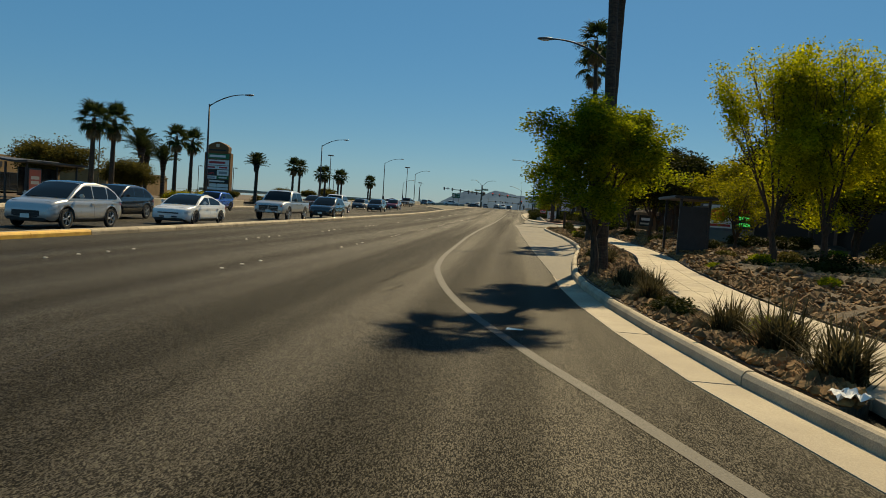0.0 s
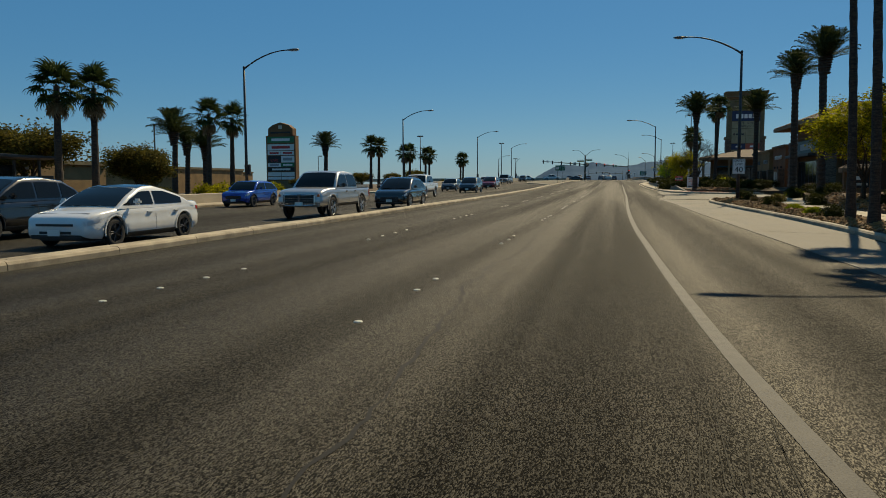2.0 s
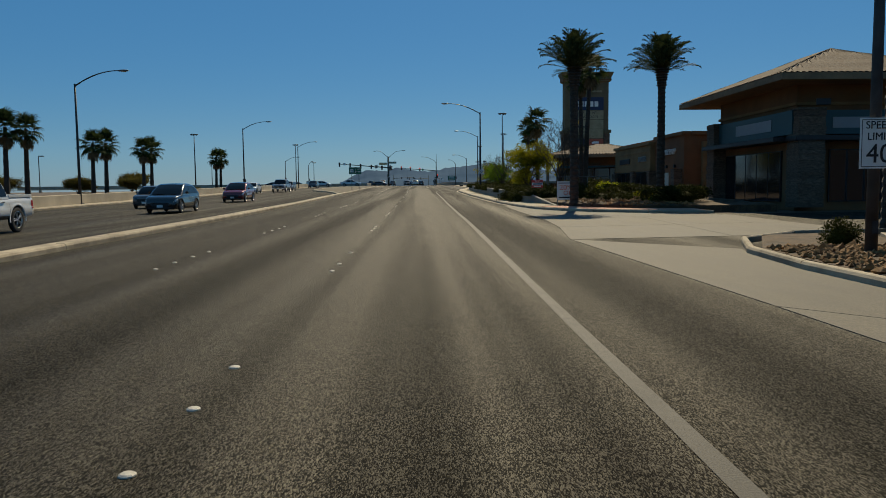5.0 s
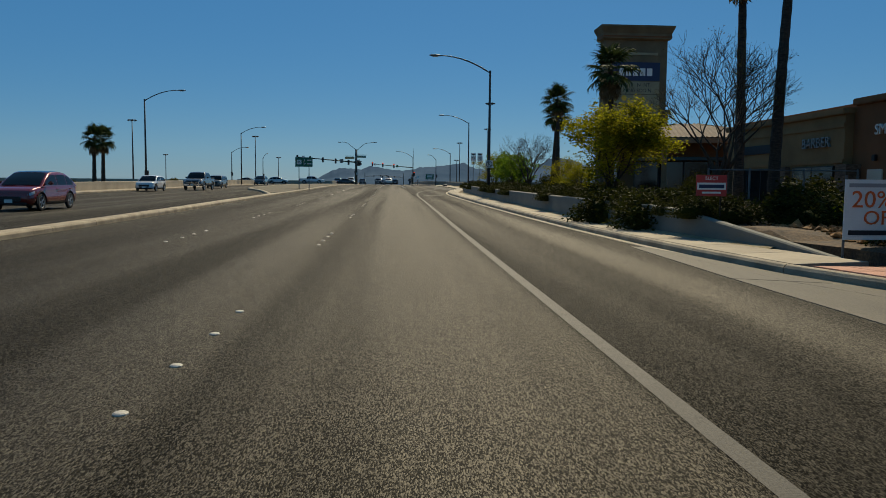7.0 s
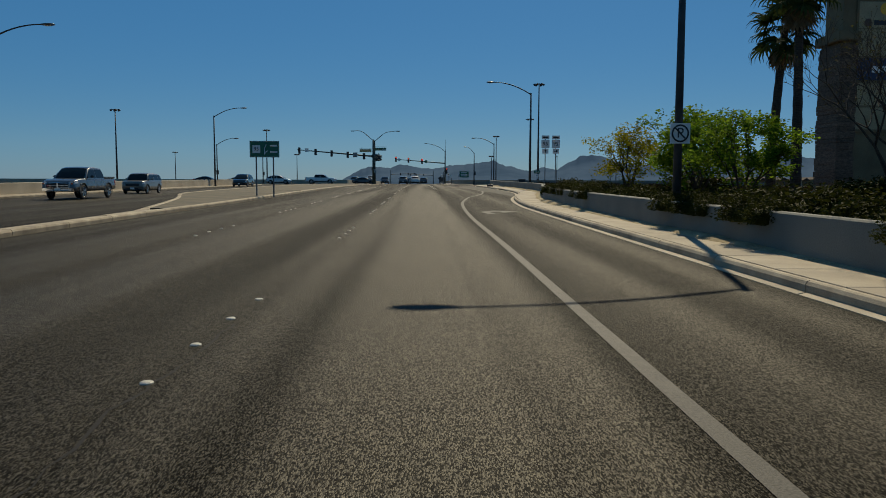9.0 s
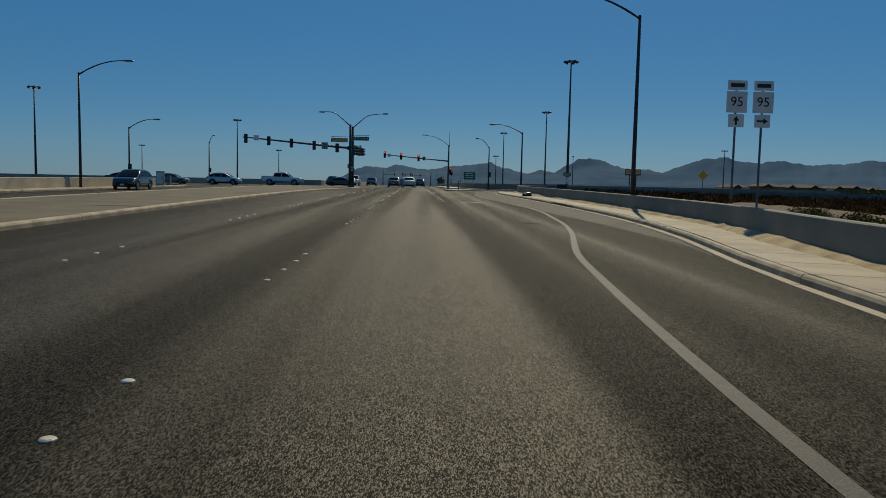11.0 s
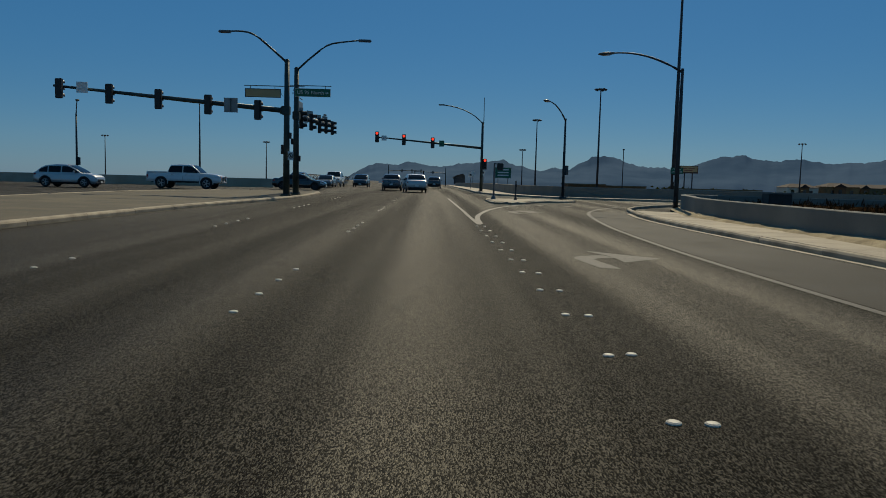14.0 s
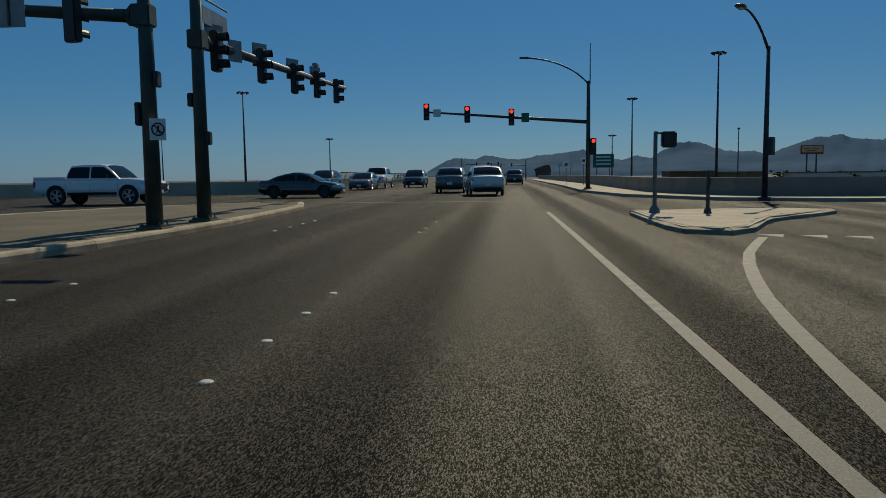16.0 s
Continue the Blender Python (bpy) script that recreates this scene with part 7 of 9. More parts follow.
# small restaurant with a hip roof
R = thing("restaurant", (15.1, 143.0, gz(140) + 0.1), "low brown restaurant with a dark tiled hip roof", "building", rz=radians(-14))
part("wall", boxed(1.5, 10.8, -9.4, -1.5, -0.5, 3.85), STUCCO, R)
hip_roof(R, 0.0, 12.2, -10.8, 0.0, 3.95, 5.2)
storefront(R, "x", -9.4, 2.4, 10.0, 0.7, 2.5, 5, -1)
storefront(R, "y", 1.5, -8.2, -2.4, 0.7, 2.5, 3, -1)
for x in (0.5, 4.0, 7.8, 11.4):
    part("post", boxed(x, x + 0.3, -10.5, -10.2, -0.3, 3.8), FASCIA, R)
part("awning", boxed(2.0, 10.5, -10.1, -9.4, 2.6, 2.8, bevel=0.02), TEAL, R)

# tall sign tower of the shopping centre
W = thing("sign_tower", (22.5, 157.0, gz(157) + 0.2), "tall grey-tan sign tower with stacked tenant panels", "sign")
W.scale = (0.93, 1, 1)
TOWER = mat("tower_stucco", (0.125, 0.1, 0.053), (0.185, 0.148, 0.08), rough=0.95, scale=0.8, fine=30, bump=0.3, amount=0.12)
part("shaft", boxed(-3.2, 3.2, -0.75, 0.75, -0.5, 14.4), TOWER, W)
part("base", boxed(-3.28, -2.6, -0.85, 0.85, -0.5, 7.9), TOWER, W)
part("base", boxed(2.6, 3.28, -0.85, 0.85, -0.5, 7.9), TOWER, W)
part("plinth", boxed(-2.6, 2.6, -0.85, 0.85, -0.5, 3.2), TOWER, W)
stone_pier(W, -3.35, -2.5, -0.92, 0.92, 7.4)
stone_pier(W, 2.5, 3.35, -0.92, 0.92, 7.4)
part("ledge", boxed(-3.55, -2.45, -1.1, 1.1, 7.5, 7.95, bevel=0.04), TOWER, W)
part("ledge", boxed(2.45, 3.55, -1.1, 1.1, 7.5, 7.95, bevel=0.04), TOWER, W)
bm = bmesh.new()
rings = []
for z, x, y in ((14.3, 3.25, 0.8), (14.45, 3.5, 1.1), (14.9, 3.5, 1.1), (15.45, 3.75, 1.4), (15.6, 3.75, 1.4)):
    rings.append([bm.verts.new((sx * x, sy * y, z)) for sx, sy in ((-1, -1), (1, -1), (1, 1), (-1, 1))])
for a, b in zip(rings, rings[1:]):
    for k in range(4):
        bm.faces.new((a[k], a[(k + 1) % 4], b[(k + 1) % 4], b[k]))
bm.faces.new(rings[-1])
part("cornice", bm, TOWER, W, "flared cornice at the top")
part("trim_band", boxed(-3.52, 3.52, -1.12, 1.12, 14.55, 14.68), STUCCO_RED, W)
y = -0.84
cab = part("sign_cabinet", boxed(-2.55, 2.55, -0.83, -0.75, 3.4, 12.9), TOWER, W)
p = plate(W, "tenant_panel", 0, 11.45, 4.9, 1.7, BLUE, y=y, label="dark blue tenant panel")
for k in range(5):
    part("logo_bar", boxed(-1.75 + 0.72 * k, -1.2 + 0.72 * k, y - 0.012, y - 0.008, 11.05, 11.75), SIGN_WHITE, p)
part("script_bar", boxed(-2.2, 2.2, y - 0.02, y - 0.0, 12.95, 13.2), PANEL_SHADED, W)
p = plate(W, "tenant_panel", 0, 9.95, 4.9, 1.15, PANEL_SHADED, y=y, label="cream tenant panel with missing letters")
lettering("NE  T   N  NT", 0.5, INK, p, Matrix.Translation((0, y - 0.014, 10.2)))
lettering("MING SOO N", 0.48, INK, p, Matrix.Translation((0.2, y - 0.014, 9.68)))
for z, h, ms in ((8.7, 1.2, (PANEL_SHADED, PANEL_SHADED)), (7.45, 1.2, (PANEL_SHADED, PANEL_SHADED)), (6.25, 1.0, (BLUE, POSTER_RED)), (5.1, 1.0, (PANEL_SHADED, PANEL_SHADED)), (4.0, 1.0, (PANEL_SHADED, PANEL_SHADED))):
    for k in (0, 1):
        p = plate(W, "tenant_panel", -1.24 + 2.48 * k, z, 2.42, h, ms[k], y=y)
        if z == 8.7 and k == 0:
            part("emblem", tube(bmesh.new(), [(-1.15, y - 0.008, 8.98), (-1.15, y - 0.02, 8.98)], [0.27, 0.27], 12), SIGN_YELLOW, p)
            part("emblem", tube(bmesh.new(), [(-2.0, y - 0.008, 8.36), (-2.0, y - 0.02, 8.36)], [0.2, 0.2], 6), FASCIA_DARK, p)
            part("word_bar", boxed(-1.7, -0.3, y - 0.012, y - 0.008, 8.25, 8.48), INK, p)
        if z == 6.25:
            part("word_bar", boxed(-1.7 + 2.48 * k, -0.7 + 2.48 * k, y - 0.012, y - 0.008, 6.1, 6.4), SIGN_WHITE, p)

# plaza sign across the road
P = thing("plaza_sign", (-36.3, 98.0, gz(98) + 0.1), "brown plaza sign with a gabled top and coloured tenant panels", "sign")
part("base", boxed(-1.85, 1.85, -0.6, 0.6, -0.3, 1.3), TOWER, P)
part("frame", boxed(-1.8, 1.8, -0.45, 0.45, 1.3, 6.4), STUCCO, P)
bm = bmesh.new()
pr = [(-1.5, 6.4), (1.5, 6.4), (1.5, 7.2), (0.95, 7.6), (0, 7.9), (-0.95, 7.6), (-1.5, 7.2)]
f0 = [bm.verts.new((x, -0.5, z)) for x, z in pr]
f1 = [bm.verts.new((x, 0.5, z)) for x, z in pr]
bm.faces.new(f0)
bm.faces.new(f1[::-1])
for k in range(len(pr)):
    bm.faces.new((f0[k - 1], f0[k], f1[k], f1[k - 1]))
part("gable", bm, STUCCO, P, "gabled brown crown")
part("emblem", boxed(-0.22, 0.22, -0.53, -0.5, 7.15, 7.55), PANEL_CREAM, P)
part("word_bar", boxed(-1.2, 1.2, -0.53, -0.5, 6.65, 6.85), INK, P)
for z, h, cols in ((5.95, 0.75, (PANEL_GREEN,)), (5.1, 0.75, (SIGN_WHITE,)), (4.45, 0.5, (SIGN_WHITE, SIGN_WHITE)), (3.75, 0.8, (INK, SIGN_WHITE)), (3.1, 0.45, (SIGN_WHITE, PANEL_GREEN)), (2.6, 0.5, (INK,)), (2.05, 0.5, (SIGN_WHITE, SIGN_WHITE)), (1.6, 0.36, (SIGN_WHITE, SIGN_WHITE))):
    n = len(cols)
    for k, m_ in enumerate(cols):
        w = 3.3 / n
        x = -1.65 + w * (k + 0.5)
        p = plate(P, "tenant_panel", x, z, w - 0.05, h - 0.05, m_, y=-0.47)
        if z == 3.75 and k == 0:
            lettering("VAPE", 0.42, RED, p, Matrix.Translation((x, -0.48, z - 0.15)))
        elif z > 2.2:
            bar = SIGN_WHITE if m_ in (PANEL_GREEN, INK) else (RED if z > 4 else GREY_BAR)
            part("word_bar", boxed(x - w * 0.34, x + w * 0.34, -0.482, -0.477, z - h * 0.2, z + h * 0.2), bar, p)

# shops across the road
L = thing("plaza_shops", (0, 0, gz(75)), "long low tan shop building with dark windows", "building")
part("wall", boxed(-70.0, -55.0, 46.0, 92.0, -0.8, 3.3), STUCCO_TAN, L)
part("parapet", boxed(-70.2, -54.6, 45.8, 92.2, 3.3, 3.75, bevel=0.04), TOWER, L)
part("facade_bay", boxed(-55.2, -54.3, 72.0, 84.0, -0.3, 4.1), STUCCO_TAN, L)
part("word_bar", boxed(-54.3, -54.22, 74.0, 80.0, 2.7, 3.3), INK, L)
storefront(L, "y", -54.3, 73.0, 83.0, 0.2, 2.1, 6, 1)
storefront(L, "y", -55.0, 50.0, 70.0, 0.2, 2.1, 9, 1)
for x, y, w, d, h in ((-85.0, 150, 20, 24, 4.2), (-120.0, 210, 30, 30, 4.0)):
    q = thing("plaza_shops", (x, y, gz(y) - 1.0), "distant flat tan shop building", "building")
    part("wall", boxed(-w / 2, w / 2, -d / 2, d / 2, -0.8, h), STUCCO_TAN, q)
    part("parapet", boxed(-w / 2 - 0.2, w / 2 + 0.2, -d / 2 - 0.2, d / 2 + 0.2, h, h + 0.4), TOWER, q)

# far houses and sheds beyond the freeway
hr = random.Random(4)
FAR_TILE = mat("brown_roof_tile", (0.03, 0.018, 0.012), (0.06, 0.04, 0.028), rough=0.95, scale=0.5, fine=6, bump=0.2, amount=0.2)
for i in range(15):
    x, y = 150 + i * 11 + hr.uniform(-3, 3), 520 + hr.uniform(-12, 12)
    w, d, h = hr.uniform(11, 15), hr.uniform(9, 12), hr.uniform(6.2, 7.0)
    q = thing("house", (x, y, -1.1), "distant tan stucco house with a tiled roof", "house", "far houses")
    part("wall", boxed(-w / 2, w / 2, -d / 2, d / 2, -1, h), hr.choice((STUCCO_TAN, PANEL_CREAM, TOWER)), q)
    bm = bmesh.new()
    vv = [bm.verts.new(p) for p in ((-w / 2 - 0.5, -d / 2 - 0.5, h), (w / 2 + 0.5, -d / 2 - 0.5, h), (w / 2 + 0.5, d / 2 + 0.5, h), (-w / 2 - 0.5, d / 2 + 0.5, h), (-w / 4, 0, h + 1.5), (w / 4, 0, h + 1.5))]
    for f in ((0, 1, 5, 4), (1, 2, 5), (2, 3, 4, 5), (3, 0, 4), (3, 2, 1, 0)):
        bm.faces.new([vv[k] for k in f])
    part("roof", bm, FAR_TILE, q)
    # a gabled bay on the near side
    gx, gw = hr.uniform(-w / 4, w / 4), hr.uniform(1.6, 2.4)
    part("bay", boxed(gx - gw, gx + gw, -d / 2 - 0.8, -d / 2, -1, h - 0.2), STUCCO, q)
    gb = bmesh.new()
    vv = [gb.verts.new((gx + sx, sy, sz)) for sy in (-d / 2 - 1.1, 0) for sx, sz in ((-gw - 0.4, h - 0.2), (gw + 0.4, h - 0.2), (0, h + 1.2))]
    for f in ((0, 1, 2), (5, 4, 3), (0, 2, 5, 3), (1, 4, 5, 2), (0, 3, 4, 1)):
        gb.faces.new([vv[k] for k in f])
    part("gable", gb, FAR_TILE, q)
    part("window", boxed(gx - 0.7, gx + 0.7, -d / 2 - 0.86, -d / 2 - 0.8, h * 0.58, h * 0.85), DARK_GLASS, q)
    for k in range(3):
        part("window", boxed(-w / 2 + 1.5 + k * w / 3.4, -w / 2 + 2.9 + k * w / 3.4, -d / 2 - 0.05, -d / 2, h * 0.55, h * 0.8), DARK_GLASS, q)
for x, y, w, h, m_ in ((45, 430, 11, 5.8, STUCCO), (58, 436, 12, 5.5, STUCCO_TAN), (84, 432, 26, 5.2, PANEL_CREAM)):
    q = thing("warehouse", (x, y, -2.0), "distant low flat-roofed warehouse", "building", "far warehouses")
    part("wall", boxed(-w / 2, w / 2, -5, 5, -1, h), m_, q)
    part("roof", boxed(-w / 2 - 0.2, w / 2 + 0.2, -5.2, 5.2, h, h + 0.3), TOWER, q)
V, F = leaves([(hr.uniform(140, 330), 508 + hr.uniform(-4, 3), -1.0 + abs(hr.gauss(0, 2.2))) for i in range(260)], 40, 0.9, 0.9, 12)
tagged(put("hedge", from_arrays("hedge", V, F, LEAF_DARK)), "distant dark hedge of trees before the houses", "hedge", kind="stuff")
V, F = leaves([(hr.uniform(40, 420), hr.uniform(400, 500), -1.0 + hr.uniform(0, 4.2)) for i in range(240)], 26, 1.0, 1.2, 9)
tagged(put("far_bushes", from_arrays("far_bushes", V, F, LEAF_DARK)), "distant dark desert bushes beyond the freeway", "bushes", kind="stuff")
wall_run("wall_freeway", [(14, 292), (60, 300), (150, 330), (320, 350)], 0.4, [0.6, 0.3, -0.6, -1.2], WALL, "long grey freeway wall", base=-5)

# ---- bus shelters, small signs and clutter ----
sh = thing("bus_shelter", at(-26.6, 46.0, 0.16), "dark bus shelter with a flat roof and a red poster", "bus shelter", rz=0.0)
for x, y in ((-0.7, -2.6), (-0.7, 2.6), (0.7, -2.6), (0.7, 2.6)):
    part("post", boxed(x - 0.05, x + 0.05, y - 0.05, y + 0.05, -0.1, 2.45), BLACK, sh)
bm = bmesh.new()
pts = [(-1.1, 2.75), (-0.4, 2.62), (0.4, 2.55), (1.2, 2.62)]
for sy in (-3.3, 3.3):
    for x, z in pts:
        bm.verts.new((x, sy, z))
    for x, z in pts:
        bm.verts.new((x, sy, z - 0.12))
bm.verts.ensure_lookup_table()
for k in range(3):
    bm.faces.new([bm.verts[i] for i in (k, k + 1, k + 9, k + 8)])
    bm.faces.new([bm.verts[i] for i in (k + 4, k + 12, k + 13, k + 5)])
    bm.faces.new([bm.verts[i] for i in (k, k + 4, k + 5, k + 1)])
    bm.faces.new([bm.verts[i] for i in (k + 8, k + 9, k + 13, k + 12)])
bm.faces.new([bm.verts[i] for i in (0, 8, 12, 4)])
bm.faces.new([bm.verts[i] for i in (3, 7, 15, 11)])
part("roof", bm, BLACK, sh)
part("back_panel", boxed(-0.76, -0.7, -1.4, 2.5, 0.4, 2.2), DARK_GLASS, sh)
ad = part("poster_box", boxed(0.55, 0.8, -2.6, -1.3, 0.45, 2.15, bevel=0.02), BLACK, sh)
ps = part("poster", boxed(0.8, 0.81, -2.5, -1.4, 0.55, 2.05), POSTER_RED, ad, "red poster with pale word bars")
for z in (1.55, 1.25):
    part("word_bar", boxed(0.81, 0.815, -2.35, -1.55, z - 0.1, z + 0.1), PANEL_CREAM, ps)
part("bench", boxed(-0.6, -0.2, -0.9, 1.9, 0.42, 0.48), BLACK, sh)
for y in (-0.7, 0.5, 1.7):
    part("bench_leg", boxed(-0.45, -0.35, y - 0.03, y + 0.03, -0.1, 0.42), BLACK, sh)
tc = thing("litter_bin", at(-25.9, 49.6, 0.16), "dark round litter bin beside the shelter", "bin")
part("body", tube(bmesh.new(), [(0, 0, 0), (0, 0, 0.85)], [0.26, 0.28], 14), BLACK, tc)
part("lid", tube(bmesh.new(), [(0, 0, 0.85), (0, 0, 0.95), (0, 0, 1.05)], [0.3, 0.28, 0.14], 14), BLACK, tc)
sh = thing("bus_shelter", at(11.35, 33.2, 0.17), "dark perforated metal bus shelter beside the pavement", "bus shelter")
for x, y in ((-0.55, -1.5), (-0.55, 1.5), (0.6, -1.5), (0.6, 1.5)):
    part("post", boxed(x - 0.05, x + 0.05, y - 0.05, y + 0.05, -0.1, 2.4), BLACK, sh)
part("roof", boxed(-0.9, 0.85, -1.9, 1.9, 2.4, 2.52, bevel=0.04), BLACK, sh)
part("back_panel", boxed(0.6, 0.65, -1.5, 1.5, 0.3, 2.2), BLACK, sh)
part("side_panel", boxed(-0.5, 0.55, -1.53, -1.48, 0.3, 2.1), BLACK, sh)
part("bench", boxed(0.1, 0.5, -1.0, 1.0, 0.42, 0.48), STEEL, sh)

LED_GREEN = bpy.data.materials.new("lit_green_digit")
LED_GREEN.use_nodes = True
_b = LED_GREEN.node_tree.nodes["Principled BSDF"]
_b.inputs["Base Color"].default_value = (0.02, 0.3, 0.05, 1)
_b.inputs["Emission Color"].default_value = (0.05, 1.0, 0.2, 1)
_b.inputs["Emission Strength"].default_value = 0.6
gs = thing("price_sign", at(16.2, 44.8, 0.75), "fuel station price sign with a red and yellow emblem", "sign")
gs.scale = (1.35, 1, 1)
part("base", boxed(-1.1, 1.1, -0.25, 0.25, -0.8, 0.5), WALL, gs)
part("cabinet", boxed(-1.12, 1.12, -0.22, 0.22, 0.5, 2.0), STEEL, gs)
p = plate(gs, "logo_panel", -0.45, 1.28, 1.25, 1.3, SIGN_WHITE, y=-0.24)
bm = bmesh.new()
bmesh.ops.create_circle(bm, cap_ends=True, segments=18, radius=0.38)
bmesh.ops.rotate(bm, verts=bm.verts, matrix=Matrix.Rotation(radians(90), 3, "X"))
bmesh.ops.translate(bm, verts=bm.verts, vec=(-0.45, -0.252, 1.42))
disc = part("logo_disc", bm, SIGN_YELLOW, p, "round yellow emblem")
bm = bmesh.new()
bmesh.ops.create_circle(bm, cap_ends=True, segments=18, radius=0.31)
bmesh.ops.rotate(bm, verts=bm.verts, matrix=Matrix.Rotation(radians(90), 3, "X"))
bmesh.ops.translate(bm, verts=bm.verts, vec=(-0.45, -0.256, 1.42))
part("emblem", bm, ORANGE, disc, "orange-red middle of the emblem")
part("logo_bar", boxed(-1.0, 0.1, -0.252, -0.247, 0.72, 0.86), RED, p)
p = plate(gs, "price_panel", 0.64, 1.28, 0.85, 1.3, INK, y=-0.24)
for z, m_ in ((1.65, RED), (1.25, LED_GREEN), (0.88, LED_GREEN)):
    part("digit_bar", boxed(0.4, 0.9, -0.252, -0.247, z - 0.1, z + 0.1), m_, p)
ca = thing("fuel_canopy", (0, 0, gz(48) + 0.3), "dark fuel station canopy on square columns", "building")
CANOPY = paint("dark_canopy_paint", (0.035, 0.026, 0.019), 0.6)
part("roof", boxed(25, 42, 38, 62, 4.3, 5.3, bevel=0.05), CANOPY, ca)
part("fascia", boxed(24.9, 25.0, 38, 62, 4.4, 5.2), SIGN_YELLOW, ca)
for x, y in ((27.5, 42), (27.5, 57), (38, 42), (38, 57)):
    part("column", boxed(x - 0.3, x + 0.3, y - 0.3, y + 0.3, -0.5, 4.3), CANOPY, ca)
part("kiosk_backing", boxed(44, 56, 40, 60, -0.5, 4.0), CANOPY, ca)
# added dark block: hides the shops behind, stands in for shade under the canopy
part("kiosk_backing", boxed(21.5, 44, 67, 71, -0.8, 4.3, bevel=0.04), CANOPY, ca)
storefront(ca, "y", 44.0, 42, 58, 0.3, 2.6, 6, -1)

mo = thing("monument_sign", at(16.0, 71.0, 0.4), "low stucco monument sign with a small tiled roof", "sign")
mo.scale = (0.68, 0.68, 0.8)
part("base", boxed(-1.3, 1.3, -0.35, 0.35, -0.4, 0.55), STUCCO, mo)
part("pillar", boxed(-1.25, -0.95, -0.3, 0.3, 0.55, 1.95), STUCCO, mo)
part("pillar", boxed(0.95, 1.25, -0.3, 0.3, 0.55, 1.95), STUCCO, mo)
p = plate(mo, "panel", 0, 1.25, 1.85, 1.3, INK, y=-0.1, t=0.3)
part("word_bar", boxed(-0.7, 0.7, -0.262, -0.255, 1.2, 1.5), SIGN_WHITE, p)
part("word_bar", boxed(-0.8, 0.8, -0.262, -0.255, 0.75, 0.95), PANEL_CREAM, p)
hip_roof(mo, -1.55, 1.55, -0.6, 0.6, 2.12, 2.45, rib=0.16, amp=0.03)

el = thing("campaign_sign", at(7.6, 104.0, 0.28), "red and white campaign sign on two stakes", "sign")
for x in (-0.32, 0.32):
    part("stake", boxed(x - 0.02, x + 0.02, 0.01, 0.05, -0.4, 1.75), WOOD, el)
el.scale = (0.78, 1, 0.78)
p = plate(el, "board", 0, 1.45, 0.98, 0.66, RED, y=0.0)
plate(p, "band", 0, 1.43, 0.92, 0.22, SIGN_WHITE, y=-0.009)
lettering("ELECT", 0.15, SIGN_WHITE, p, Matrix.Translation((0, -0.012, 1.67)))
part("word_bar", boxed(-0.4, 0.4, -0.02, -0.0155, 1.37, 1.48), BLUE, p)
part("word_bar", boxed(-0.3, 0.3, -0.012, -0.007, 1.2, 1.26), SIGN_WHITE, p)
of = thing("sale_banner", at(8.62, 99.3, 0.12), "white sale banner with orange words on a pipe frame", "sign")
for x in (-0.56, 0.56):
    part("stake", tube(bmesh.new(), [(x, 0.03, -0.3), (x, 0.03, 1.75)], [0.025, 0.025], 6), STEEL, of)
of.scale = (0.95, 1, 0.87)
p = plate(of, "banner", 0, 1.03, 1.2, 1.26, SIGN_WHITE, y=0.0)
part("word_bar", boxed(-0.52, 0.52, -0.012, -0.007, 1.5, 1.58), GREY_BAR, p)
lettering("20%", 0.5, ORANGE, p, Matrix.Translation((-0.05, -0.012, 1.23)))
lettering("OFF", 0.42, ORANGE, p, Matrix.Translation((0.15, -0.012, 0.85)))
part("word_bar", boxed(-0.5, 0.5, -0.012, -0.007, 0.5, 0.6), INK, p)
rail = thing("wire_fence", at(10.0, 107.0, 0.4), "thin steel post and wire fence", "fence")
for x in (-1.2, 0.0, 1.6, 3.2):
    part("post", tube(bmesh.new(), [(x, 0, -0.4), (x, 0, 1.5)], [0.03, 0.03], 6), STEEL, rail)
part("top_rail", tube(bmesh.new(), [(-1.2, 0, 1.45), (3.2, 0, 1.45)], [0.02, 0.02], 6), STEEL, rail)

bag = bmesh.new()
bmesh.ops.create_icosphere(bag, subdivisions=3, radius=0.3)
for v in bag.verts:
    v.co *= 1 + 0.35 * noise.noise(v.co * 5.1) + 0.2 * noise.noise(v.co * 14)
    v.co.z = max(-0.02, v.co.z * 0.75 + 0.1)
    v.co.x *= 1.35
ob = part("rubbish_bag", bag, paint("bag_plastic", (0.012, 0.012, 0.013), 0.42, spec=0.3), None)
ob.location = at(9.1, 220.2, 0.17)
tagged(ob, "crumpled black plastic rubbish bag on the pavement", "bag")
lit = bmesh.new()
bmesh.ops.create_grid(lit, x_segments=7, y_segments=6, size=0.14)
for v in lit.verts:
    v.co.z = 0.07 + 0.07 * noise.noise(v.co * 16)
ob = part("crumpled_paper", lit, SIGN_WHITE, None)
ob.location = at(7.05, 6.6, 0.17)
tagged(ob, "crumpled white paper lying in the gravel", "litter")
ob = put("paper_scrap", mesh_of("paper_scrap", [(-0.12, -0.05, 0), (0.1, -0.06, 0.006), (0.13, 0.05, 0.0), (-0.09, 0.06, 0.012)], [(0, 1, 2, 3)]), SIGN_WHITE, loc=at(4.2, 10.2, 0.006))
tagged(ob, "flattened white paper scrap on the asphalt", "litter")


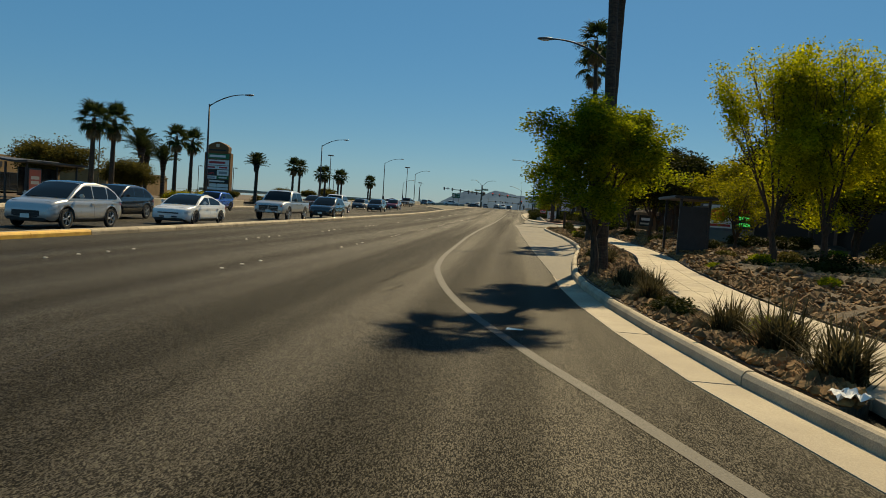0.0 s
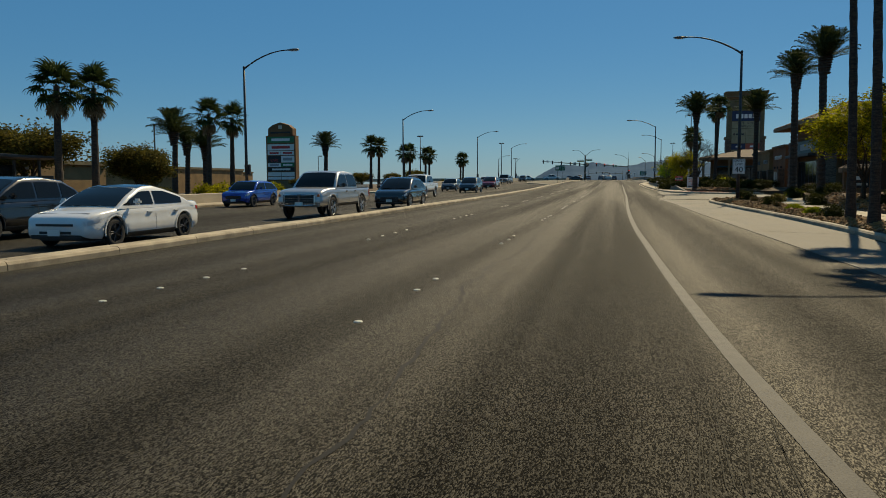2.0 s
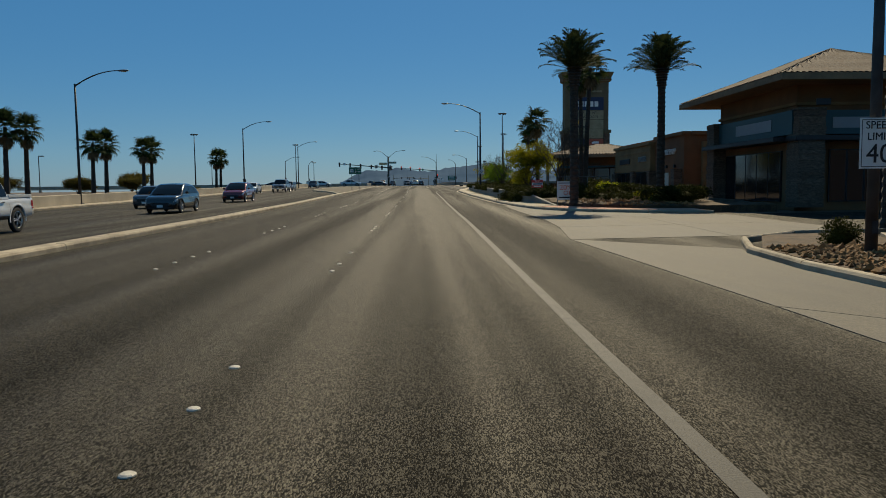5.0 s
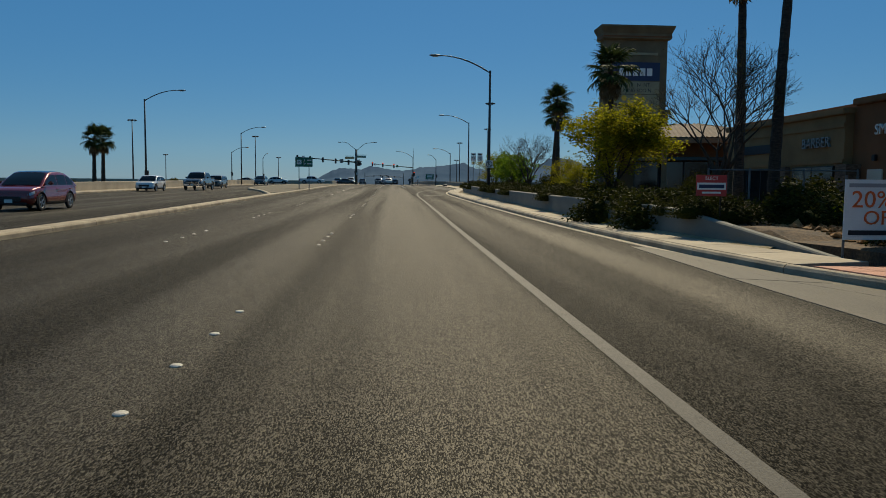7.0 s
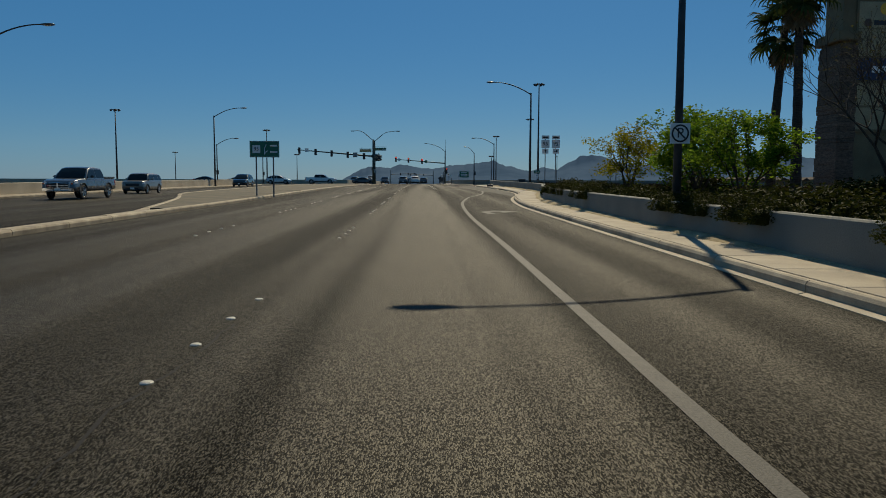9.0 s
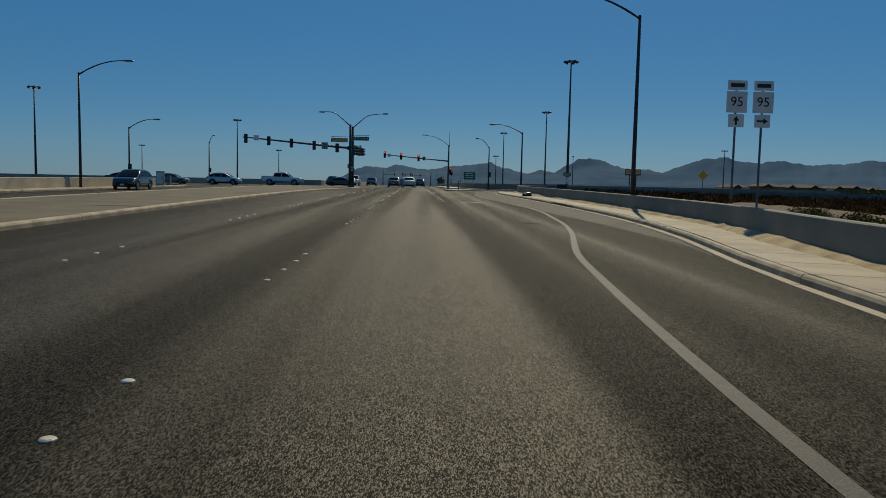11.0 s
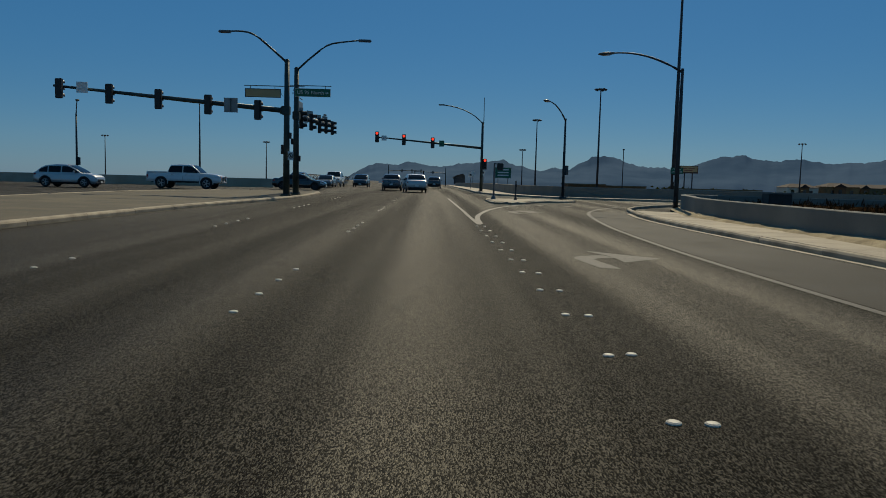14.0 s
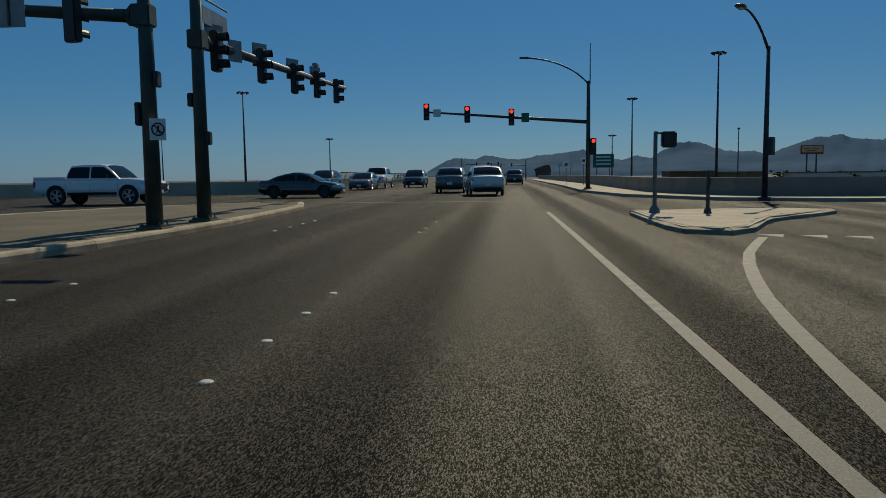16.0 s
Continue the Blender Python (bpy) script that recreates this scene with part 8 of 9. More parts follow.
# curved-top fences along the bridge
def bridge_fence(x, y0, y1, lean, top):
    t = thing("bridge_fence", (0, 0, 0), "tall dark mesh fence curving inward along the bridge", "fence", "bridge fences")
    prof = [(0, 0.8), (0, top * 0.65), (lean * 0.1, top * 0.86), (lean * 0.3, top * 0.97), (lean * 0.55, top)]
    y = y0
    posts = []
    while y <= y1:
        part("post", tube(bmesh.new(), [(x + a, y, gz(y) + z) for a, z in prof], [0.04] * 5, 6), POLE_DARK, t)
        posts.append(y)
        y += 3.0
    for ya, yb in zip(posts, posts[1:]):
        bm = bmesh.new()
        for k in range(len(prof) - 1):
            for u in (0.0, 0.25, 0.5, 0.75):
                a = prof[k][0] + (prof[k + 1][0] - prof[k][0]) * u
                z = prof[k][1] + (prof[k + 1][1] - prof[k][1]) * u
                tube(bm, [(x + a, ya, gz(ya) + z), (x + a, yb, gz(yb) + z)], [0.012, 0.012], 3, cap=False)
        for i in range(12):
            yy = ya + (yb - ya) * i / 12
            tube(bm, [(x + a, yy, gz(yy) + z) for a, z in prof], [0.009] * 5, 3, cap=False)
        part("mesh_panel", bm, POLE_DARK, t)


bridge_fence(7.35, 372, 450, -1, 2.9)
bridge_fence(-15.4, 300, 348, 1, 1.5)

cab = thing("utility_cabinet", at(16.2, 243.0, 0.0), "dark utility cabinet behind the low wall", "cabinet")
part("body", boxed(-0.55, 0.55, -0.4, 0.4, -0.2, 1.05, bevel=0.03), BLACK, cab)
part("lid", boxed(-0.6, 0.6, -0.45, 0.45, 1.05, 1.12, bevel=0.02), STEEL, cab)

tac = thing("tactile_panel", at(8.7, 94.3, 0.17), "dull tan tactile panel of raised domes in the brick pavers", "paving", rz=radians(-65))
bm = boxed(-0.75, 0.75, -0.3, 0.3, 0.0, 0.012)
for i in range(14):
    for j in range(6):
        bmesh.ops.create_cone(bm, cap_ends=True, segments=6, radius1=0.028, radius2=0.014, depth=0.014, matrix=Matrix.Translation((-0.69 + i * 0.106, -0.25 + j * 0.1, 0.017)))
part("domed_plate", bm, PAVER, tac)


# ---- vehicles ----
RUBBER = mat("tyre_rubber", (0.014, 0.014, 0.014), (0.024, 0.023, 0.022), rough=0.85, scale=6, fine=60, bump=0.2)
ALLOY = paint("alloy", (0.5, 0.5, 0.5), 0.3, metal=0.9)
DARK_ALLOY = paint("dark_alloy", (0.06, 0.06, 0.065), 0.35, metal=0.8)
CHROME = paint("chrome", (0.7, 0.7, 0.7), 0.12, metal=1.0)
LAMP_CLEAR = paint("clear_lamp", (0.6, 0.62, 0.64), 0.08, spec=0.8)
LAMP_RED = paint("red_lamp", (0.35, 0.015, 0.012), 0.15)
CAR_GLASS = paint("car_glass", (0.008, 0.01, 0.011), 0.05, spec=0.22)


def revolve_x(profile, seg):
    """Turns (x, r) points about the x axis."""
    bm = bmesh.new()
    rings = []
    for k in range(seg):
        a = 2 * math.pi * k / seg
        rings.append([bm.verts.new((x, r * math.cos(a), r * math.sin(a))) for x, r in profile])
    for k in range(seg):
        a, b = rings[k], rings[(k + 1) % seg]
        for j in range(len(profile) - 1):
            bm.faces.new((a[j], a[j + 1], b[j + 1], b[j]))
    return bm


def bm_mesh(name, bm, material, smooth=True):
    me = bpy.data.meshes.new(name)
    bm.normal_update()
    bm.to_mesh(me)
    bm.free()
    me.materials.append(material)
    if smooth:
        me.polygons.foreach_set("use_smooth", [True] * len(me.polygons))
    return me


TYRE_ME = bm_mesh("wheel", revolve_x([(-0.11, 0.64), (-0.12, 0.8), (-0.1, 0.95), (-0.06, 1.0), (0.2, 1.0), (0.25, 0.95), (0.27, 0.8), (0.25, 0.66)], 28), RUBBER)


def rim_mesh(material):
    bm = revolve_x([(0.24, 0.68), (0.25, 0.64), (0.16, 0.6)], 24)
    for k in range(5):
        a = 2 * math.pi * k / 5
        for da in (-0.16, 0.16):
            c, s = math.cos(a + da), math.sin(a + da)
            tube(bm, [(0.2, 0.08 * math.cos(a), 0.08 * math.sin(a)), (0.22, 0.62 * c, 0.62 * s)], [0.06, 0.05], 5)
    tube(bm, [(0.15, 0, 0), (0.24, 0, 0)], [0.16, 0.12], 10)
    return bm_mesh("rim", bm, material, False)


RIMS = {"alloy": rim_mesh(ALLOY), "dark": rim_mesh(DARK_ALLOY)}
HUB_ME = bm_mesh("brake_disc", tube(bmesh.new(), [(0.02, 0, 0), (0.08, 0, 0)], [0.63, 0.63], 20), BLACK, False)

# along the length (share of it, from the tail): underside, top of the body, share of the width; cab: foot and head of the windscreen, head and foot of the rear window
STYLES = {
    "sedan": dict(L=4.7, W=1.87, H=1.45, r=0.34, belt=0.93, cab=(1.32, 0.35, -0.75, -1.98), body=[(-.5, .5, .8, .76), (-.492, .38, .93, .85), (-.46, .3, 1.0, .93), (-.36, .22, 1.0, .985), (0, .2, .94, 1), (.2, .2, .94, 1), (.3, .21, .9, .985), (.4, .22, .84, .95), (.455, .24, .78, .9), (.485, .27, .72, .84), (.5, .33, .64, .75)]),
    "suv": dict(L=4.6, W=1.9, H=1.69, r=0.37, belt=1.05, cab=(1.34, 0.3, -1.35, -2.2), body=[(-.5, .5, .94, .8), (-.49, .4, 1.07, .89), (-.45, .32, 1.13, .955), (-.3, .27, 1.11, .99), (0, .25, 1.06, 1), (.24, .25, 1.05, 1), (.31, .26, 1.03, .985), (.38, .27, .99, .965), (.43, .28, .94, .935), (.465, .29, .88, .895), (.488, .32, .8, .84), (.5, .38, .7, .76)]),
    "hatch": dict(L=4.2, W=1.82, H=1.54, r=0.35, belt=0.98, cab=(1.15, 0.45, -1.35, -1.95), body=[(-.5, .48, .9, .78), (-.488, .38, .99, .87), (-.44, .3, 1.03, .94), (-.3, .25, 1.02, .99), (0, .23, .98, 1), (.24, .23, .97, 1), (.33, .24, .95, .98), (.42, .26, .91, .94), (.475, .29, .85, .88), (.5, .36, .74, .78)]),
    "pickup": dict(L=5.8, W=2.03, H=1.95, r=0.45, belt=1.24, cab=(1.42, 0.66, -1.0, -1.26), body=[(-.5, .6, 1.2, .93), (-.494, .56, 1.24, .97), (-.4, .53, 1.25, .99), (-.2, .5, 1.24, 1), (.1, .49, 1.24, 1), (.23, .49, 1.25, .995), (.33, .49, 1.24, .985), (.41, .5, 1.2, .965), (.455, .5, 1.15, .945), (.482, .52, 1.08, .92), (.495, .54, 1.0, .89), (.5, .57, .94, .87)]),
    "boxy": dict(L=4.15, W=1.8, H=1.62, r=0.35, belt=1.03, cab=(1.15, 0.65, -1.72, -1.97), body=[(-.5, .46, 1.0, .86), (-.488, .36, 1.06, .93), (-.44, .3, 1.08, .97), (-.3, .27, 1.07, .99), (0, .25, 1.05, 1), (.3, .26, 1.04, .99), (.42, .28, 1.01, .96), (.475, .31, .97, .91), (.5, .38, .88, .84)]),
}


def car(style, colour, label, x, y, rz, rims="alloy", roof=None, lit=False, rack=False, name="car"):
    """A vehicle with its front along +y: lofted body with real wheel openings, curved cabin, panes, lamps and trim."""
    S = STYLES[style]
    L, W, H, r = S["L"], S["W"], S["H"], S["r"]
    w = W / 2
    t = thing(name, at(x, y), label, "pickup truck" if style == "pickup" else "car", "vehicles", rz)
    slope = (gz(y + 1) - gz(y - 1)) / 2
    t.rotation_euler = Euler((slope * math.cos(rz), slope * math.sin(rz), rz)) if abs(math.cos(rz)) > 0.5 else (0, 0, rz)
    yw = (L * 0.312, -L * 0.298)
    F = [q[0] for q in S["body"]]
    col = lambda j, f: float(np.interp(f, F, [q[j] for q in S["body"]]))

    def section(yy, arches=True):
        """Half of the body's outline at one station, from the sill up to the middle of the top."""
        f = yy / L
        zl, zh, hw = col(1, f), col(2, f), w * col(3, f)
        z0 = zl
        if arches:
            for c in yw:
                d = abs(yy - c)
                if d < r * 1.14:
                    z0 = max(z0, r + math.sqrt((r * 1.14) ** 2 - d * d))
        h = zh - zl
        pts = [(0.93, 0.0), (0.985, 0.1), (0.995, 0.3), (1.0, 0.48), (0.98, 0.56), (0.985, 0.74), (0.965, 0.88), (0.925, 0.965), (0.86, 0.99), (0.5, 1.015), (0.0, 1.025)]
        out = []
        for k, (px, pz) in enumerate(pts):
            z = zl + pz * h
            if z < z0:
                z = z0 + 0.004 * k
            out.append((hw * px, z))
        return out
    ys = sorted(set([q[0] * L for q in S["body"]] + list(np.linspace(-0.47 * L, 0.47 * L, 26)) + [c + r * 1.14 * math.cos(a) for c in yw for a in np.linspace(0.02, math.pi - 0.02, 13)]))
    bm = bmesh.new()
    rings = []
    for yy in ys:
        hp = section(yy)
        rings.append([bm.verts.new((a, yy, b)) for a, b in hp] + [bm.verts.new((-a, yy, b)) for a, b in hp[-2::-1]])
    for a, b in zip(rings, rings[1:]):
        for k in range(len(a) - 1):
            bm.faces.new((a[k], b[k], b[k + 1], a[k + 1]))
    bm.faces.new(rings[0])
    bm.faces.new(rings[-1][::-1])
    bmesh.ops.recalc_face_normals(bm, faces=bm.faces)
    body = part("body", bm, colour, t, smooth=True)
    part("underbody", boxed(-w * 0.72, w * 0.72, -L * 0.45, L * 0.44, col(1, 0) - 0.02, S["belt"] - 0.12), BLACK, t)
    part("underbody", boxed(-w * 0.9, w * 0.9, yw[1] + r * 1.1, yw[0] - r * 1.1, col(1, 0) - 0.01, col(1, 0) + 0.12), BLACK, t)

    def on_side(sx, y0, y1, z0, z1, out, nm, material, parent, lb="", n=6):
        """A patch that follows the body's flank."""
        bm = bmesh.new()
        rows = []
        for i in range(n + 1):
            yy = y0 + (y1 - y0) * i / n
            hp = section(yy, False)
            zs, xs = [q[1] for q in hp[:9]], [q[0] for q in hp[:9]]
            row = []
            for j in range(4):
                z = (z0[0] + (z0[1] - z0[0]) * i / n) * (1 - j / 3) + (z1[0] + (z1[1] - z1[0]) * i / n) * j / 3
                row.append(bm.verts.new((sx * (float(np.interp(z, zs, xs)) + out), yy, z)))
            rows.append(row)
        for a, b in zip(rows, rows[1:]):
            for k in range(3):
                bm.faces.new((a[k], b[k], b[k + 1], a[k + 1]))
        bmesh.ops.recalc_face_normals(bm, faces=bm.faces)
        return part(nm, bm, material, parent, lb, smooth=True)
    # cabin: a curved shell with the panes laid over it
    yf0, yf1, yr1, yr0 = S["cab"]
    zb, hb, ht = S["belt"] - 0.05, w * 0.955, w * 0.76
    ky, kz = [yr0, yr0 + (yr1 - yr0) * 0.55, yr1, (yr1 + yf1) / 2 - 0.1, yf1 - 0.25, yf1, yf1 + (yf0 - yf1) * 0.5, yf0], [zb, zb + (H - zb) * 0.58, H - (0.09 if style != "pickup" else 0.06), H, H - 0.015, H - 0.07, zb + (H - zb) * 0.52, zb]
    hw_at = lambda z: hb + (ht - hb) * max(0.0, (z - zb) / (H - zb)) ** 1.25

    def cab_section(yy):
        zr = float(np.interp(yy, ky, kz))
        ze = zb + (zr - zb) * 0.9
        out = [(hw_at(zb + (ze - zb) * u), zb + (ze - zb) * u) for u in (0, 0.25, 0.5, 0.75, 1.0)]
        e = out[-1][0]
        out += [(e * 0.94, ze + (zr - ze) * 0.55), (e * 0.8, ze + (zr - ze) * 0.85), (e * 0.4, zr), (0.0, zr + 0.012)]
        return out
    cys = sorted(set(ky + list(np.linspace(yr0, yf0, 18))))
    bm = bmesh.new()
    rings = []
    for yy in cys:
        hp = cab_section(yy)
        rings.append([bm.verts.new((a, yy, b)) for a, b in hp] + [bm.verts.new((-a, yy, b)) for a, b in hp[-2::-1]])
    for a, b in zip(rings, rings[1:]):
        for k in range(len(a) - 1):
            bm.faces.new((a[k], b[k], b[k + 1], a[k + 1]))
    bmesh.ops.recalc_face_normals(bm, faces=bm.faces)
    cab = part("cabin", bm, colour, t, smooth=True)
    if roof:
        bm = bmesh.new()
        rows = []
        for yy in np.linspace(yr1 + 0.02, yf1 - 0.02, 9):
            hp = cab_section(yy)[5:]
            rows.append([bm.verts.new((a, yy, b + 0.008)) for a, b in hp] + [bm.verts.new((-a, yy, b + 0.008)) for a, b in hp[-2::-1]])
        for a, b in zip(rows, rows[1:]):
            for k in range(len(a) - 1):
                bm.faces.new((a[k], b[k], b[k + 1], a[k + 1]))
        bmesh.ops.recalc_face_normals(bm, faces=bm.faces)
        part("roof_panel", bm, roof, cab, "glossy black roof", smooth=True)

    def side_glass(sx, y0, y1):
        bm = bmesh.new()
        rows = []
        for i in range(9):
            yy = y0 + (y1 - y0) * i / 8
            zr = float(np.interp(yy, ky, kz))
            top = min(zb + (zr - zb) * 0.9 - 0.05, H - 0.16)
            lo = zb + 0.085
            rows.append([bm.verts.new((sx * (hw_at(lo + max(0.02, top - lo) * u) + 0.008), yy, lo + max(0.02, top - lo) * u)) for u in (0, 0.33, 0.67, 1)])
        for a, b in zip(rows, rows[1:]):
            for k in range(3):
                bm.faces.new((a[k], b[k], b[k + 1], a[k + 1]))
        bmesh.ops.recalc_face_normals(bm, faces=bm.faces)
        part("side_window", bm, CAR_GLASS, cab, smooth=True)
    g0, g1 = yr0 + (yr1 - yr0) * (0.45 if style != "sedan" else 0.5), yf0 - (yf0 - yf1) * 0.22
    mid = g0 + (g1 - g0) * (0.5 if style != "pickup" else 0.46)
    cuts = [(g0, mid - 0.04), (mid + 0.04, g1)]
    if style in ("suv", "boxy"):
        q = g0 + (g1 - g0) * 0.22
        cuts = [(g0, q - 0.04), (q + 0.04, mid + 0.1), (mid + 0.18, g1)]
    for sx in (-1, 1):
        for c0, c1 in cuts:
            side_glass(sx, c0, c1)

    def screen(nm, ya, yb, out):
        bm = bmesh.new()
        rows = []
        for i in range(6):
            yy = ya + (yb - ya) * i / 5
            hp = cab_section(yy)
            e, zt = hp[4][0] * 0.88, hp[8][1]
            rows.append([bm.verts.new((e * q, yy + out[1], zt - (abs(q) ** 3) * (zt - hp[5][1]) * 0.9 + out[2])) for q in (-1, -0.75, -0.4, 0, 0.4, 0.75, 1)])
        for a, b in zip(rows, rows[1:]):
            for k in range(6):
                bm.faces.new((a[k], a[k + 1], b[k + 1], b[k]))
        bmesh.ops.recalc_face_normals(bm, faces=bm.faces)
        part(nm, bm, CAR_GLASS, cab, smooth=True)
    screen("windscreen", yf0 - (yf0 - yf1) * 0.1, yf1 + 0.04, (0, 0.012, 0.012))
    screen("rear_window", yr1 - 0.04, yr0 + (yr1 - yr0) * (0.3 if style != "sedan" else 0.12), (0, -0.012, 0.012))
    # wheels
    for sx in (-1, 1):
        for yy in yw:
            wh = put("wheel", TYRE_ME, parent=t)
            wh.matrix_basis = Matrix.Translation((sx * (w - 0.24 * r), yy, r)) @ Matrix.Diagonal((sx * r * 0.85, r, r, 1))
            put("rim", RIMS[rims], parent=wh)
            put("brake_disc", HUB_ME, parent=wh)
            bm = bmesh.new()
            arc = np.linspace(radians(-8), radians(188), 17)
            a = [bm.verts.new((sx * (w * 0.985), yy + r * 1.12 * math.cos(q), r + r * 1.12 * math.sin(q))) for q in arc]
            b = [bm.verts.new((sx * (w + 0.012), yy + r * 1.15 * math.cos(q), r + r * 1.15 * math.sin(q))) for q in arc]
            c = [bm.verts.new((sx * (w * 0.995), yy + r * 1.25 * math.cos(q), r + r * 1.25 * math.sin(q))) for q in arc]
            for k in range(16):
                bm.faces.new((a[k], a[k + 1], b[k + 1], b[k]))
                bm.faces.new((b[k], b[k + 1], c[k + 1], c[k]))
            part("wheel_arch", bm, BLACK if style in ("suv", "boxy", "hatch") else colour, body, smooth=True)
    # lamps, seams, mirrors, handles
    zf = col(2, 0.462)
    pick = style == "pickup"
    for sx in (-1, 1):
        on_side(sx, L * 0.415, L * 0.494, (zf - 0.16, zf - 0.24), (zf - 0.03, zf - 0.14), 0.008, "headlight", LAMP_CLEAR, t, "clear glossy headlight")
        zt = col(2, -0.47)
        on_side(sx, -L * 0.497, -L * (0.47 if pick else 0.44), (zt - (0.42 if pick else 0.26), zt - (0.42 if pick else 0.2)), (zt - 0.14, zt - 0.1), 0.008, "tail_light", LAMP_RED, t, "red tail light")
        for yy in (yf0 - 0.12, mid + (0.14 if style in ("suv", "boxy") else 0.0), g0 + (0.05 if not pick else -0.1)):
            if abs(yy - yw[1]) > r * 0.6 and yy > yr0 - 0.1:
                on_side(sx, yy - 0.007, yy + 0.007, (col(1, 0) + 0.14,) * 2, (S["belt"] - 0.03,) * 2, 0.003, "door_gap", BLACK, body, n=1)
        on_side(sx, yw[1] + r * 1.2, yw[0] - r * 1.2, (col(1, 0) + 0.005,) * 2, (col(1, 0) + 0.12,) * 2, 0.012, "sill", BLACK, body)
        xs = sorted((sx * (w + 0.0), sx * (w + 0.2)))
        part("mirror", boxed(xs[0], xs[1], yf0 - 0.62, yf0 - 0.47, S["belt"] + 0.03, S["belt"] + 0.19, bevel=0.05), BLACK if pick else colour, t)
        for c0 in (mid + 0.16, g0 + 0.22):
            if c0 > yr0 + 0.3:
                xs = sorted((sx * (w * 0.97), sx * (w * 0.985 + 0.025)))
                part("door_handle", boxed(xs[0], xs[1], c0, c0 + 0.2, S["belt"] - 0.17, S["belt"] - 0.135, bevel=0.008), CHROME if pick else colour, body)
        if pick:
            xs = sorted((sx * w * 0.62, sx * w * 0.84))
            hl = part("headlight", boxed(xs[0], xs[1], L * 0.49, L * 0.504, 0.88, 1.06, bevel=0.03), LAMP_CLEAR, t, "clear glossy headlight")
            xs = sorted((sx * w * 0.76, sx * w * 0.85))
            part("indicator", boxed(xs[0], xs[1], L * 0.5, L * 0.506, 0.9, 1.0, bevel=0.01), ORANGE, hl, "amber indicator")
        if not pick:
            q = w * col(3, 0.495)
            xs = sorted((sx * q * 0.6, sx * q * 0.97))
            part("headlight", boxed(xs[0], xs[1], L * 0.484, L * 0.4985, col(2, 0.495) - 0.17, col(2, 0.495) - 0.05, bevel=0.03), LAMP_CLEAR, t, "clear glossy headlight")
    # front and rear ends
    z0, z1 = col(1, 0.5), col(2, 0.5)
    wf = w * col(3, 0.5)
    g = part("grille", boxed(-wf * 0.72, wf * 0.72, L * 0.488, L * 0.503, z1 - (0.36 if pick else 0.12 if style == "sedan" else 0.3), z1 - 0.05 + (0.09 if pick else 0), bevel=0.03), BLACK, t, "black front grille")
    for k in range(3):
        zz = z1 - 0.06 - (0.28 if pick else 0.05 if style == "sedan" else 0.23) * (k + 0.5) / 3
        part("grille_bar", boxed(-wf * 0.69, wf * 0.69, L * 0.503, L * 0.506, zz - 0.01, zz + 0.01), CHROME if pick else DARK_ALLOY, g)
    if pick:
        part("grille_surround", tube(bmesh.new(), [(-wf * 0.74, L * 0.505, z1 - 0.37), (-wf * 0.76, L * 0.503, z1 + 0.02), (0, L * 0.503, z1 + 0.06), (wf * 0.76, L * 0.503, z1 + 0.02), (wf * 0.74, L * 0.505, z1 - 0.37), (0, L * 0.507, z1 - 0.39), (-wf * 0.74, L * 0.505, z1 - 0.37)], [0.028] * 7, 6), CHROME, g)
        part("grille_bar", boxed(-0.04, 0.04, L * 0.505, L * 0.51, z1 - 0.36, z1 + 0.04, bevel=0.01), CHROME, g)
    part("lower_grille", boxed(-wf * 0.62, wf * 0.62, L * 0.485, L * 0.502, z0 + (0.0 if not pick else -0.02), z0 + 0.1, bevel=0.02), BLACK, t)
    part("front_bumper", boxed(-wf * 1.0, wf * 1.0, L * 0.48, L * (0.508 if pick else 0.5), z0 - (0.1 if not pick else 0.06), z0 - 0.01 + (0.12 if pick else 0), bevel=0.03), CHROME if pick else BLACK, t)
    zr0 = col(1, -0.49)
    part("rear_bumper", boxed(-w * 0.8, w * 0.8, -L * 0.506, -L * 0.47, zr0 - 0.02, zr0 + 0.14, bevel=0.04), CHROME if pick else BLACK, t)
    part("number_plate", boxed(-0.16, 0.16, L * 0.508, L * 0.512, z0 - 0.02, z0 + 0.12), SIGN_WHITE, t)
    part("number_plate", boxed(-0.16, 0.16, -L * 0.511, -L * 0.506, zr0 + 0.16, zr0 + 0.31), SIGN_WHITE, t)
    if pick:
        # the bed is closed: a black sheet paints the shade of its hollow
        part("bed_shade_sheet", boxed(-w * 0.8, w * 0.8, -L * 0.48, -L * 0.215, 1.285, 1.296), BLACK, t, "flat black sheet standing in for the bed's shaded hollow")
        for sx in (-1, 1):
            xs = sorted((sx * w * 0.8, sx * w * 0.95))
            part("bed_rail", boxed(xs[0], xs[1], -L * 0.49, -L * 0.215, 1.22, 1.34, bevel=0.02), colour, t)
        part("tailgate", boxed(-w * 0.8, w * 0.8, -L * 0.503, -L * 0.48, 0.8, 1.34, bevel=0.02), colour, t)
    if rack:
        for sx in (-1, 1):
            part("roof_rail", tube(bmesh.new(), [(sx * ht * 0.92, yr1 + 0.1, H - 0.06), (sx * ht * 0.92, yr1 + 0.3, H + 0.03), (sx * ht * 0.92, yf1 - 0.4, H + 0.03), (sx * ht * 0.92, yf1 - 0.2, H - 0.06)], [0.02] * 4, 6), BLACK, t)
    return t


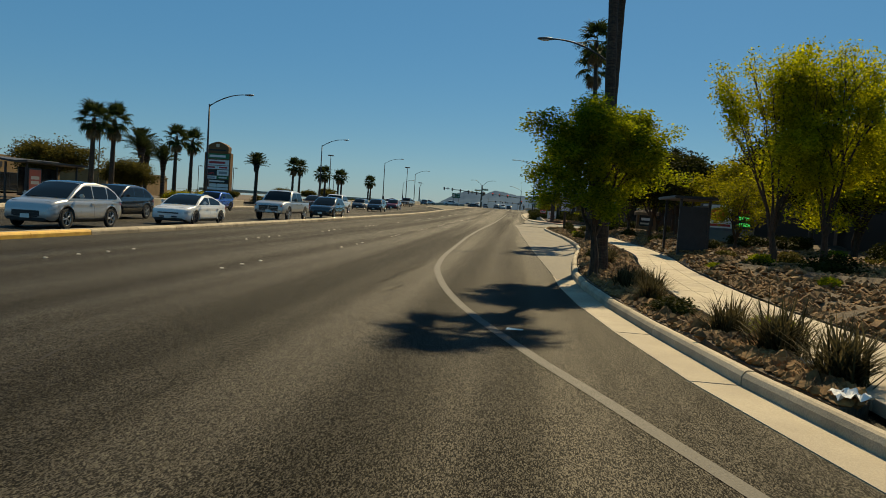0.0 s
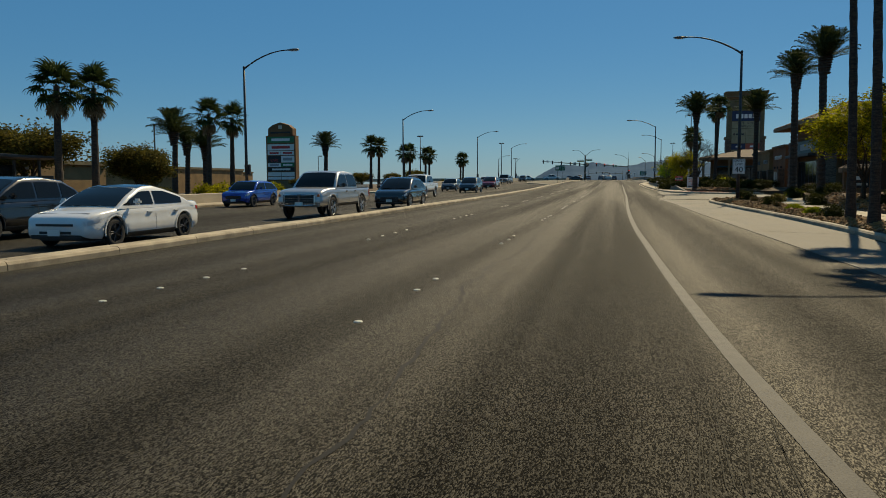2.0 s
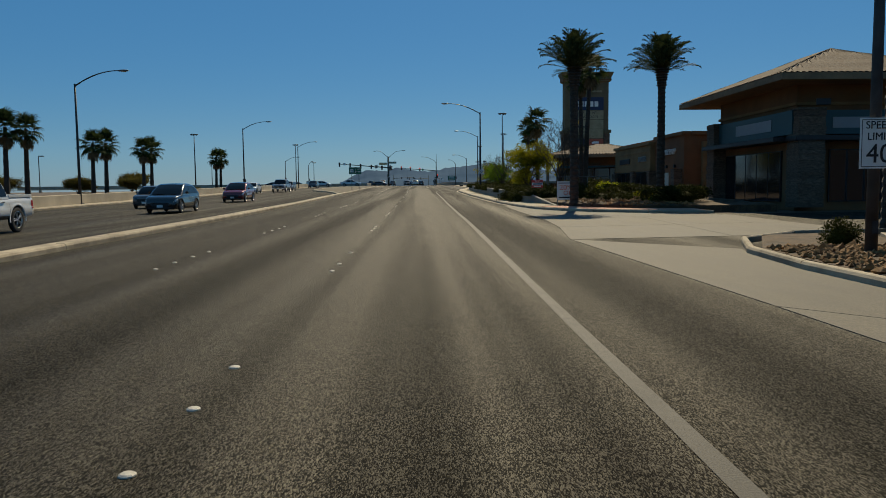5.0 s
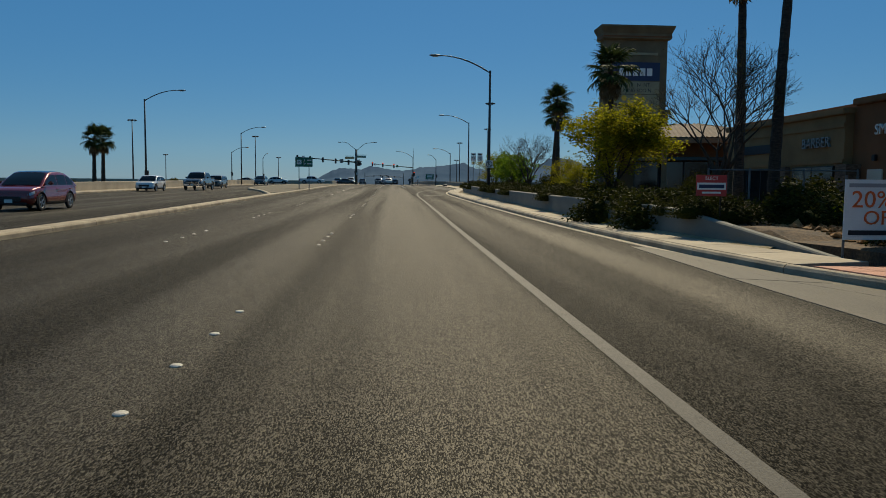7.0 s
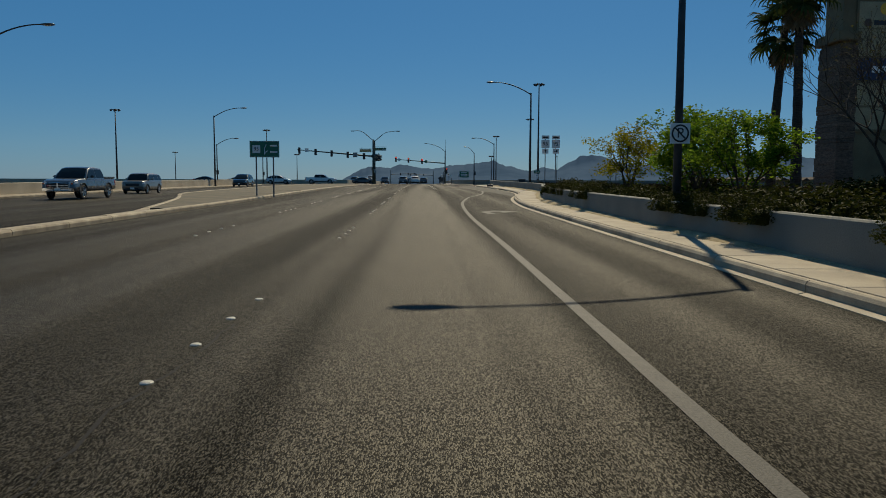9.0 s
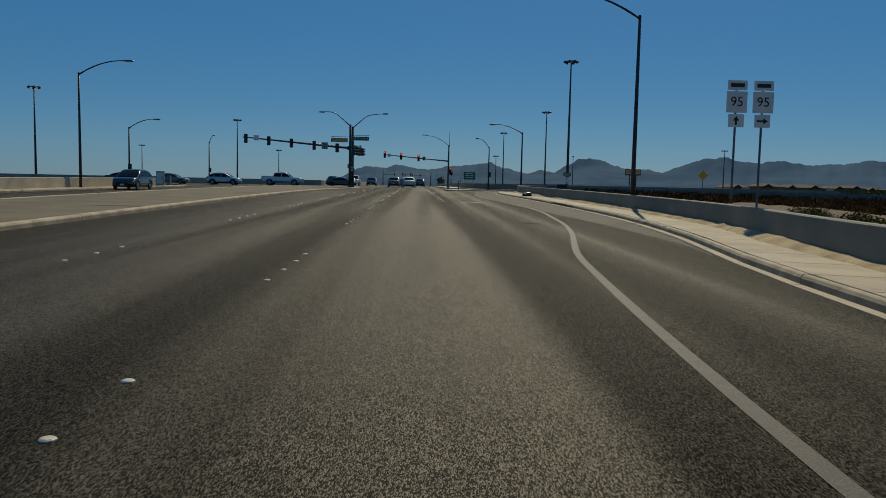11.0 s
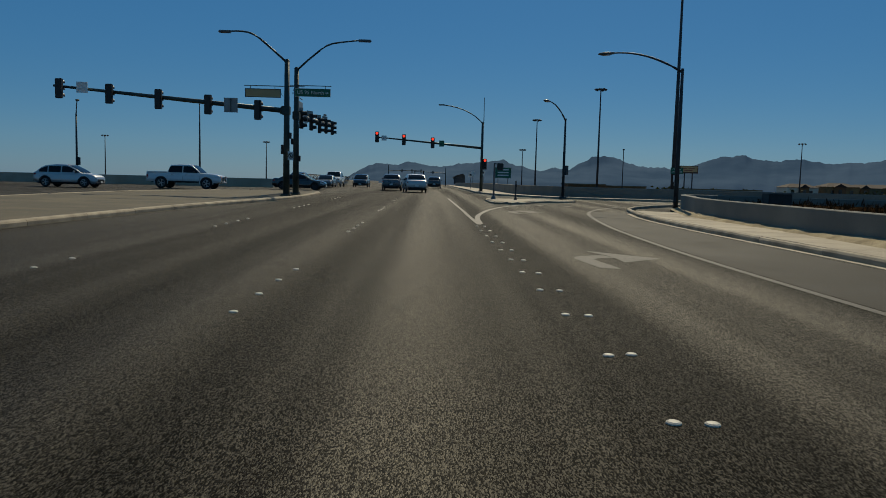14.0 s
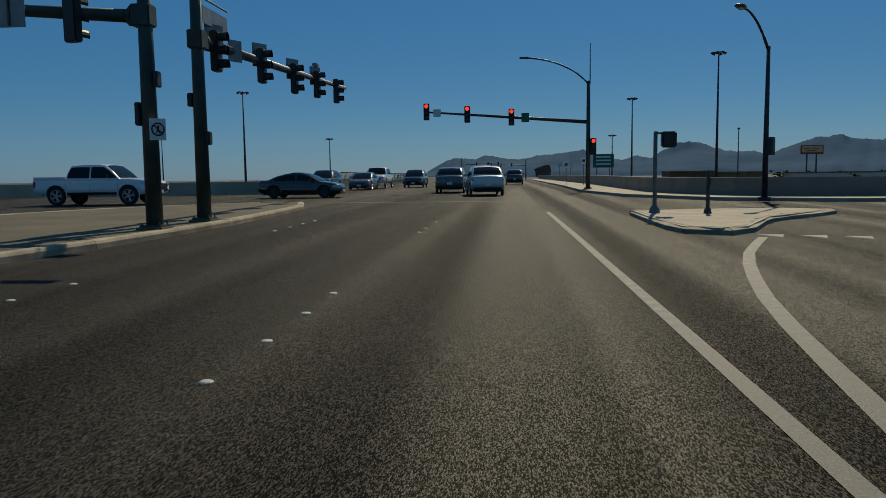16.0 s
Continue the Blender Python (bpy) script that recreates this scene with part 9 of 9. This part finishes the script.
C_WHITE = paint("white_paint", (0.72, 0.72, 0.7), 0.25, coat=0.8)
C_SILVER = paint("silver_paint", (0.48, 0.48, 0.47), 0.32, metal=0.6, coat=0.8)
C_BLACK = paint("black_paint", (0.01, 0.01, 0.011), 0.2, coat=0.9)
C_NAVY = paint("navy_paint", (0.012, 0.022, 0.045), 0.22, metal=0.3, coat=0.9)
C_BLUE = paint("blue_paint", (0.012, 0.07, 0.38), 0.22, metal=0.3, coat=0.9)
C_RED = paint("red_paint", (0.2, 0.012, 0.012), 0.22, metal=0.2, coat=0.9)
C_BRONZE = paint("bronze_paint", (0.16, 0.085, 0.045), 0.28, metal=0.4, coat=0.8)
C_GREY = paint("grey_paint", (0.1, 0.105, 0.11), 0.28, metal=0.4, coat=0.8)
C_KHAKI = paint("khaki_paint", (0.17, 0.155, 0.13), 0.3, metal=0.3, coat=0.8)

PI = math.pi
car("suv", C_SILVER, "silver compact SUV with a dark roof waiting in lane", -12.2, 25.9, PI, roof=C_BLACK)
car("suv", C_BLACK, "black SUV waiting in the middle lane", -15.7, 35.5, PI)
car("sedan", C_WHITE, "white sedan with a black roof and dark wheels", -11.5, 34.8, PI, rims="dark", roof=C_BLACK)
car("hatch", C_BLUE, "bright blue compact crossover by the far kerb", -20.6, 59.5, PI, rims="dark")
car("pickup", C_SILVER, "silver crew-cab pickup with a chrome grille", -11.3, 48.4, PI, name="pickup_truck")
car("suv", C_BLACK, "black SUV with roof rails", -10.9, 58.6, PI, rack=True)
car("pickup", C_WHITE, "white pickup with a large black grille", -15.4, 79.8, PI, name="pickup_truck")
car("suv", C_BRONZE, "bronze SUV in the kerb lane", -19.4, 85.5, PI)
car("hatch", C_GREY, "grey hatchback in traffic", -18.6, 107.5, PI)
car("suv", C_BLACK, "dark SUV in the oncoming lanes", -14.6, 99.0, PI)
car("suv", C_RED, "red and black SUV in the oncoming lanes", -15.9, 120.5, PI, roof=C_BLACK)
car("hatch", C_WHITE, "white hatchback beside the tan wall", -23.6, 161.0, PI)
car("pickup", C_GREY, "dark grey pickup in the oncoming lanes", -20.9, 168.5, PI, name="pickup_truck")
car("boxy", C_KHAKI, "khaki boxy hatchback rounding the median", -22.1, 182.0, PI)
car("suv", C_BLACK, "black SUV beside the long median", -23.6, 222.0, PI)
car("sedan", C_BLACK, "black sedan crossing the junction", -11.9, 276.0, -PI / 2, rims="dark")
car("pickup", C_WHITE, "white crew-cab pickup crossing the junction", -19.6, 268.5, -PI / 2, name="pickup_truck")
car("suv", C_GREY, "dark SUV driving on over the bridge", -4.0, 284.5, 0.0)
car("suv", C_SILVER, "silver-grey SUV driving on past the junction", -1.6, 277.5, 0.12)
car("suv", C_BLACK, "black SUV queueing beyond the junction", -15.5, 296.0, PI, lit=True)
car("pickup", C_WHITE, "white pickup queueing beyond the junction", -12.2, 303.0, PI, name="pickup_truck")
car("sedan", C_GREY, "grey sedan queueing beyond the junction", -12.3, 296.5, PI)
car("suv", C_BLACK, "black SUV further back in the queue", -9.0, 305.0, PI)
car("suv", C_SILVER, "silver SUV on the off-ramp", -27.0, 264.5, -PI / 2)
car("sedan", C_KHAKI, "tan sedan on the off-ramp", -33.5, 262.0, -PI / 2)
car("sedan", C_BLACK, "black sedan on the off-ramp", -40.0, 262.5, -PI / 2)
car("suv", C_NAVY, "navy SUV heading away along the bridge", -3.4, 330.0, 0.0)
car("sedan", C_GREY, "grey sedan heading away along the bridge", 0.2, 352.0, 0.0)
car("suv", C_BLACK, "black SUV heading away over the crest", 0.4, 318.0, 0.0)
